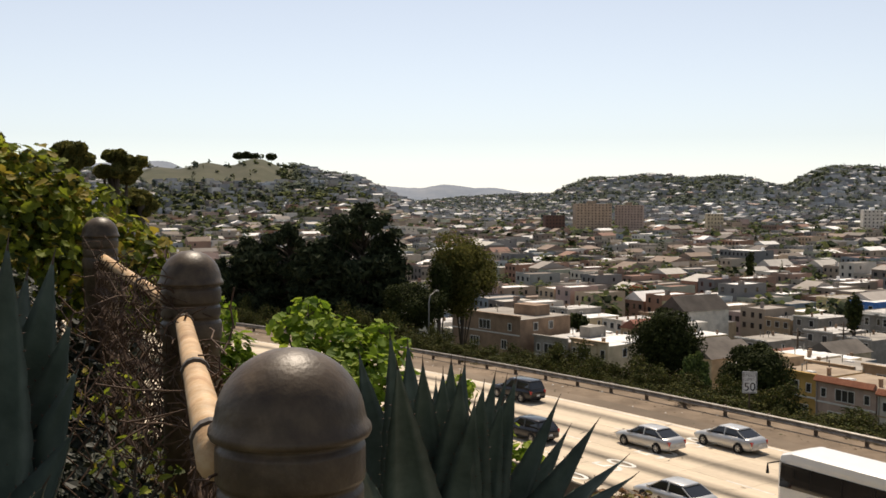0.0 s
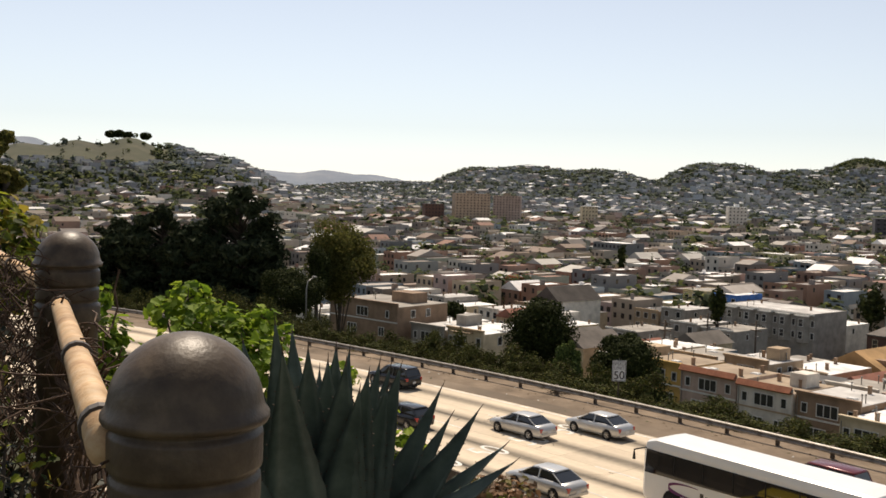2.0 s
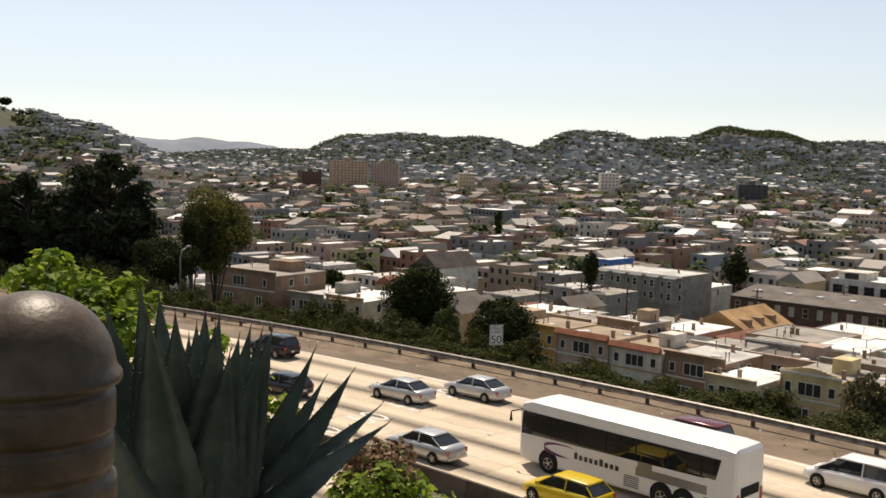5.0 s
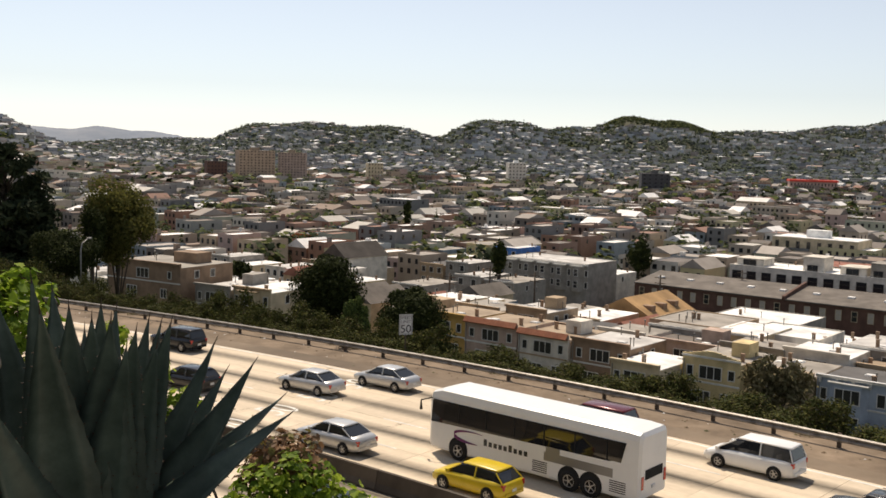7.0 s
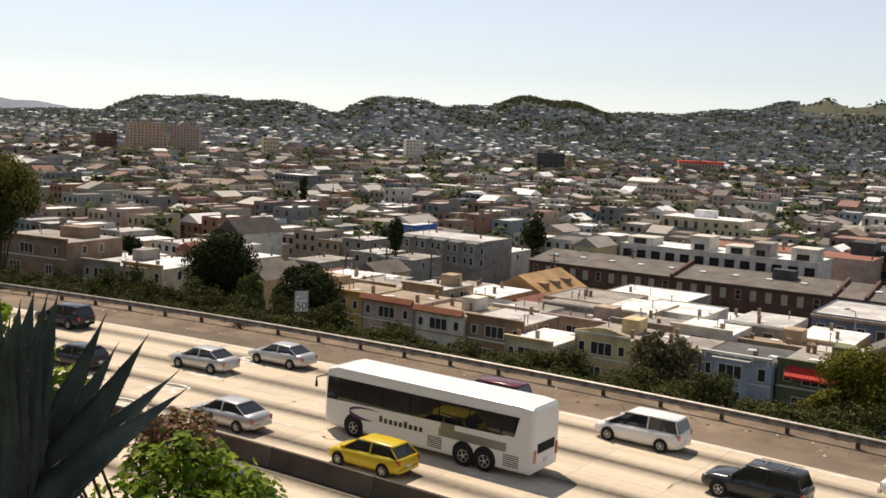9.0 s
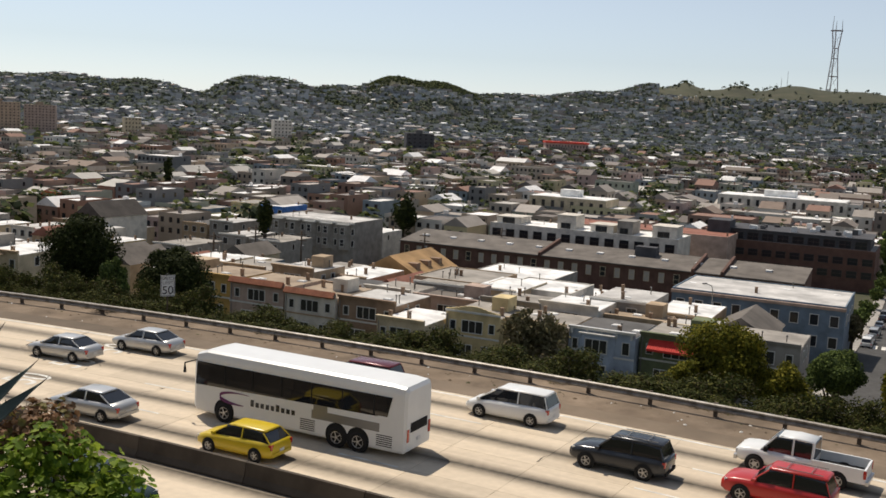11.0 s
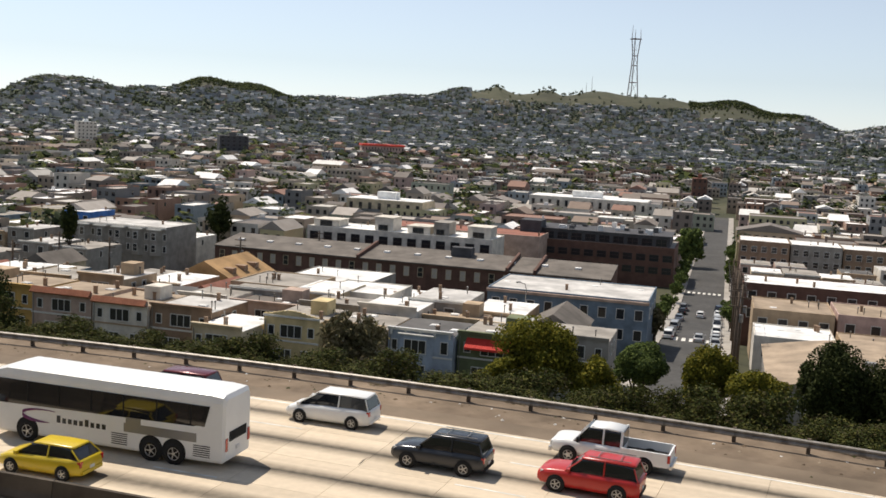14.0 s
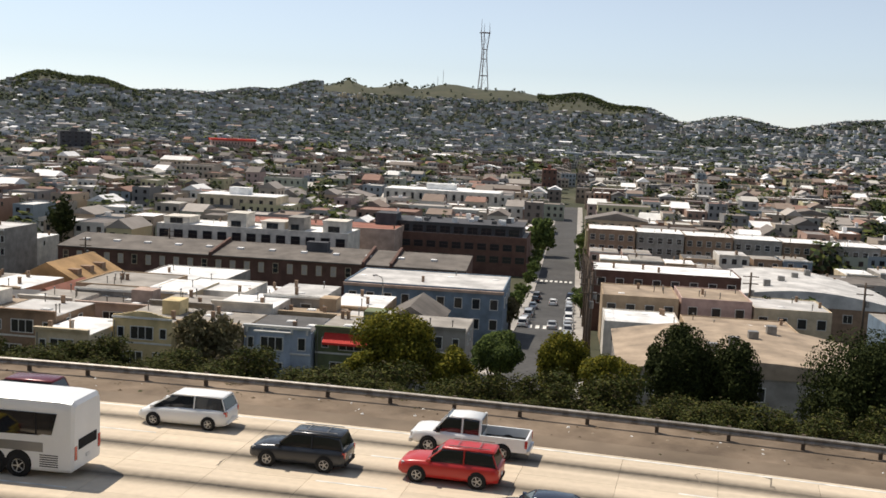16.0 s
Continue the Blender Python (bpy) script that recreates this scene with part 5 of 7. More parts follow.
def unit(n):
    q = LRNG.normal(0, 1, (n, 3))
    return q / np.linalg.norm(q, axis=1)[:, None]


def foliage(g, lumps, count, size, long=1.6, shell_in=0.6, facing=1.0):
    """Leaf-shaped faces over lumps (x, y, z, rx, ry, rz)."""
    vol = np.array([l[3] * l[4] + l[4] * l[5] + l[3] * l[5] for l in lumps])
    share = np.maximum(8, (count * vol / vol.sum()).astype(int))
    for l, n in zip(lumps, share):
        d = unit(n)
        rad = LRNG.uniform(shell_in, 1.06, (n, 1))
        ext = np.array(l[3:6])
        c = np.array(l[:3]) + d * rad * ext
        nor = d / ext * facing * ext.mean() + unit(n) * 0.8
        nor /= np.linalg.norm(nor, axis=1)[:, None]
        a = np.cross(nor, unit(n))
        a /= np.linalg.norm(a, axis=1)[:, None]
        b = np.cross(nor, a)
        s = size * LRNG.uniform(0.6, 1.4, (n, 1))
        q = np.stack([c - a * s * long * 0.5, c + b * s * 0.5 + nor * s * 0.12, c + a * s * long * 0.5, c - b * s * 0.5 + nor * s * 0.12], 1).reshape(-1, 3)
        g.arrays(q, np.arange(4 * n).reshape(-1, 4))


def crown_lumps(rx, ry, rz, z, n, spread=0.75, lump=0.42, flat=1.0):
    out = []
    for k in range(n):
        d = unit(1)[0] * LRNG.uniform(0.45, 1.0) * spread
        s = LRNG.uniform(0.75, 1.25) * lump
        out.append((d[0] * rx, d[1] * ry, z + d[2] * rz, rx * s, ry * s, rz * s * flat))
    return out


def tree(name, m, height, lumps, leaf, count, size, label, trunk_r=0.25, limbs=5, category="tree", group=""):
    root = thing(name, m, label, category, group)
    g = Geo()
    lean = LRNG.uniform(-0.4, 0.4, 2)
    zc = float(np.mean([l[2] for l in lumps]))
    top = (lean[0], lean[1], zc)
    g.tube([(0, 0, -1.0), (lean[0] * 0.2, lean[1] * 0.2, zc * 0.4), top], [trunk_r, trunk_r * 0.8, trunk_r * 0.4], 8)
    for k in range(min(limbs, len(lumps))):
        l = lumps[k]
        z0 = zc * LRNG.uniform(0.35, 0.6)
        g.tube([(lean[0] * 0.3, lean[1] * 0.3, z0), (l[0] * 0.5, l[1] * 0.5, (z0 + l[2]) * 0.52), (l[0] * 0.95, l[1] * 0.95, l[2])], [trunk_r * 0.5, trunk_r * 0.35, trunk_r * 0.12], 6)
    part("trunk", g, M_BARK, root, smooth=True)
    c = Geo()
    foliage(c, lumps, count, size)
    part("crown", c, M_LEAF[leaf], root)
    return root


def spot(az, dist):
    a = radians(az)
    x, y = dist * math.sin(a), dist * math.cos(a)
    return x, y, gz(x, y)


def dome_tree(az, dist, top_el, half_deg, label, n=26, leaf="dome", count=7500, size=0.17, base_el=None, lump=0.4, name="tree", core=None):
    """A round-headed tree given by its bearing, distance, top and half width."""
    x, y, z = spot(az, dist)
    ztop = 16 + dist * math.tan(radians(top_el))
    rx = dist * math.tan(radians(half_deg))
    low = z + 0.8 if base_el is None else 16 + dist * math.tan(radians(base_el))
    rz = (ztop - low) / 2
    zc = (ztop + low) / 2 - z
    if core is None:
        core = 0.86 if leaf == "dome" else 0.6
    lumps = [(0, 0, zc, rx * core, rx * core, rz * core)] * (core > 0) + crown_lumps(rx, rx, rz, zc, n, 0.78 if core > 0.7 else 0.9, lump * 0.75)
    return tree(name, pose(x, y, z, 0, 0, random.uniform(0, 360)), ztop - z, lumps, leaf, int(count * (3.2 if dist < 160 else 1.0)), size, label, 0.3, 6)


dome_tree(12.45, 97, -6.0, 2.45, "dense round dark green tree above the hedge", base_el=-10.2, count=7000, lump=0.3)
dome_tree(17.3, 94, -7.75, 2.3, "dense round dark green tree beside the speed sign", base_el=-11.5, count=6500, lump=0.3)
dome_tree(14.15, 90, -8.3, 0.85, "slender leafy green tree in the hedge", leaf="street", count=2200, base_el=-11.5)
dome_tree(48.4, 86, -10.4, 2.9, "broad yellow-green tree in sunlight", leaf="yellow", count=9000, base_el=-14.6, lump=0.5, core=0.72)
dome_tree(51.5, 84, -12.4, 1.5, "low yellow-green tree above the hedge", leaf="yellow", count=3000, base_el=-15.0, lump=0.5)
dome_tree(46.2, 84, -12.6, 1.5, "low yellow-green tree above the hedge", leaf="yellow", count=3000, base_el=-15.0, lump=0.5)
dome_tree(54.1, 98, -10.9, 1.7, "rounded grey-green street tree at the corner", leaf="street", count=6000, base_el=-13.8, core=0.75)
dome_tree(57.7, 96, -10.5, 1.75, "bushy olive green tree beside the street", leaf="yellow", count=6500, base_el=-14.8, lump=0.45, core=0.76)
dome_tree(60.6, 92, -12.0, 2.0, "low bushy olive green tree", leaf="yellow", count=6000, base_el=-15.0, lump=0.45, core=0.74)
dome_tree(64.3, 92, -9.7, 2.2, "large clipped dark green dome of a tree", count=8000, base_el=-15.8, lump=0.28)
dome_tree(67.0, 93, -10.2, 2.0, "clipped dark green dome leaning on another", count=7000, base_el=-15.8, lump=0.28)
dome_tree(74.0, 90, -9.0, 3.9, "large clipped dark green dome of a tree", count=10000, base_el=-15.8, lump=0.28)
dome_tree(56.2, 330, -4.75, 0.85, "bright green street tree at the crossing", leaf="street", count=1800, size=0.8, base_el=-6.6)
dome_tree(22.1, 250, -4.9, 0.55, "small dark green yard tree", count=900, size=0.6, base_el=-7.0)
dome_tree(16.85, 420, -2.75, 0.28, "pointed dark cypress among the roofs", count=600, size=0.7, base_el=-4.6)
dome_tree(54.6, 165, -9.0, 0.55, "small dark red street tree", leaf="dry", count=900, size=0.4, base_el=-10.6)
dome_tree(7.6, 210, -6.4, 0.7, "spiky dark yard tree between houses", count=700, size=0.6, base_el=-7.4)
dome_tree(29.9, 300, -4.3, 0.9, "dark green yard trees behind the works", count=1200, size=0.7, base_el=-6.8)
dome_tree(70.5, 185, -8.0, 0.8, "green yard tree beside the warehouse", leaf="street", count=1200, size=0.5, base_el=-9.4)
dome_tree(68.5, 180, -8.2, 0.7, "dark yard tree beside the warehouse", count=1000, size=0.5, base_el=-9.6)


# street trees along both pavements
srng = random.Random(31)
first_tree = None
for k in range(13):
    for v in (-10.6, 2.1):
        if srng.random() < 0.35:
            continue
        u = 178 + k * 15 + srng.uniform(-3, 3)
        x, y = u * UX + v * UY, u * UY - v * UX
        z = gz(x, y)
        m = pose(x, y, z, 0, 0, srng.uniform(0, 360))
        if first_tree is None:
            first_tree = tree("street_tree", m, 6.0, [(0, 0, 4.0, 1.5, 1.5, 1.5)] + crown_lumps(2.2, 2.2, 2.0, 4.2, 8, 0.9, 0.4), "street", 900, 0.35, "small leafy green street tree", 0.12, 4, "tree", "street trees")
        else:
            copy_thing(first_tree, m)


# thinly leaved twiggy tree in front of the row
def bare_tree():
    x, y, z = spot(37.6, 78)
    ztop = 16 + 78 * math.tan(radians(-10.0))
    h = ztop - z
    root = thing("tree", pose(x, y, z), "twiggy thinly leaved tree in front of the row", "tree")
    g = Geo()
    g.tube([(0, 0, -1), (0.1, 0, h * 0.35)], [0.22, 0.16], 7)
    tips = []
    for k in range(26):
        a = LRNG.uniform(0, 6.28)
        rr = LRNG.uniform(0.6, 3.0)
        zz = h * LRNG.uniform(0.55, 1.0) * (1 - 0.05 * rr)
        p = (rr * math.cos(a), rr * math.sin(a), zz)
        g.tube([(0.05, 0, h * LRNG.uniform(0.15, 0.4)), (p[0] * 0.5, p[1] * 0.5, zz * 0.62), p], [0.08, 0.05, 0.015], 5)
        tips.append(p)
    part("trunk", g, M_BARK, root, smooth=True)
    c = Geo()
    foliage(c, [(px * 0.85, py * 0.85, pz * 0.9, 0.95, 0.95, 0.9) for px, py, pz in tips], 3800, 0.2, 2.4, 0.1, 0.2)
    part("crown", c, M_LEAF["dry"], root)


bare_tree()


# tall dark pines and cypress at the bend
def pine(az, dist, top_el, half_deg, label, count=9000, layers=26, ragged=1.0):
    x, y, z = spot(az, dist)
    h = 16 + dist * math.tan(radians(top_el)) - z
    rx = dist * math.tan(radians(half_deg))
    root = thing("pine_tree", pose(x, y, z), label, "tree")
    g = Geo()
    g.tube([(0, 0, -1), (0.3, 0.1, h * 0.5), (0.1, 0, h * 0.93)], [0.5, 0.34, 0.08], 8)
    lumps = []
    for k in range(layers):
        t = 0.16 + 0.84 * (k + LRNG.uniform(0, 0.8)) / layers
        wide = rx * (1.08 - 0.55 * max(0, (t - 0.45) / 0.55) ** 2.2) * (0.75 + 0.25 * min(1, t / 0.35))
        a = LRNG.uniform(0, 6.28) if k % 3 else (0.0 if LRNG.random() < 0.5 else 3.14)
        rr = wide * LRNG.uniform(0.3, 0.82) * (1 if t < 0.93 else 0.3)
        p = (rr * math.cos(a), rr * math.sin(a), h * t * 0.97)
        s = wide * LRNG.uniform(0.13, 0.32) * ragged
        lumps.append((p[0], p[1], p[2], s, s, s * 0.55))
        g.tube([(0.2, 0, p[2] * 0.86), (p[0] * 0.6, p[1] * 0.6, p[2] * 0.94), (p[0], p[1], p[2])], [0.14, 0.09, 0.04], 5)
    part("trunk", g, M_BARK, root, smooth=True)
    c = Geo()
    foliage(c, lumps, int(count * 1.3), 0.34, 3.0, 0.05, 0.3)
    part("crown", c, M_LEAF["pine"], root)


pine(-4.55, 138, -0.05, 2.9, "tall ragged dark pine beyond the freeway", 26000, 150, 1.1)
pine(-8.7, 140, -1.4, 2.2, "dark pine standing close to a taller one", 16000, 95, 1.1)
pine(-10.9, 142, -2.2, 2.1, "dark pine standing close to a taller one", 15000, 90, 1.1)
pine(-6.9, 136, -2.3, 2.3, "dark broad conifer between the pines", 16000, 90, 1.2)
dome_tree(-1.7, 124, -4.6, 1.9, "dark round tree at the freeway's edge", count=5500, base_el=-7.6)
dome_tree(-0.2, 146, -3.4, 0.9, "dark bushy tree behind the pines", count=2500, base_el=-6.8)
dome_tree(1.15, 152, -2.45, 1.85, "olive gum tree with open crown and pale limbs", leaf="euc", count=6500, size=0.27, base_el=-6.5, lump=0.6, name="gum_tree")
dome_tree(-15.0, 150, -4.0, 2.0, "dark trees at the freeway's bend", count=4000, base_el=-7.0)

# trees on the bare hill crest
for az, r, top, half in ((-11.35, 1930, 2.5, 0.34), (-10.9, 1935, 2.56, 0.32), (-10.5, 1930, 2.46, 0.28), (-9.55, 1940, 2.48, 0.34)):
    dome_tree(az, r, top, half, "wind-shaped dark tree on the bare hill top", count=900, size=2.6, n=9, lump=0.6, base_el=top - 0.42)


# hedge of shrubs along the guard rail
def shrub_meshes():
    out = []
    for k in range(5):
        c = Geo()
        foliage(c, [(0, 0, 1.1, 1.15, 1.15, 1.2)] + crown_lumps(1.35, 1.35, 1.45, 1.35, 11, 0.95, 0.4), 3600, 0.092, 1.7, 0.35, 0.7)
        stem = Geo()
        for q in range(5):
            a = q * 1.26 + k
            stem.tube([(0, 0, -0.5), (0.4 * math.cos(a), 0.4 * math.sin(a), 0.7), (0.9 * math.cos(a), 0.9 * math.sin(a), 1.5)], [0.05, 0.035, 0.015], 4)
        out.append((stem.mesh("branchwork", M_BARK), c.mesh("foliage", M_LEAF["hedge"])))
    return out


def hedge():
    shrubs = shrub_meshes()
    firsts = []
    for k, (stem, leaves) in enumerate(shrubs):
        root = thing("shrub", pose(0, 0, 0), "dusty olive green shrub in the freeway hedge", "shrub", "hedge along the guard rail")
        part("branchwork", stem, None, root)
        part("foliage", leaves, None, root)
        firsts.append(root)
    used = set()
    rng = random.Random(3)
    for row, r in enumerate((R_RAIL + 2.6, R_RAIL + 4.6, R_RAIL + 6.6)):
        a = 38.0
        while a < 74:
            rr = r + rng.uniform(-0.5, 0.7)
            x, y, _ = arc(rr, a)
            k = rng.randrange(5)
            s = rng.uniform(0.85, 1.3) * (1.0, 1.1, 1.3)[row]
            tall = rng.uniform(0.6, 1.35) * (0.45, 0.55, 0.62)[row] * (1.1 if 62.5 < a else 0.95 if a > 54.5 else 1.15) * (1.35 if a < 52 else 1.0)
            m = pose(x, y, gz(x, y) - 0.15, 0, 0, rng.uniform(0, 360)) @ Matrix.Diagonal((s, s, s * tall, 1))
            if k in used:
                ob = copy_thing(firsts[k], m)
            else:
                used.add(k)
                ob = firsts[k]
            ob.matrix_basis = m
            a += 0.42 * s * rng.uniform(0.8, 1.2)


hedge()

# ---- fence in front of the camera ----
M_CAST = material("cast_concrete", [(0.045, 0.029, 0.016), (0.076, 0.051, 0.029), (0.125, 0.088, 0.052)], 0.45, 14.0, bump=0.09, bump_scale=70, stain=0.4, stain_scale=5.0, spec=0.32)
M_RUSTPIPE = material("weathered_pipe", [(0.4, 0.22, 0.1), (0.55, 0.36, 0.19), (0.62, 0.47, 0.3)], 0.6, 14.0, bump=0.2, bump_scale=50, stain=0.3, stain_scale=5.0)
M_RUSTWIRE = material("rusted_wire", [(0.035, 0.02, 0.013), (0.07, 0.04, 0.024), (0.13, 0.08, 0.045)], 0.8, 40.0, metal=0.2)
POSTS = [(-8.62, 1.667), (-13.98, 4.31), (-18.65, 7.6)]


def fence_xy(k):
    az, d = POSTS[k]
    return d * math.sin(radians(az)), d * math.cos(radians(az))


def fence_post(x, y, top):
    root = thing("fence_post", pose(x, y, 0), "weathered dome-topped concrete fence post with rings", "fence post", "posts of the old fence")
    R = 0.125
    steps = [(0.93, 1.45), (0.93, 0.37), (0.985, 0.362), (1.0, 0.352), (1.0, 0.3), (0.985, 0.292), (0.925, 0.288), (0.915, 0.282), (0.92, 0.276), (0.955, 0.272),
             (0.962, 0.266), (0.965, 0.236), (0.958, 0.23), (0.92, 0.226), (0.915, 0.221), (0.93, 0.217), (0.975, 0.214), (0.985, 0.208), (0.985, 0.162), (0.975, 0.156), (0.93, 0.152), (0.925, 0.147), (0.95, 0.142)]
    body = Geo().lathe([(R * f, top - q) for f, q in steps], 40)
    part("shaft", body, M_CAST, root, smooth=True)
    cap = [(R * 0.96, top - 0.143), (R * 1.045, top - 0.141), (R * 1.068, top - 0.135), (R * 1.06, top - 0.127), (R * 1.005, top - 0.119)]
    for k in range(1, 14):
        a = math.pi / 2 * k / 14
        cap.append((R * 0.985 * math.cos(a), top - 0.118 + 0.118 * math.sin(a)))
    cap.append((0.002, top))
    part("dome_cap", Geo().lathe(cap, 48), M_CAST, root, smooth=True)
    return root


TOPS = [15.755, 15.782, 15.862]
for k in range(3):
    fence_post(*fence_xy(k), TOPS[k])


def rail_pipe(a, b, za, zb):
    root = thing("top_rail", pose(0, 0, 0), "peeling buff painted pipe rail between fence posts", "fence rail", "pipe rails of the old fence")
    (x0, y0), (x1, y1) = a, b
    pts = [(x0 + (x1 - x0) * t, y0 + (y1 - y0) * t, za + (zb - za) * t - 0.004 * math.sin(math.pi * t)) for t in (0.0, 0.2, 0.4, 0.6, 0.8, 1.0)]
    part("pipe", Geo().tube(pts, 0.033, 14), M_RUSTPIPE, root, smooth=True)
    for t in (0.06, 0.4, 0.93):
        p = [x0 + (x1 - x0) * t, y0 + (y1 - y0) * t, za + (zb - za) * t]
        q = [p[0] + (x1 - x0) * 0.012, p[1] + (y1 - y0) * 0.012, p[2]]
        part("pipe_clamp", Geo().tube([p, q], 0.0385, 14), M_DARKMETAL, root)
    return root


p0, p1, p2 = fence_xy(0), fence_xy(1), fence_xy(2)
rail_pipe((1.66 * math.sin(radians(-12.7)), 1.66 * math.cos(radians(-12.7))), (4.22 * math.sin(radians(-14.4)), 4.22 * math.cos(radians(-14.4))), 15.575, 15.505)
rail_pipe(p1, p2, TOPS[1] - 0.275, TOPS[2] - 0.28)


def chain_link(a, b, z1, height, label, seed):
    """Rusted diamond wire mesh, sagging and torn at its top."""
    rng = random.Random(seed)
    root = thing("chain_link_panel", pose(0, 0, 0), label, "wire fence", "panels of the old fence")
    (x0, y0), (x1, y1) = a, b
    L = math.hypot(x1 - x0, y1 - y0)
    dx, dy = (x1 - x0) / L, (y1 - y0) / L
    nx, ny = -dy, dx
    step = 0.06
    n, rows = int(L / step), int(height / step)
    g = Geo()

    def P(i, j, off):
        s = i * step
        bulge = 0.05 * noise.noise((s * 1.6, j * step * 2.0, seed)) + 0.025 * noise.noise((s * 5, j * step * 6, seed + 3.0))
        drop = 0.06 * noise.noise((s * 2.0, 4.0, seed)) + 0.03 * noise.noise((s * 7.0, 9.0, seed))
        z = z1 + drop * (1 - j / rows) - j * step
        w = off + bulge + 0.03
        return (x0 + dx * s + nx * w, y0 + dy * s + ny * w, z)
    for i in range(n + 1):
        pts = []
        j0 = rng.choice((0, 0, 1, 2, 0))
        for j in range(j0, rows):
            q = i + (0.5 if j % 2 else -0.5)
            pts.append(P(q, j, 0.006 if j % 2 else -0.006))
        g.tube(pts, 0.0046, 4)
    part("wire_mesh", g, M_RUSTWIRE, root)
    loose = Geo()
    for k in range(150):
        i, j = rng.uniform(0, n), rng.uniform(-1.0, 9.0)
        p = Vector(P(i, j, 0.0))
        pts = [p]
        d = Vector((rng.uniform(-1, 1), rng.uniform(-1, 1), rng.uniform(-0.5, 1))) * 0.03
        for q in range(4):
            d = d + Vector((rng.uniform(-1, 1), rng.uniform(-1, 1), rng.uniform(-1, 0.6))) * 0.026
            pts.append(pts[-1] + d)
        loose.tube(pts, 0.0028, 4)
    tagged(part("loose_wire", loose, M_RUSTWIRE, root, "tangled dead vines and loose wire"), kind="stuff")
    return root


chain_link(p0, p1, TOPS[0] - 0.22, 1.15, "torn rusted chain-link mesh overgrown with dry vines", 2)
p3 = (4.1 * math.sin(radians(-20.3)), 4.1 * math.cos(radians(-20.3)))
chain_link(p3, (4.2 * math.sin(radians(-14.6)), 4.2 * math.cos(radians(-14.6))), 15.62, 1.25, "dense rusted chain-link mesh hanging loose from the fence", 4)
chain_link(p1, p2, TOPS[1] - 0.20, 1.2, "sagging rusted chain-link mesh", 6)


# ---- agaves ----
def agave_material(name, a, b):
    m = material(name, [a, tuple((p + q) / 2 for p, q in zip(a, b)), b], 0.45, 5.0, bump=0.1, bump_scale=25, stain=0.25, stain_scale=3.0, spec=0.4)
    return m


M_AGAVE = agave_material("agave_skin", (0.04, 0.058, 0.044), (0.105, 0.135, 0.105))
M_SPINE = material("agave_spine", [(0.05, 0.03, 0.02), (0.09, 0.055, 0.035)], 0.6, 20.0)


def agave_leaf(base, tip, width, bow, up=Vector((0, 0, 1))):
    """A thick guttered leaf with a toothed edge, from base to tip."""
    base, tip = Vector(base), Vector(tip)
    axis = tip - base
    L = axis.length
    d = axis / L
    side = d.cross(up)
    if side.length < 0.2:
        side = d.cross(Vector((0.3, 1, 0)))
    side.normalize()
    face = side.cross(d).normalized()
    n = 22
    vs, fs = [], []
    for i in range(n + 1):
        t = i / n
        w = width * (0.85 + 0.45 * math.sin(min(1.0, t / 0.5) * math.pi / 2)) * 0.5
        w *= 1 if t < 0.38 else max(0.0, 1 - ((t - 0.38) / 0.62) ** 1.12)
        w = max(w, 0.0025)
        th = 0.5 * w * (0.55 - 0.25 * t) + 0.003
        c = base + axis * t + face * (bow * L * math.sin(math.pi * t))
        tooth = 1.0 + (0.06 if i % 2 else 0.0) * (1 if t < 0.93 else 0)
        gut = 0.34 * w
        vs += [c - side * w * tooth + face * gut, c - side * w * 0.5 - face * th * 0.4, c - face * th, c + side * w * 0.5 - face * th * 0.4, c + side * w * tooth + face * gut, c + side * w * 0.45 + face * gut * 0.15, c + face * 0.0, c - side * w * 0.45 + face * gut * 0.15]
    k = 8
    for i in range(n):
        fs += [(i * k + j, i * k + (j + 1) % k, (i + 1) * k + (j + 1) % k, (i + 1) * k + j) for j in range(k)]
    fs.append(tuple(reversed(range(k))))
    fs.append(tuple(range(n * k, n * k + k)))
    g = Geo().add(vs, fs)
    spine = Geo().tube([tip - d * 0.02, tip + d * 0.035], [0.004, 0.0008], 5)
    teeth = Geo()
    for i in range(3, n - 2):
        for s in (0, 4):
            p = Vector(vs[i * k + s])
            out = (side if s else -side)
            teeth.tube([p, p + out * 0.009 + d * 0.004], [0.0035, 0.0006], 4)
    return g, spine, teeth


def agave(m_eye, base, tips, width, label):
    """tips: bearing, rise and distance of each leaf's end from the eye."""
    root = thing("agave", pose(*base), label, "agave plant")
    b = Vector(base)
    part("stem", Geo().lathe([(0.16, -1.2), (0.16, 0.0), (0.05, 0.25)], 10), M_AGAVE, root)
    for az, el, d, w in tips:
        a = radians(az)
        tip = Vector((d * math.sin(a), d * math.cos(a), 16 + d * math.tan(radians(el)))) - b
        flat = Vector((tip.x, tip.y, 0))
        start = flat.normalized() * 0.07 if flat.length > 0.01 else Vector((0, 0, 0))
        g, spine, teeth = agave_leaf(start, tip, w * width, -0.05 if tip.z > flat.length else 0.05, Vector((0.0, -0.6, 0.8)))
        leaf = part("leaf", g, M_AGAVE, root, smooth=True)
        part("spine", spine, M_SPINE, leaf)
        part("toothed_edge", teeth, M_SPINE, leaf)
    return root


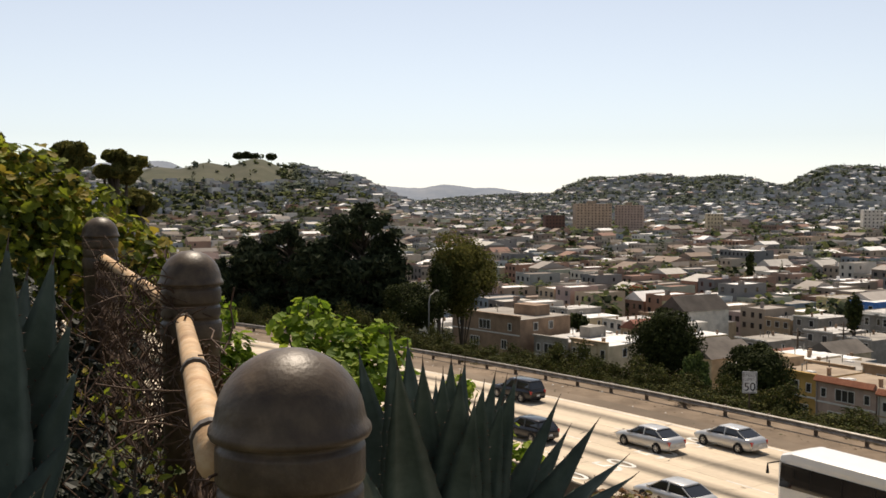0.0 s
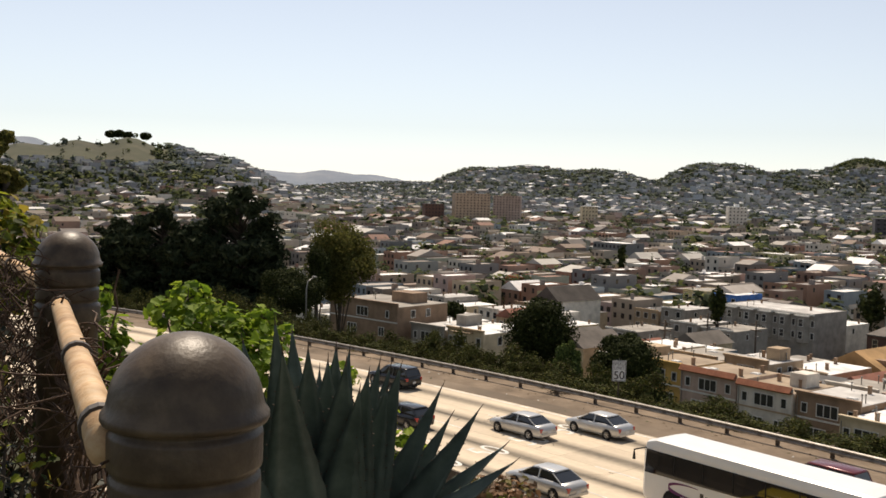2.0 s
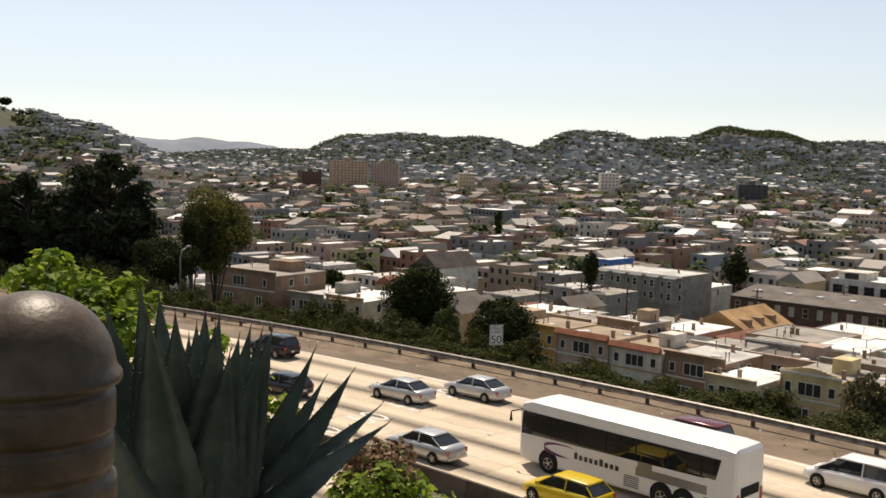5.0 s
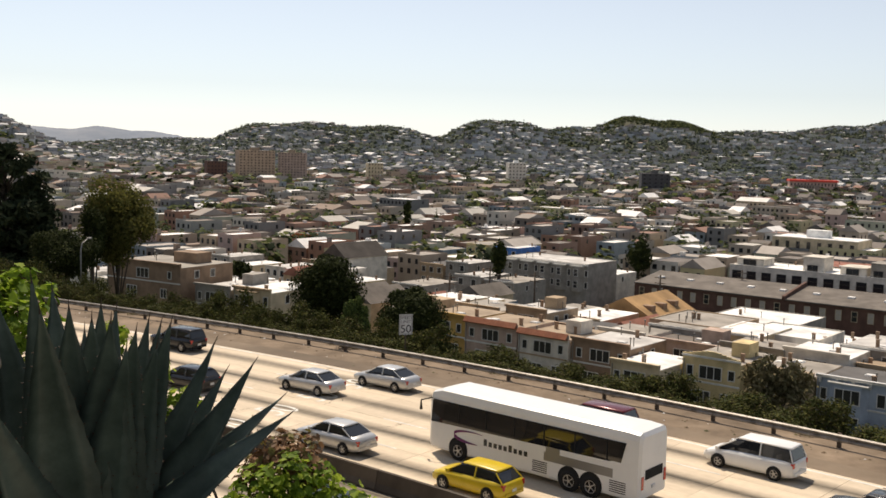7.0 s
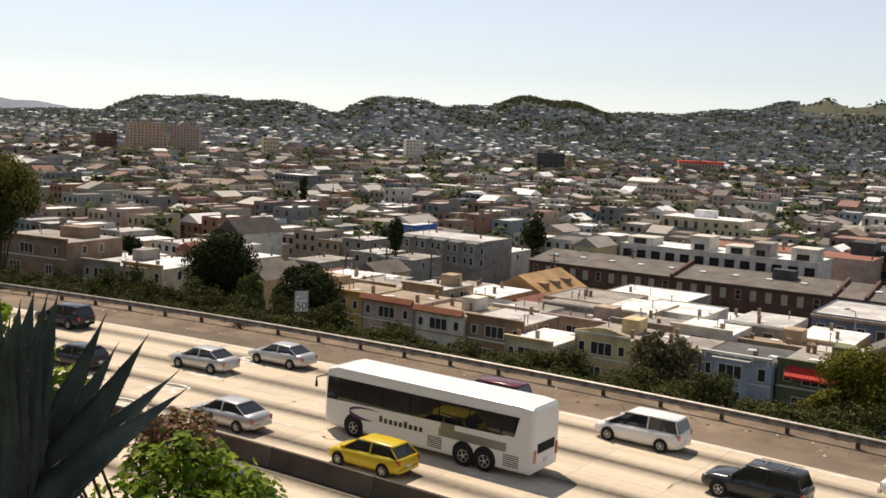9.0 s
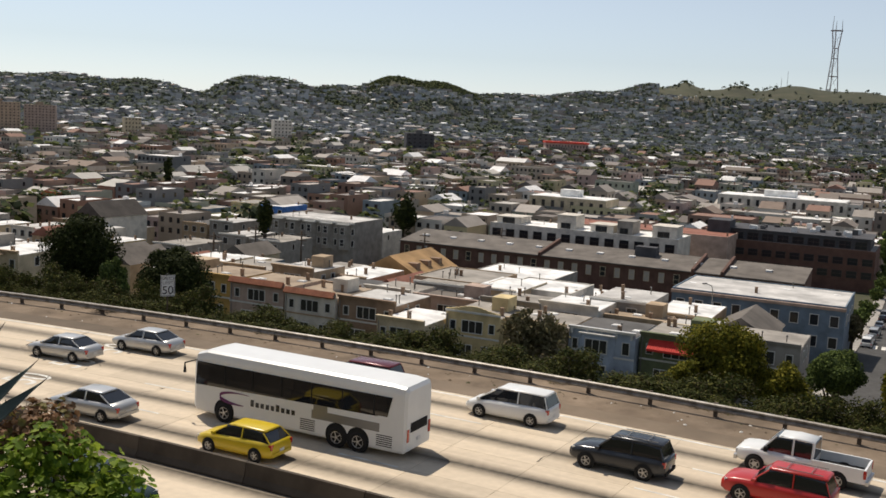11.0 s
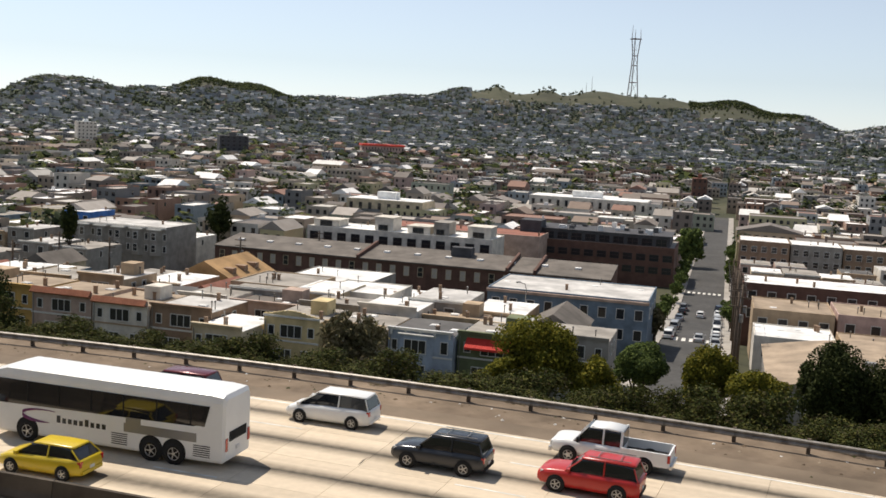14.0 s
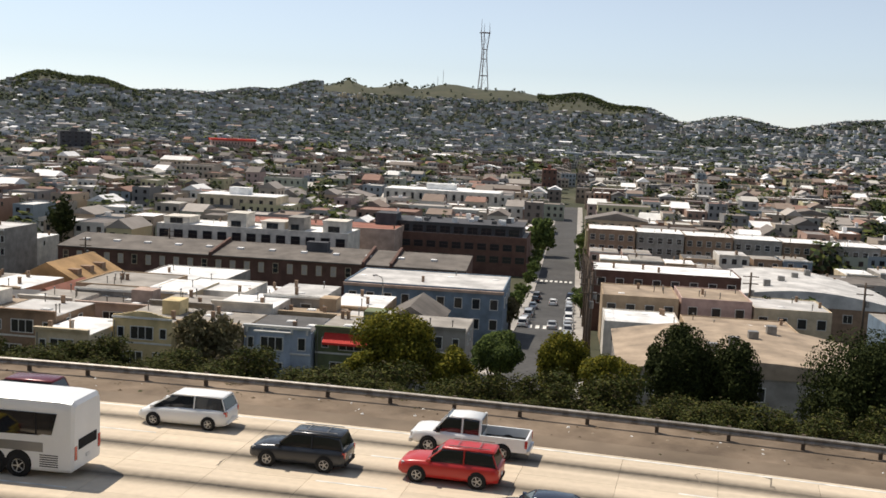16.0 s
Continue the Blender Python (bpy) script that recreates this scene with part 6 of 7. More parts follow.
D_A = 4.6
a0 = radians(-0.6)
agave(None, (D_A * math.sin(a0), D_A * math.cos(a0), 16 + D_A * math.tan(radians(-23.6))),
      [(-4.75, -8.75, 4.75, 1.0), (-3.0, -7.75, 4.5, 0.95), (-2.0, -8.22, 4.9, 1.0), (-1.15, -9.25, 4.35, 1.1), (0.47, -9.15, 4.7, 1.1), (1.25, -9.3, 4.95, 0.9), (1.8, -11.5, 4.3, 1.0), (2.95, -9.98, 4.75, 0.9), (3.58, -10.2, 4.9, 0.8),
       (4.13, -10.2, 4.55, 1.0), (6.5, -11.3, 4.65, 0.72), (8.65, -12.48, 4.5, 0.85), (7.1, -12.85, 4.85, 0.75), (10.25, -14.33, 4.7, 0.7), (10.75, -15.25, 4.45, 0.8), (6.7, -15.8, 4.75, 0.7), (-3.2, -11.0, 5.2, 1.0), (0.2, -11.2, 5.3, 1.0),
       (-6.0, -10.5, 5.0, 1.0), (-5.2, -14.0, 4.1, 1.0), (-2.6, -9.4, 4.2, 1.15), (1.0, -10.0, 4.3, 1.15), (2.3, -10.6, 4.4, 1.1), (-0.4, -10.4, 5.1, 1.0), (3.4, -11.4, 4.5, 1.0), (0.0, -9.9, 4.5, 1.2)], 0.21, "large grey-green agave with toothed upright leaves")
a1 = radians(-26.5)
agave(None, (3.3 * math.sin(a1), 3.3 * math.cos(a1), 14.75),
      [(-23.2, -2.4, 3.2, 1.0), (-21.0, -3.2, 3.35, 1.0), (-20.2, -6.5, 3.25, 0.9), (-19.9, -9.0, 3.1, 0.9), (-20.2, -12.3, 3.0, 0.9), (-24.6, -1.0, 3.4, 1.0), (-27.0, 0.0, 3.3, 1.0), (-22.3, -4.0, 3.6, 1.0), (-21.6, -14.8, 2.9, 0.8),
       (-30.0, -2.0, 3.2, 1.0), (-32.0, -6.0, 3.1, 1.0), (-23.5, -15.5, 2.7, 0.9)], 0.24, "dark shaded agave with broad curving leaves")


# ---- leafy bushes by the fence ----
M_IVY = material("sunlit_leaf", [(0.16, 0.25, 0.02), (0.24, 0.34, 0.03), (0.32, 0.4, 0.05), (0.1, 0.17, 0.016)], 0.7, by="island", translucent=0.5)
M_IVYDARK = material("vine_leaf", [(0.1, 0.13, 0.016), (0.2, 0.24, 0.022), (0.3, 0.33, 0.035), (0.05, 0.07, 0.01), (0.32, 0.25, 0.035)], 0.7, by="island", translucent=0.5)
M_DRYLEAF = material("withered_leaf", [(0.2, 0.1, 0.045), (0.28, 0.16, 0.08), (0.14, 0.08, 0.04), (0.2, 0.17, 0.05)], 0.7, by="island", translucent=0.25)


def lobed_leaves(g, lumps, count, size, shell_in=0.55):
    """Folded five-pointed leaves over lumps."""
    vol = np.array([l[3] * l[4] * l[5] for l in lumps]) ** 0.67
    share = np.maximum(6, (count * vol / vol.sum()).astype(int))
    outline = np.array([(-0.5, 0.0, 0.0), (-0.28, 0.42, 0.06), (0.02, 0.34, 0.05), (0.2, 0.46, 0.03), (0.3, 0.2, 0.04), (0.62, 0.0, -0.1), (0.3, -0.2, 0.04), (0.2, -0.46, 0.03), (0.02, -0.34, 0.05), (-0.28, -0.42, 0.06)])
    faces = np.array([(0, 5, 4, 1), (0, 9, 6, 5)])
    for l, n in zip(lumps, share):
        d = unit(n)
        c = np.array(l[:3]) + d * LRNG.uniform(shell_in, 1.05, (n, 1)) * np.array(l[3:6])
        nor = d * 0.8 + unit(n) * 0.7 + np.array([0, 0, 0.5])
        nor /= np.linalg.norm(nor, axis=1)[:, None]
        a = np.cross(nor, unit(n))
        a /= np.linalg.norm(a, axis=1)[:, None]
        b = np.cross(nor, a)
        s = size * LRNG.uniform(0.55, 1.35, (n, 1))
        vs = np.stack([c + s * (a * o[0] + b * o[1] + nor * o[2]) for o in outline], 1).reshape(-1, 3).tolist()
        base = len(g.v)
        g.v.extend(map(tuple, vs))
        for i in range(n):
            q = base + 10 * i
            g.f.append((q, q + 5, q + 4, q + 3, q + 2, q + 1))
            g.f.append((q, q + 9, q + 8, q + 7, q + 6, q + 5))


def bush(spots, mat, count, size, label, root_at, name="bush"):
    """spots: bearing, rise, distance and radius of each leaf lump."""
    bx, by, bz = root_at
    root = thing(name, pose(bx, by, bz), label, "bush")
    lumps = []
    stems = Geo()
    for az, el, d, r in spots:
        a = radians(az)
        p = (d * math.sin(a) - bx, d * math.cos(a) - by, 16 + d * math.tan(radians(el)) - bz)
        lumps.append((*p, r, r, r * 0.85))
        stems.tube([(p[0] * 0.1, p[1] * 0.1, -0.4), (p[0] * 0.6, p[1] * 0.6, p[2] * 0.5), p], [0.016, 0.011, 0.005], 5)
        for q in range(3):
            e = unit(1)[0] * r * 0.9
            stems.tube([p, (p[0] + e[0], p[1] + e[1], p[2] + e[2])], [0.005, 0.002], 4)
    part("branchwork", stems, M_BARK, root)
    g = Geo()
    lobed_leaves(g, lumps, count, size)
    part("foliage", g, mat, root)
    return root


def eye_point(az, el, d):
    a = radians(az)
    return d * math.sin(a), d * math.cos(a), 16 + d * math.tan(radians(el))


bush([(-8.8, -7.3, 6.5, 0.12), (-7.6, -6.5, 6.4, 0.14), (-6.6, -7.6, 6.3, 0.16), (-5.3, -8.0, 6.2, 0.16), (-4.2, -8.8, 6.1, 0.16), (-3.5, -7.6, 6.2, 0.1), (-7.6, -9.2, 6.2, 0.22), (-5.5, -10.4, 6.0, 0.26), (-3.8, -10.8, 5.9, 0.26), (-8.8, -10.5, 6.0, 0.22)],
     M_IVY, 1500, 0.062, "bright green leafy bush in full sun", eye_point(-6.0, -15, 6.2))
bush([(-12.5, -6.4, 6.6, 0.12), (-11.8, -8.3, 6.5, 0.15), (-11.9, -9.6, 6.4, 0.15), (-12.3, -11.5, 6.3, 0.2)], M_IVY, 500, 0.062, "small bright green shoots behind the fence post", eye_point(-12.0, -16, 6.4))
bush([(-23.8, 1.4, 8.5, 0.28), (-22.2, 1.2, 8.6, 0.3), (-20.6, 0.4, 8.6, 0.25), (-24.4, -0.8, 8.3, 0.4), (-22.5, -1.0, 8.4, 0.4), (-20.4, -1.2, 8.6, 0.35), (-18.6, -0.6, 9.0, 0.25), (-17.4, -1.8, 9.0, 0.2), (-16.6, -3.0, 8.8, 0.25), (-16.2, -4.2, 8.7, 0.2),
      (-19.5, -3.0, 8.7, 0.4), (-21.5, -3.6, 8.4, 0.45), (-17.5, -4.2, 8.7, 0.35), (-23.5, -3.2, 8.2, 0.45), (-26.0, 0.5, 8.4, 0.45), (-18.5, -5.5, 8.6, 0.4), (-15.9, -5.8, 8.5, 0.25)],
     M_IVYDARK, 4200, 0.085, "tall sunlit creeper bush behind the fence", eye_point(-21.0, -9, 8.5))
bush([(-18.6, -10.5, 5.0, 0.2), (-17.0, -14.0, 4.2, 0.16), (-16.2, -16.0, 3.7, 0.14)], M_IVYDARK, 130, 0.04, "few vine leaves behind the rusted mesh", eye_point(-17.5, -19, 4.0), "vine")
bush([(9.0, -19.2, 7.0, 0.22), (10.6, -18.6, 7.0, 0.22), (12.2, -19.0, 7.1, 0.2), (13.6, -19.9, 7.0, 0.2), (14.8, -20.8, 6.9, 0.2), (7.6, -21.0, 6.8, 0.25), (10.5, -21.5, 6.8, 0.3), (13.0, -22.0, 6.8, 0.3), (15.8, -22.2, 6.8, 0.18), (3.0, -12.8, 6.6, 0.14), (4.6, -14.5, 6.6, 0.14), (1.0, -10.8, 6.6, 0.12), (2.4, -15.5, 6.5, 0.2), (-2.6, -8.6, 6.4, 0.1)],
     M_IVY, 2300, 0.06, "yellow-green bush spilling down the bank", eye_point(10.0, -25, 7.0))
bush([(9.6, -17.2, 7.3, 0.2), (11.0, -17.0, 7.4, 0.18), (11.6, -18.3, 7.2, 0.18), (9.0, -18.3, 7.2, 0.2), (10.3, -18.0, 7.2, 0.2)], M_DRYLEAF, 900, 0.05, "withered brown flower heads on a bush", eye_point(10.3, -23, 7.3))

# undergrowth whose near-black leaf colours carry the shade behind the fence
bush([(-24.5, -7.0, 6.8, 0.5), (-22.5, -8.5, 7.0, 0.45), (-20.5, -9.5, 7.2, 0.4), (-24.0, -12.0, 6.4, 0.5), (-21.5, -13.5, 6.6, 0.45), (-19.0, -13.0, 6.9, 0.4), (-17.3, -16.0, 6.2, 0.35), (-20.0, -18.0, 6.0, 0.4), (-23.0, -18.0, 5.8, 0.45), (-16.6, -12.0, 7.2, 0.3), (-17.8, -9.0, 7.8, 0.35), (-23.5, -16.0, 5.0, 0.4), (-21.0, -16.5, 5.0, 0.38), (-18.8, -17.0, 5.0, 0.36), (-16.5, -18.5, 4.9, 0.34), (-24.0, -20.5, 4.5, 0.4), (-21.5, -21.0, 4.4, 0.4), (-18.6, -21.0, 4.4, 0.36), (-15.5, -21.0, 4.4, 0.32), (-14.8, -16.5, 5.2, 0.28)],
     material("shaded_leaf", [(0.01, 0.014, 0.006), (0.016, 0.02, 0.008), (0.024, 0.028, 0.01)], 0.6, by="island", translucent=0.1), 8200, 0.06, "dense undergrowth behind the fence, shade painted into its leaves", eye_point(-21.0, -17, 6.6), "undergrowth")

# gum-like trees rising at the fence's far end
for az, d, top, half in ((-20.0, 34.0, 3.2, 1.1), (-17.6, 36.0, 2.55, 1.3), (-23.6, 33.0, 3.4, 0.8), (-21.6, 35.0, 2.6, 0.9), (-17.0, 37.0, 0.6, 1.2), (-25.5, 34.0, 3.0, 1.5)):
    dome_tree(az, d, top, half, "tall thin tree with tufted olive crown", leaf="euc", count=2600, size=0.13, n=20, base_el=top - 2.0, lump=0.36, name="gum_tree", core=0.0)

# ---- vehicles standing on the freeway ----
def car_paint(name, c, rough=0.3, metal=0.3):
    return material(name, [shade(c, 0.92), c], rough, 0.8, metal=metal, spec=0.6)


PAINT = {"silver": car_paint("silver_paint", (0.5, 0.5, 0.49), 0.3, 0.5), "white": car_paint("white_paint", (0.75, 0.75, 0.73), 0.3, 0.0), "black": car_paint("black_paint", (0.015, 0.016, 0.019), 0.2, 0.1),
         "navy": car_paint("navy_paint", (0.016, 0.022, 0.04), 0.2, 0.1), "maroon": car_paint("maroon_paint", (0.12, 0.012, 0.018), 0.25, 0.2), "grey": car_paint("grey_paint", (0.22, 0.22, 0.22), 0.3, 0.4),
         "red": car_paint("red_paint", (0.45, 0.02, 0.015), 0.3, 0.0), "charcoal": car_paint("charcoal_paint", (0.035, 0.038, 0.044), 0.25, 0.3), "yellow": car_paint("yellow_paint", (0.62, 0.45, 0.015), 0.3, 0.0), "green": car_paint("dark_green_paint", (0.012, 0.025, 0.02), 0.25, 0.1)}
M_CARGLASS = material("car_glass", [(0.008, 0.009, 0.01), (0.014, 0.015, 0.017)], 0.06, 1.0, spec=0.8)
M_TYRE = material("tyre_rubber", [(0.012, 0.012, 0.012), (0.022, 0.021, 0.02)], 0.85, 12.0)
M_RIM = material("alloy_rim", [(0.42, 0.42, 0.42), (0.55, 0.55, 0.55)], 0.35, 4.0, metal=0.8)
M_HEADLIGHT = material("headlight_lens", [(0.55, 0.55, 0.52), (0.65, 0.65, 0.62)], 0.15, 4.0, spec=0.7)
M_TAILLIGHT = material("tail_lens", [(0.35, 0.015, 0.012), (0.45, 0.03, 0.02)], 0.2, 4.0, spec=0.7)
M_UNDER = material("underbody", [(0.01, 0.01, 0.01), (0.02, 0.02, 0.02)], 0.9, 3.0)
M_PLATE = material("number_plate", [(0.6, 0.6, 0.58), (0.7, 0.7, 0.68)], 0.5, 4.0)


def loft(stations, section, n_close=True):
    """Joins sections along x. stations: (x, half width, bottom, top); section: (fraction of half width, fraction of height)."""
    g = Geo()
    k = 2 * len(section)
    for x, w, zb, zt in stations:
        right = [(x, w * a, zb + (zt - zb) * b) for a, b in section]
        g.v += right + [(p[0], -p[1], p[2]) for p in reversed(right)]
    for i in range(len(stations) - 1):
        g.f += [(i * k + j, i * k + (j + 1) % k, (i + 1) * k + (j + 1) % k, (i + 1) * k + j) for j in range(k)]
    g.f.append(tuple(reversed(range(k))))
    g.f.append(tuple(range((len(stations) - 1) * k, len(stations) * k)))
    g.f = [tuple(reversed(q)) for q in g.f]
    return g


WHEELS = {}


def wheel(root, x, y, r, wide=0.2):
    key = (r, wide)
    if key not in WHEELS:
        tyre = Geo().lathe([(r * 0.62, -wide / 2), (r * 0.93, -wide / 2), (r, -wide * 0.35), (r, wide * 0.35), (r * 0.93, wide / 2), (r * 0.62, wide / 2)], 22, caps=False)
        rim = Geo().lathe([(r * 0.63, -wide * 0.42), (r * 0.63, wide * 0.42), (r * 0.56, wide * 0.44), (r * 0.5, wide * 0.3), (r * 0.16, wide * 0.34), (r * 0.13, wide * 0.46), (0.01, wide * 0.47)], 18)
        for k in range(5):
            a = 2 * math.pi * k / 5
            rim.tube([(0.1 * r * math.cos(a), 0.1 * r * math.sin(a), wide * 0.4), (0.55 * r * math.cos(a), 0.55 * r * math.sin(a), wide * 0.42)], 0.03, 4)
        WHEELS[key] = (tyre.mesh("tyre", M_TYRE, True), rim.mesh("rim", M_RIM))
    t, rm = WHEELS[key]
    side = -90 if y > 0 else 90
    w = part("wheel", t, None, root, m=pose(x, y, r, side, 0, 0))
    part("rim", rm, None, w)


SHAPES = {
    "sedan": dict(L=4.7, body=[(-2.35, 0.62, 0.42, 0.72), (-2.28, 0.8, 0.3, 0.9), (-2.0, 0.88, 0.24, 0.98), (-1.2, 0.91, 0.2, 0.99), (0.0, 0.92, 0.2, 0.95), (0.9, 0.91, 0.2, 0.94), (1.6, 0.89, 0.22, 0.86), (2.1, 0.83, 0.26, 0.74), (2.3, 0.72, 0.34, 0.64), (2.35, 0.55, 0.4, 0.56)],
                  cabin=[(-1.85, 0.8, 0.94, 0.97), (-1.1, 0.76, 0.93, 1.36), (-0.7, 0.74, 0.93, 1.42), (0.1, 0.74, 0.92, 1.43), (0.45, 0.75, 0.92, 1.36), (1.15, 0.8, 0.91, 0.95)], roof=(-1.05, 0.35, 0.6, 1.415, 1.45), r=0.32, wb=(-1.38, 1.4)),
    "suv": dict(L=4.7, body=[(-2.33, 0.72, 0.45, 0.9), (-2.28, 0.86, 0.34, 1.05), (-2.0, 0.91, 0.28, 1.08), (-1.0, 0.93, 0.26, 1.07), (0.3, 0.93, 0.26, 1.05), (1.0, 0.93, 0.26, 1.05), (1.7, 0.91, 0.28, 1.0), (2.15, 0.86, 0.32, 0.92), (2.33, 0.74, 0.4, 0.78)],
                cabin=[(-2.22, 0.82, 1.03, 1.1), (-2.0, 0.8, 1.03, 1.6), (-1.5, 0.78, 1.03, 1.68), (0.0, 0.78, 1.02, 1.7), (0.35, 0.79, 1.02, 1.62), (1.05, 0.83, 1.01, 1.06)], roof=(-1.95, 0.25, 0.66, 1.69, 1.74), r=0.37, wb=(-1.36, 1.42)),
    "van": dict(L=4.95, body=[(-2.45, 0.72, 0.42, 0.95), (-2.4, 0.9, 0.3, 1.08), (-2.0, 0.95, 0.22, 1.1), (-0.5, 0.97, 0.2, 1.06), (1.0, 0.96, 0.2, 1.03), (1.8, 0.92, 0.22, 0.92), (2.25, 0.84, 0.28, 0.76), (2.45, 0.68, 0.36, 0.62)],
                cabin=[(-2.38, 0.86, 1.04, 1.12), (-2.15, 0.82, 1.04, 1.66), (-1.5, 0.8, 1.04, 1.72), (0.2, 0.8, 1.02, 1.72), (0.7, 0.81, 1.0, 1.58), (1.75, 0.86, 0.94, 0.98)], roof=(-2.1, 0.45, 0.68, 1.71, 1.76), r=0.34, wb=(-1.5, 1.5)),
    "hatch": dict(L=4.4, body=[(-2.18, 0.68, 0.42, 0.85), (-2.12, 0.84, 0.3, 0.98), (-1.6, 0.89, 0.22, 1.0), (0.0, 0.9, 0.2, 0.95), (0.9, 0.9, 0.2, 0.93), (1.6, 0.87, 0.22, 0.85), (2.05, 0.79, 0.28, 0.7), (2.2, 0.62, 0.36, 0.6)],
                  cabin=[(-2.05, 0.78, 0.95, 1.02), (-1.6, 0.76, 0.95, 1.38), (-0.9, 0.74, 0.94, 1.46), (0.1, 0.74, 0.93, 1.46), (0.45, 0.75, 0.92, 1.38), (1.2, 0.8, 0.91, 0.95)], roof=(-1.55, 0.3, 0.61, 1.45, 1.49), r=0.32, wb=(-1.3, 1.33)),
}
SECTION = [(0.86, 0.0), (0.97, 0.18), (1.0, 0.45), (0.985, 0.72), (0.93, 0.93), (0.8, 1.0)]
CABSEC = [(1.0, 0.0), (0.97, 0.3), (0.86, 0.85), (0.78, 1.0)]


def make_car(kind, colour, m, label, rack=False):
    s = SHAPES[kind]
    root = thing("car", m, label, "car", "cars on the freeway")
    paint = PAINT[colour]
    part("body", loft(s["body"], SECTION), paint, root, smooth=True)
    part("cabin_glass", loft(s["cabin"], CABSEC), M_CARGLASS, root, "dark tinted windows")
    x0, x1, w, z0, z1 = s["roof"]
    part("roof_panel", loft([(x0 - 0.12, w * 0.9, z0 - 0.06, z0), (x0, w, z0 - 0.05, z1 - 0.02), ((x0 + x1) / 2, w * 1.02, z0 - 0.04, z1), (x1, w, z0 - 0.06, z1 - 0.02), (x1 + 0.12, w * 0.9, z0 - 0.09, z0 - 0.02)], [(1.0, 0.0), (1.0, 0.6), (0.85, 1.0)]), paint, root, smooth=True)
    cab = s["cabin"]
    for sgn in (1, -1):
        for (xa, wa, ba, ta), (xb, wb_, bb, tb) in (((cab[-1]), (cab[-2])), ((cab[0]), (cab[1]))):
            part("pillar", Geo().tube([(xa, sgn * wa * 0.98, ba + 0.01), (xb, sgn * wb_ * 0.86, tb - 0.02)], 0.035, 5), paint, root)
        xm = (x0 + x1) / 2 + 0.15
        part("pillar", Geo().tube([(xm, sgn * cab[2][1] * 1.06, cab[2][2]), (xm, sgn * w * 1.05, z0 - 0.02)], 0.04, 5), paint, root)
        part("door_mirror", Geo().box(cab[-1][0] - 0.25, cab[-1][0] - 0.1, sgn * 0.92 - 0.09, sgn * 0.92 + 0.09, cab[-1][2] + 0.02, cab[-1][2] + 0.16), paint, root)
        f, b = s["body"][-2], s["body"][1]
        part("headlight", Geo().box(f[0] - 0.12, f[0] + 0.03, sgn * f[1] * 0.78 - 0.15, sgn * f[1] * 0.78 + 0.15, f[3] - 0.14, f[3] - 0.02), M_HEADLIGHT, root)
        part("tail_light", Geo().box(b[0] - 0.05, b[0] + 0.1, sgn * b[1] * 0.86 - 0.1, sgn * b[1] * 0.86 + 0.1, b[3] - 0.3, b[3] - 0.06), M_TAILLIGHT, root)
        for x in s["wb"]:
            part("wheel_arch", Geo().lathe([(s["r"] * 1.16, -0.012), (s["r"] * 1.16, 0.012)], 20), M_UNDER, root, m=pose(x, sgn * (s["body"][3][1] * 0.985), s["r"] * 1.02, 90, 0, 0))
            wheel(root, x, sgn * (s["body"][3][1] - 0.07), s["r"])
    b = s["body"][0]
    part("number_plate", Geo().box(b[0] - 0.02, b[0] + 0.01, -0.16, 0.16, b[2] + 0.08, b[2] + 0.22), M_PLATE, root)
    part("bumper", Geo().box(s["body"][0][0] - 0.04, s["body"][0][0] + 0.1, -0.7, 0.7, 0.34, 0.5), M_UNDER if kind == "suv" else paint, root)
    if rack:
        for sgn in (1, -1):
            part("roof_rail", Geo().tube([(x0 + 0.1, sgn * w * 0.85, z1 + 0.05), (x1 - 0.2, sgn * w * 0.85, z1 + 0.05)], 0.022, 5), M_METAL, root)
        for x in (x0 + 0.6, x1 - 0.6):
            part("rack_bar", Geo().tube([(x, -w * 0.85, z1 + 0.06), (x, w * 0.85, z1 + 0.06)], 0.02, 5), M_METAL, root)
    return root


def on_road(r, a, near=False):
    x, y, z = arc(r, a, 0.0)
    return pose(x, y, z, 0, 0, (-a if near else 180 - a))


make_car("sedan", "silver", on_road(280.2, 54.55), "silver saloon car on the concrete lanes")
make_car("sedan", "silver", on_road(284.4, 55.15), "silver saloon car in the outer lane")
make_car("sedan", "silver", on_road(272.1, 56.55), "silver saloon car beside the median barrier")
make_car("hatch", "black", on_road(275.6, 53.2), "black car on the concrete lanes")
make_car("suv", "black", on_road(283.9, 51.1), "black sport utility car in the outer lane")
make_car("van", "maroon", on_road(284.4, 58.35), "dark maroon minivan in the outer lane")
make_car("suv", "grey", on_road(279.6, 57.55), "silver-grey sport utility car with roof rack", True)
make_car("van", "white", on_road(284.3, 60.28), "white estate car in the outer lane")
make_car("suv", "charcoal", on_road(280.1, 61.84), "charcoal sport utility car with roof rails", True)
make_car("sedan", "navy", on_road(276.0, 64.3), "dark navy saloon car on the concrete lanes")
make_car("suv", "green", on_road(263.3, 58.5, True), "dark green pickup-like car on the near carriageway")
make_car("sedan", "red", on_road(262.8, 52.2, True), "red and white car on the near carriageway")


make_car("hatch", "yellow", on_road(271.6, 58.62), "yellow taxi hatchback beside the median barrier")
make_car("suv", "red", on_road(280.3, 63.3), "bright red sport utility car with roof rack", True)


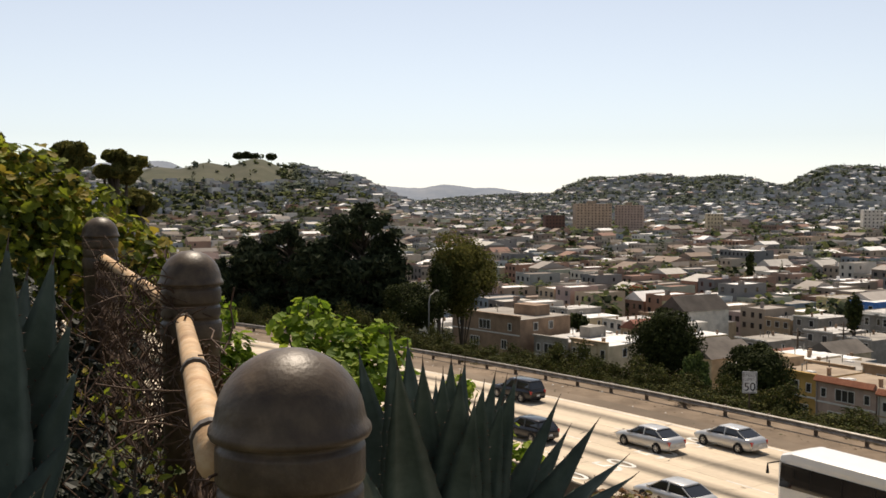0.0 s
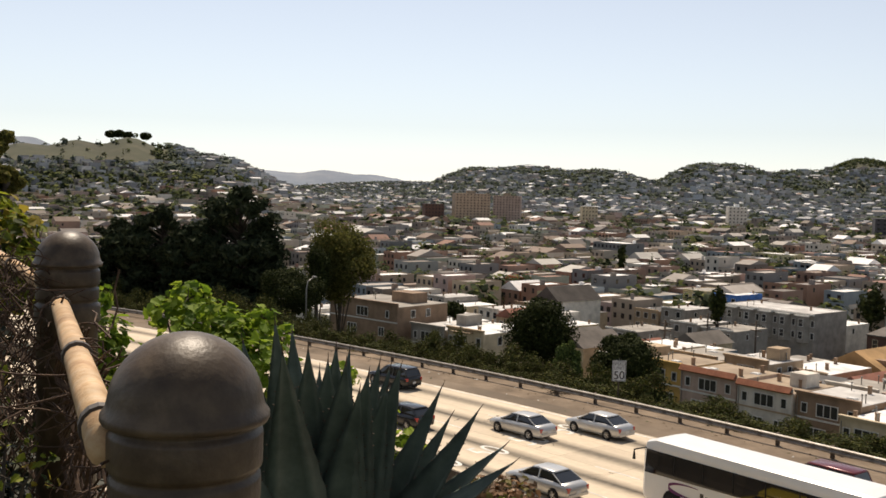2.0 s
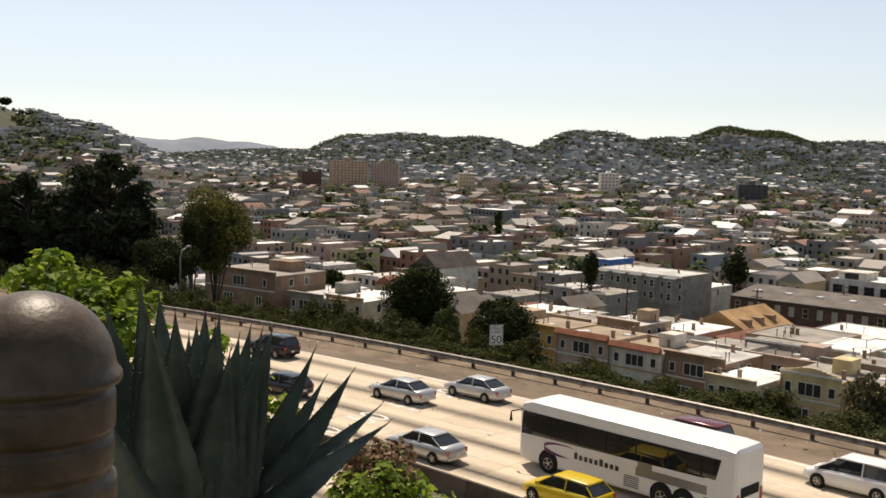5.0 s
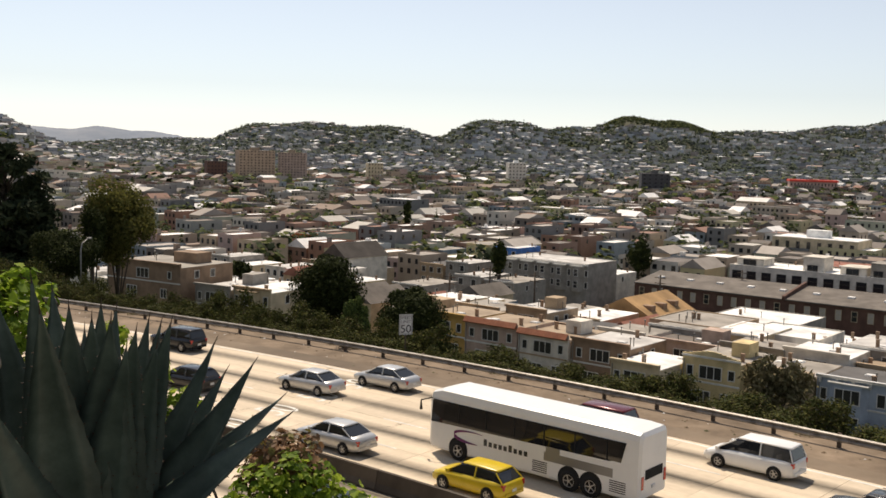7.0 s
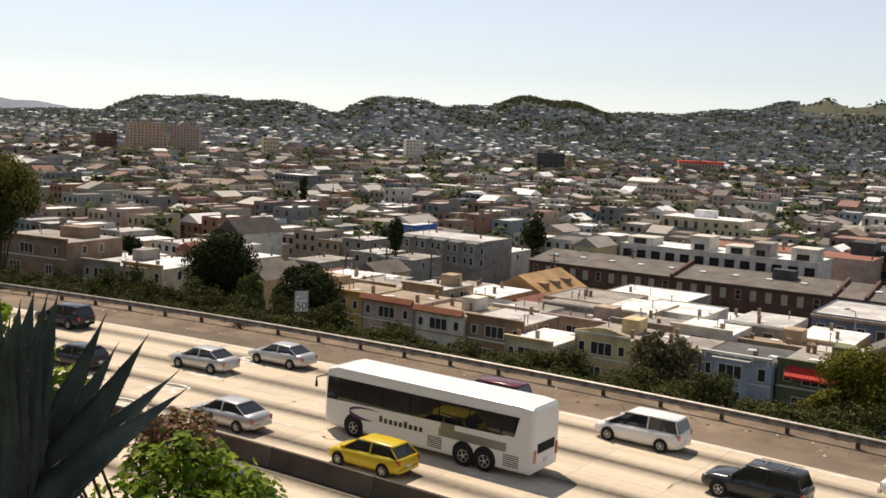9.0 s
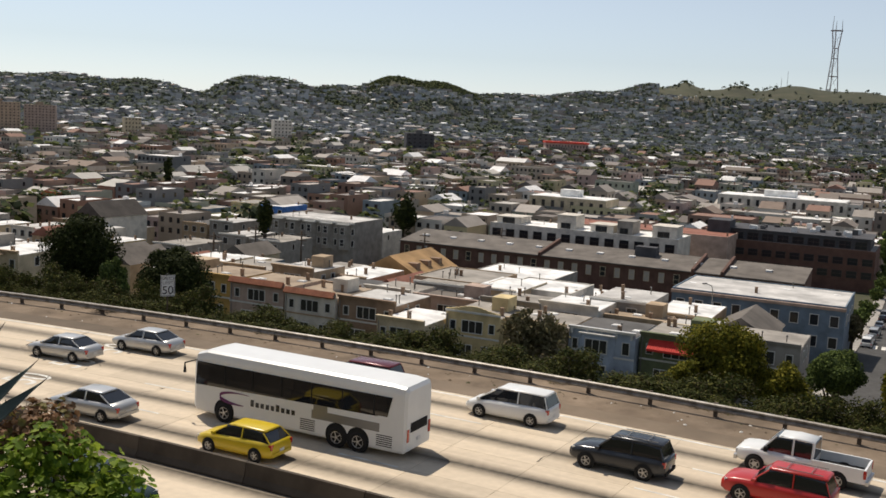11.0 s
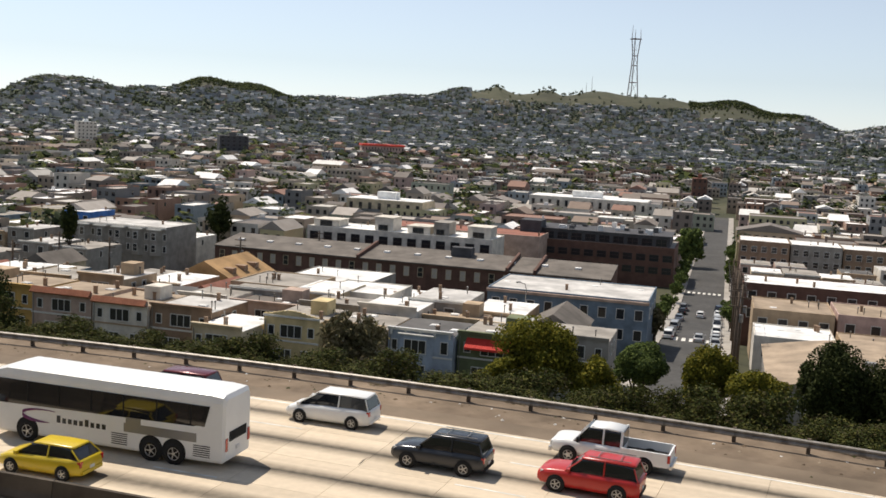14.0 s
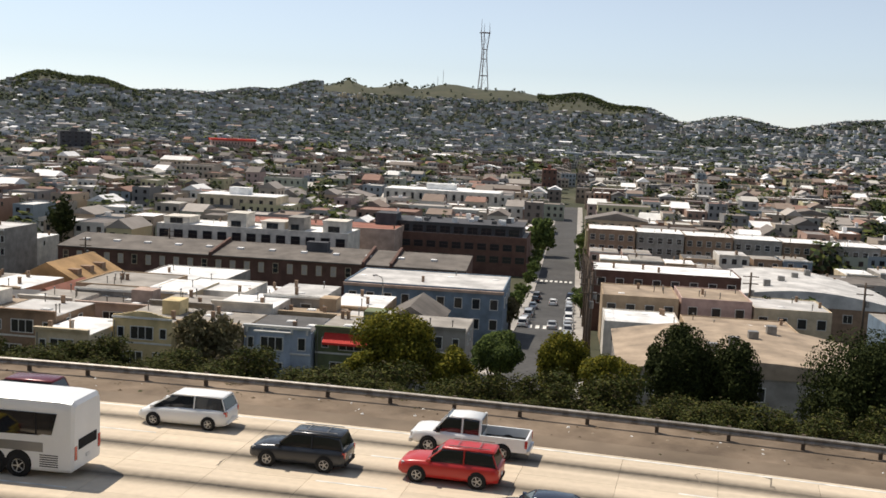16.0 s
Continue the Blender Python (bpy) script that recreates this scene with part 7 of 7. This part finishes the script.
# white crew-cab pickup truck
def make_pickup(m):
    root = thing("pickup_truck", m, "white crew-cab pickup truck in the outer lane", "pickup truck", "cars on the freeway")
    paint = PAINT["white"]
    part("body", loft([(-0.62, 0.95, 0.42, 1.12), (0.2, 0.97, 0.38, 1.12), (1.2, 0.97, 0.38, 1.13), (2.2, 0.96, 0.4, 1.12), (2.7, 0.93, 0.44, 1.06), (2.88, 0.84, 0.5, 0.96)], SECTION), paint, root, smooth=True)
    part("cabin_glass", loft([(-0.66, 0.84, 1.08, 1.78), (-0.5, 0.82, 1.08, 1.86), (0.9, 0.81, 1.08, 1.88), (1.15, 0.81, 1.08, 1.8), (1.75, 0.86, 1.08, 1.13)], CABSEC), M_CARGLASS, root, "dark tinted windows")
    part("roof_panel", loft([(-0.62, 0.66, 1.8, 1.88), (0.2, 0.68, 1.84, 1.93), (1.0, 0.66, 1.8, 1.88)], [(1.0, 0.0), (1.0, 0.6), (0.85, 1.0)]), paint, root, smooth=True)
    part("bed_floor", Geo().box(-2.86, -0.64, -0.9, 0.9, 0.55, 0.72), M_UNDER, root, "black load bed")
    part("tailgate", Geo().box(-2.95, -2.86, -0.94, 0.94, 0.5, 1.14), paint, root)
    part("front_bumper", Geo().box(2.84, 2.98, -0.86, 0.86, 0.42, 0.62), M_RIM, root)
    part("rear_bumper", Geo().box(-3.08, -2.95, -0.88, 0.88, 0.42, 0.58), M_RIM, root)
    part("grille", Geo().box(2.84, 2.92, -0.5, 0.5, 0.66, 0.94), M_UNDER, root)
    for sgn in (1, -1):
        part("bed_side", Geo().box(-2.86, -0.63, sgn * 0.92 - 0.05, sgn * 0.92 + 0.05, 0.5, 1.16), paint, root)
        part("pillar", Geo().tube([(1.75, sgn * 0.85, 1.1), (1.1, sgn * 0.7, 1.86)], 0.04, 5), paint, root)
        part("pillar", Geo().tube([(0.3, sgn * 0.84, 1.08), (0.3, sgn * 0.7, 1.88)], 0.05, 5), paint, root)
        part("pillar", Geo().tube([(-0.6, sgn * 0.84, 1.08), (-0.6, sgn * 0.7, 1.86)], 0.07, 5), paint, root)
        part("door_mirror", Geo().box(1.4, 1.55, sgn * 1.03 - 0.1, sgn * 1.03 + 0.1, 1.12, 1.36), M_UNDER, root)
        part("headlight", Geo().box(2.76, 2.9, sgn * 0.7 - 0.15, sgn * 0.7 + 0.15, 0.74, 0.94), M_HEADLIGHT, root)
        part("tail_light", Geo().box(-2.98, -2.84, sgn * 0.9 - 0.07, sgn * 0.9 + 0.07, 0.74, 1.1), M_TAILLIGHT, root)
        for x in (-1.75, 1.95):
            part("wheel_arch", Geo().lathe([(0.46, -0.012), (0.46, 0.012)], 20), M_UNDER, root, m=pose(x, sgn * 0.972, 0.42, 90, 0, 0))
            wheel(root, x, sgn * 0.9, 0.4, 0.26)


make_pickup(on_road(284.7, 63.3))


# white touring coach with a dark window band
def make_coach(m):
    root = thing("coach", m, "white touring coach with dark windows and purple swoosh", "coach")
    L, W, H = 12.6, 1.28, 3.55
    white = PAINT["white"]
    st = [(-L / 2, W * 0.9, 0.45, H - 0.25), (-L / 2 + 0.12, W, 0.36, H - 0.06), (-L / 2 + 0.8, W, 0.34, H), (0, W, 0.34, H), (L / 2 - 0.9, W, 0.34, H), (L / 2 - 0.25, W * 0.97, 0.36, H - 0.2), (L / 2, W * 0.82, 0.45, H - 0.6)]
    part("body", loft(st, [(0.95, 0.0), (1.0, 0.04), (1.0, 0.5), (0.99, 0.88), (0.94, 0.97), (0.8, 1.0)]), white, root)
    for s in (1, -1):
        y = s * (W + 0.004)
        part("window_band", Geo().add([(-L / 2 + 1.0, y - s * 0.02, 1.95), (L / 2 - 0.25, y, 1.75), (L / 2 - 0.35, y * 0.995, 2.95), (-L / 2 + 0.75, y, 2.95),
                                       (-L / 2 + 1.0, y * 0.9, 1.95), (L / 2 - 0.25, y * 0.9, 1.75), (L / 2 - 0.35, y * 0.9, 2.95), (-L / 2 + 0.75, y * 0.9, 2.95)],
                                      [(0, 1, 2, 3), (4, 7, 6, 5), (0, 4, 5, 1), (1, 5, 6, 2), (2, 6, 7, 3), (3, 7, 4, 0)]), M_CARGLASS, root, "dark tinted window band", m=pose(0, s * 0.015, 0))
        for k in range(6):
            x = -4.6 + k * 1.75
            part("window_pillar", Geo().box(x, x + 0.05, s * W - 0.03, s * W + 0.03, 1.96, 2.94), M_UNDER, root)
        purple = PAINT["maroon"]
        g = Geo()
        vs, fs = [], []
        n = 14
        for k in range(n + 1):
            a = radians(115 - 215 * k / n)
            cx, cz, rx, rz = 3.2, 1.36, 1.3, 0.3
            wdt = 0.15 * (k / n) * math.sin(math.pi * min(1, 0.15 + 0.85 * k / n)) + 0.015
            x, z = cx + rx * math.cos(a), cz + rz * math.sin(a)
            vs += [(x, s * (W + 0.02), z + wdt), (x, s * (W + 0.02), z - wdt)]
        for k in range(n):
            fs.append((2 * k, 2 * k + 1, 2 * k + 3, 2 * k + 2))
        part("swoosh", g.add(vs, fs), material("purple_decal", [(0.1, 0.02, 0.12), (0.16, 0.03, 0.1)], 0.4, 2.0), root, "purple swoosh decal")
        for k in range(9):
            x = 2.35 - k * 0.31
            part("letter_bar", Geo().box(x, x + 0.2, s * (W + 0.002) - 0.01, s * (W + 0.002) + 0.01, 1.14, 1.14 + (0.34 if k in (0, 5) else 0.24)), PAINT["charcoal"], root)
        part("skyline_decal", Geo().box(-4.9, -1.1, s * (W + 0.002) - 0.008, s * (W + 0.002) + 0.008, 1.2, 1.62).box(-2.0, -1.2, s * (W + 0.002) - 0.009, s * (W + 0.002) + 0.009, 1.62, 1.9), PAINT["grey"], root)
        for x0 in (-1.3, -5.6):
            for k in range(6):
                part("vent_slat", Geo().box(x0, x0 + 0.85, s * (W + 0.002) - 0.01, s * (W + 0.002) + 0.012, 0.55 + 0.1 * k, 0.59 + 0.1 * k), M_UNDER, root)
        for x in (4.2, -2.55, -3.75):
            part("wheel_arch", Geo().lathe([(0.62, -0.015), (0.62, 0.015)], 22), M_UNDER, root, m=pose(x, s * W * 0.998, 0.6, 90, 0, 0))
            wheel(root, x, s * (W - 0.1), 0.5, 0.28)
        part("tail_light", Geo().box(-L / 2 - 0.03, -L / 2 + 0.1, s * 1.05 - 0.1, s * 1.05 + 0.1, 0.9, 1.5), M_TAILLIGHT, root)
        part("mirror", Geo().tube([(L / 2 - 0.3, s * 1.2, 3.0), (L / 2 + 0.3, s * 1.5, 2.8), (L / 2 + 0.3, s * 1.5, 2.3)], [0.03, 0.04, 0.09], 6), M_UNDER, root)
    part("windscreen", Geo().add([(L / 2 - 0.02, -1.0, 1.4), (L / 2 - 0.02, 1.0, 1.4), (L / 2 - 0.1, 1.0, 2.9), (L / 2 - 0.1, -1.0, 2.9), (L / 2 + 0.03, -1.0, 1.4), (L / 2 + 0.03, 1.0, 1.4), (L / 2 + 0.02, 1.0, 2.9), (L / 2 + 0.02, -1.0, 2.9)],
                                  [(4, 5, 6, 7), (0, 3, 2, 1), (0, 1, 5, 4), (1, 2, 6, 5), (2, 3, 7, 6), (3, 0, 4, 7)]), M_CARGLASS, root)
    part("engine_grille", Geo().box(-L / 2 - 0.03, -L / 2 + 0.05, -0.8, 0.8, 1.3, 1.75), M_UNDER, root)
    part("number_plate", Geo().box(-L / 2 - 0.04, -L / 2 + 0.02, -0.16, 0.16, 0.8, 0.95), M_PLATE, root)


make_coach(on_road(275.9, 58.75))


# parked cars along the cross street
def street_car(u, v, colour, kind, turn):
    z = gz(u * UX - 4 * UY, u * UY + 4 * UX) + 0.35
    return make_car(kind, colour, city(u, v, z, turn), "%s car parked along the street" % colour)


cols = ["white", "silver", "black", "grey", "white", "navy", "silver", "charcoal"]
kinds = ["sedan", "suv", "hatch", "sedan", "van"]
made = {}
rng = random.Random(9)
for k in range(15):
    for v, turn in ((-8.2, 90), (-0.2, -90)):
        if rng.random() < 0.2:
            continue
        u = 142 + k * 7.2 + rng.uniform(-0.6, 0.6)
        c, kd = rng.choice(cols), rng.choice(kinds)
        z = gz(u * UX - 4 * UY, u * UY + 4 * UX) + 0.35
        m = city(u, v, z, turn)
        if (c, kd) in made:
            copy_thing(made[c, kd], m)
        else:
            made[c, kd] = street_car(u, v, c, kd, turn)
street_car(178.0, -3.0, "silver", "sedan", 90)
street_car(232.0, -4.0, "white", "hatch", 90)


# speed limit sign beyond the rail
def speed_sign():
    a = radians(16.92)
    d = 79.5
    x, y = d * math.sin(a), d * math.cos(a)
    zt = 16 + d * math.tan(radians(-9.36))
    zb = 16 + d * math.tan(radians(-10.5))
    z0 = gz(x, y)
    w = (zt - zb) * 0.66
    root = thing("speed_sign", pose(x, y, zb, 0, 0, -16.9 + 12), "white speed limit sign on a post in the hedge", "road sign")
    part("post", Geo().box(-0.05, 0.05, 0.03, 0.12, z0 - zb - 0.5, zt - zb - 0.1), M_WOODPOLE, root)
    h = zt - zb
    part("panel", Geo().box(-w / 2, w / 2, 0, 0.02, 0, h), M_PLATE, root)
    black = PAINT["black"]
    e = 0.04
    for q in ((-w / 2 + e, w / 2 - e, e, e + 0.035), (-w / 2 + e, w / 2 - e, h - e - 0.035, h - e)):
        part("border", Geo().box(q[0], q[1], -0.006, 0.0, q[2], q[3]), black, root)
    for xx in (-w / 2 + e, w / 2 - e - 0.035):
        part("border", Geo().box(xx, xx + 0.035, -0.006, 0.0, e + 0.035, h - e - 0.035), black, root)
    text_part("sign_text", "SPEED", h * 0.21, pose(0, -0.004, h * 0.83, 90, 0, 0), black, root)
    text_part("sign_text", "LIMIT", h * 0.21, pose(0, -0.004, h * 0.63, 90, 0, 0), black, root)
    text_part("speed_figure", "50", h * 0.55, pose(0, -0.004, h * 0.27, 90, 0, 0), black, root)


speed_sign()
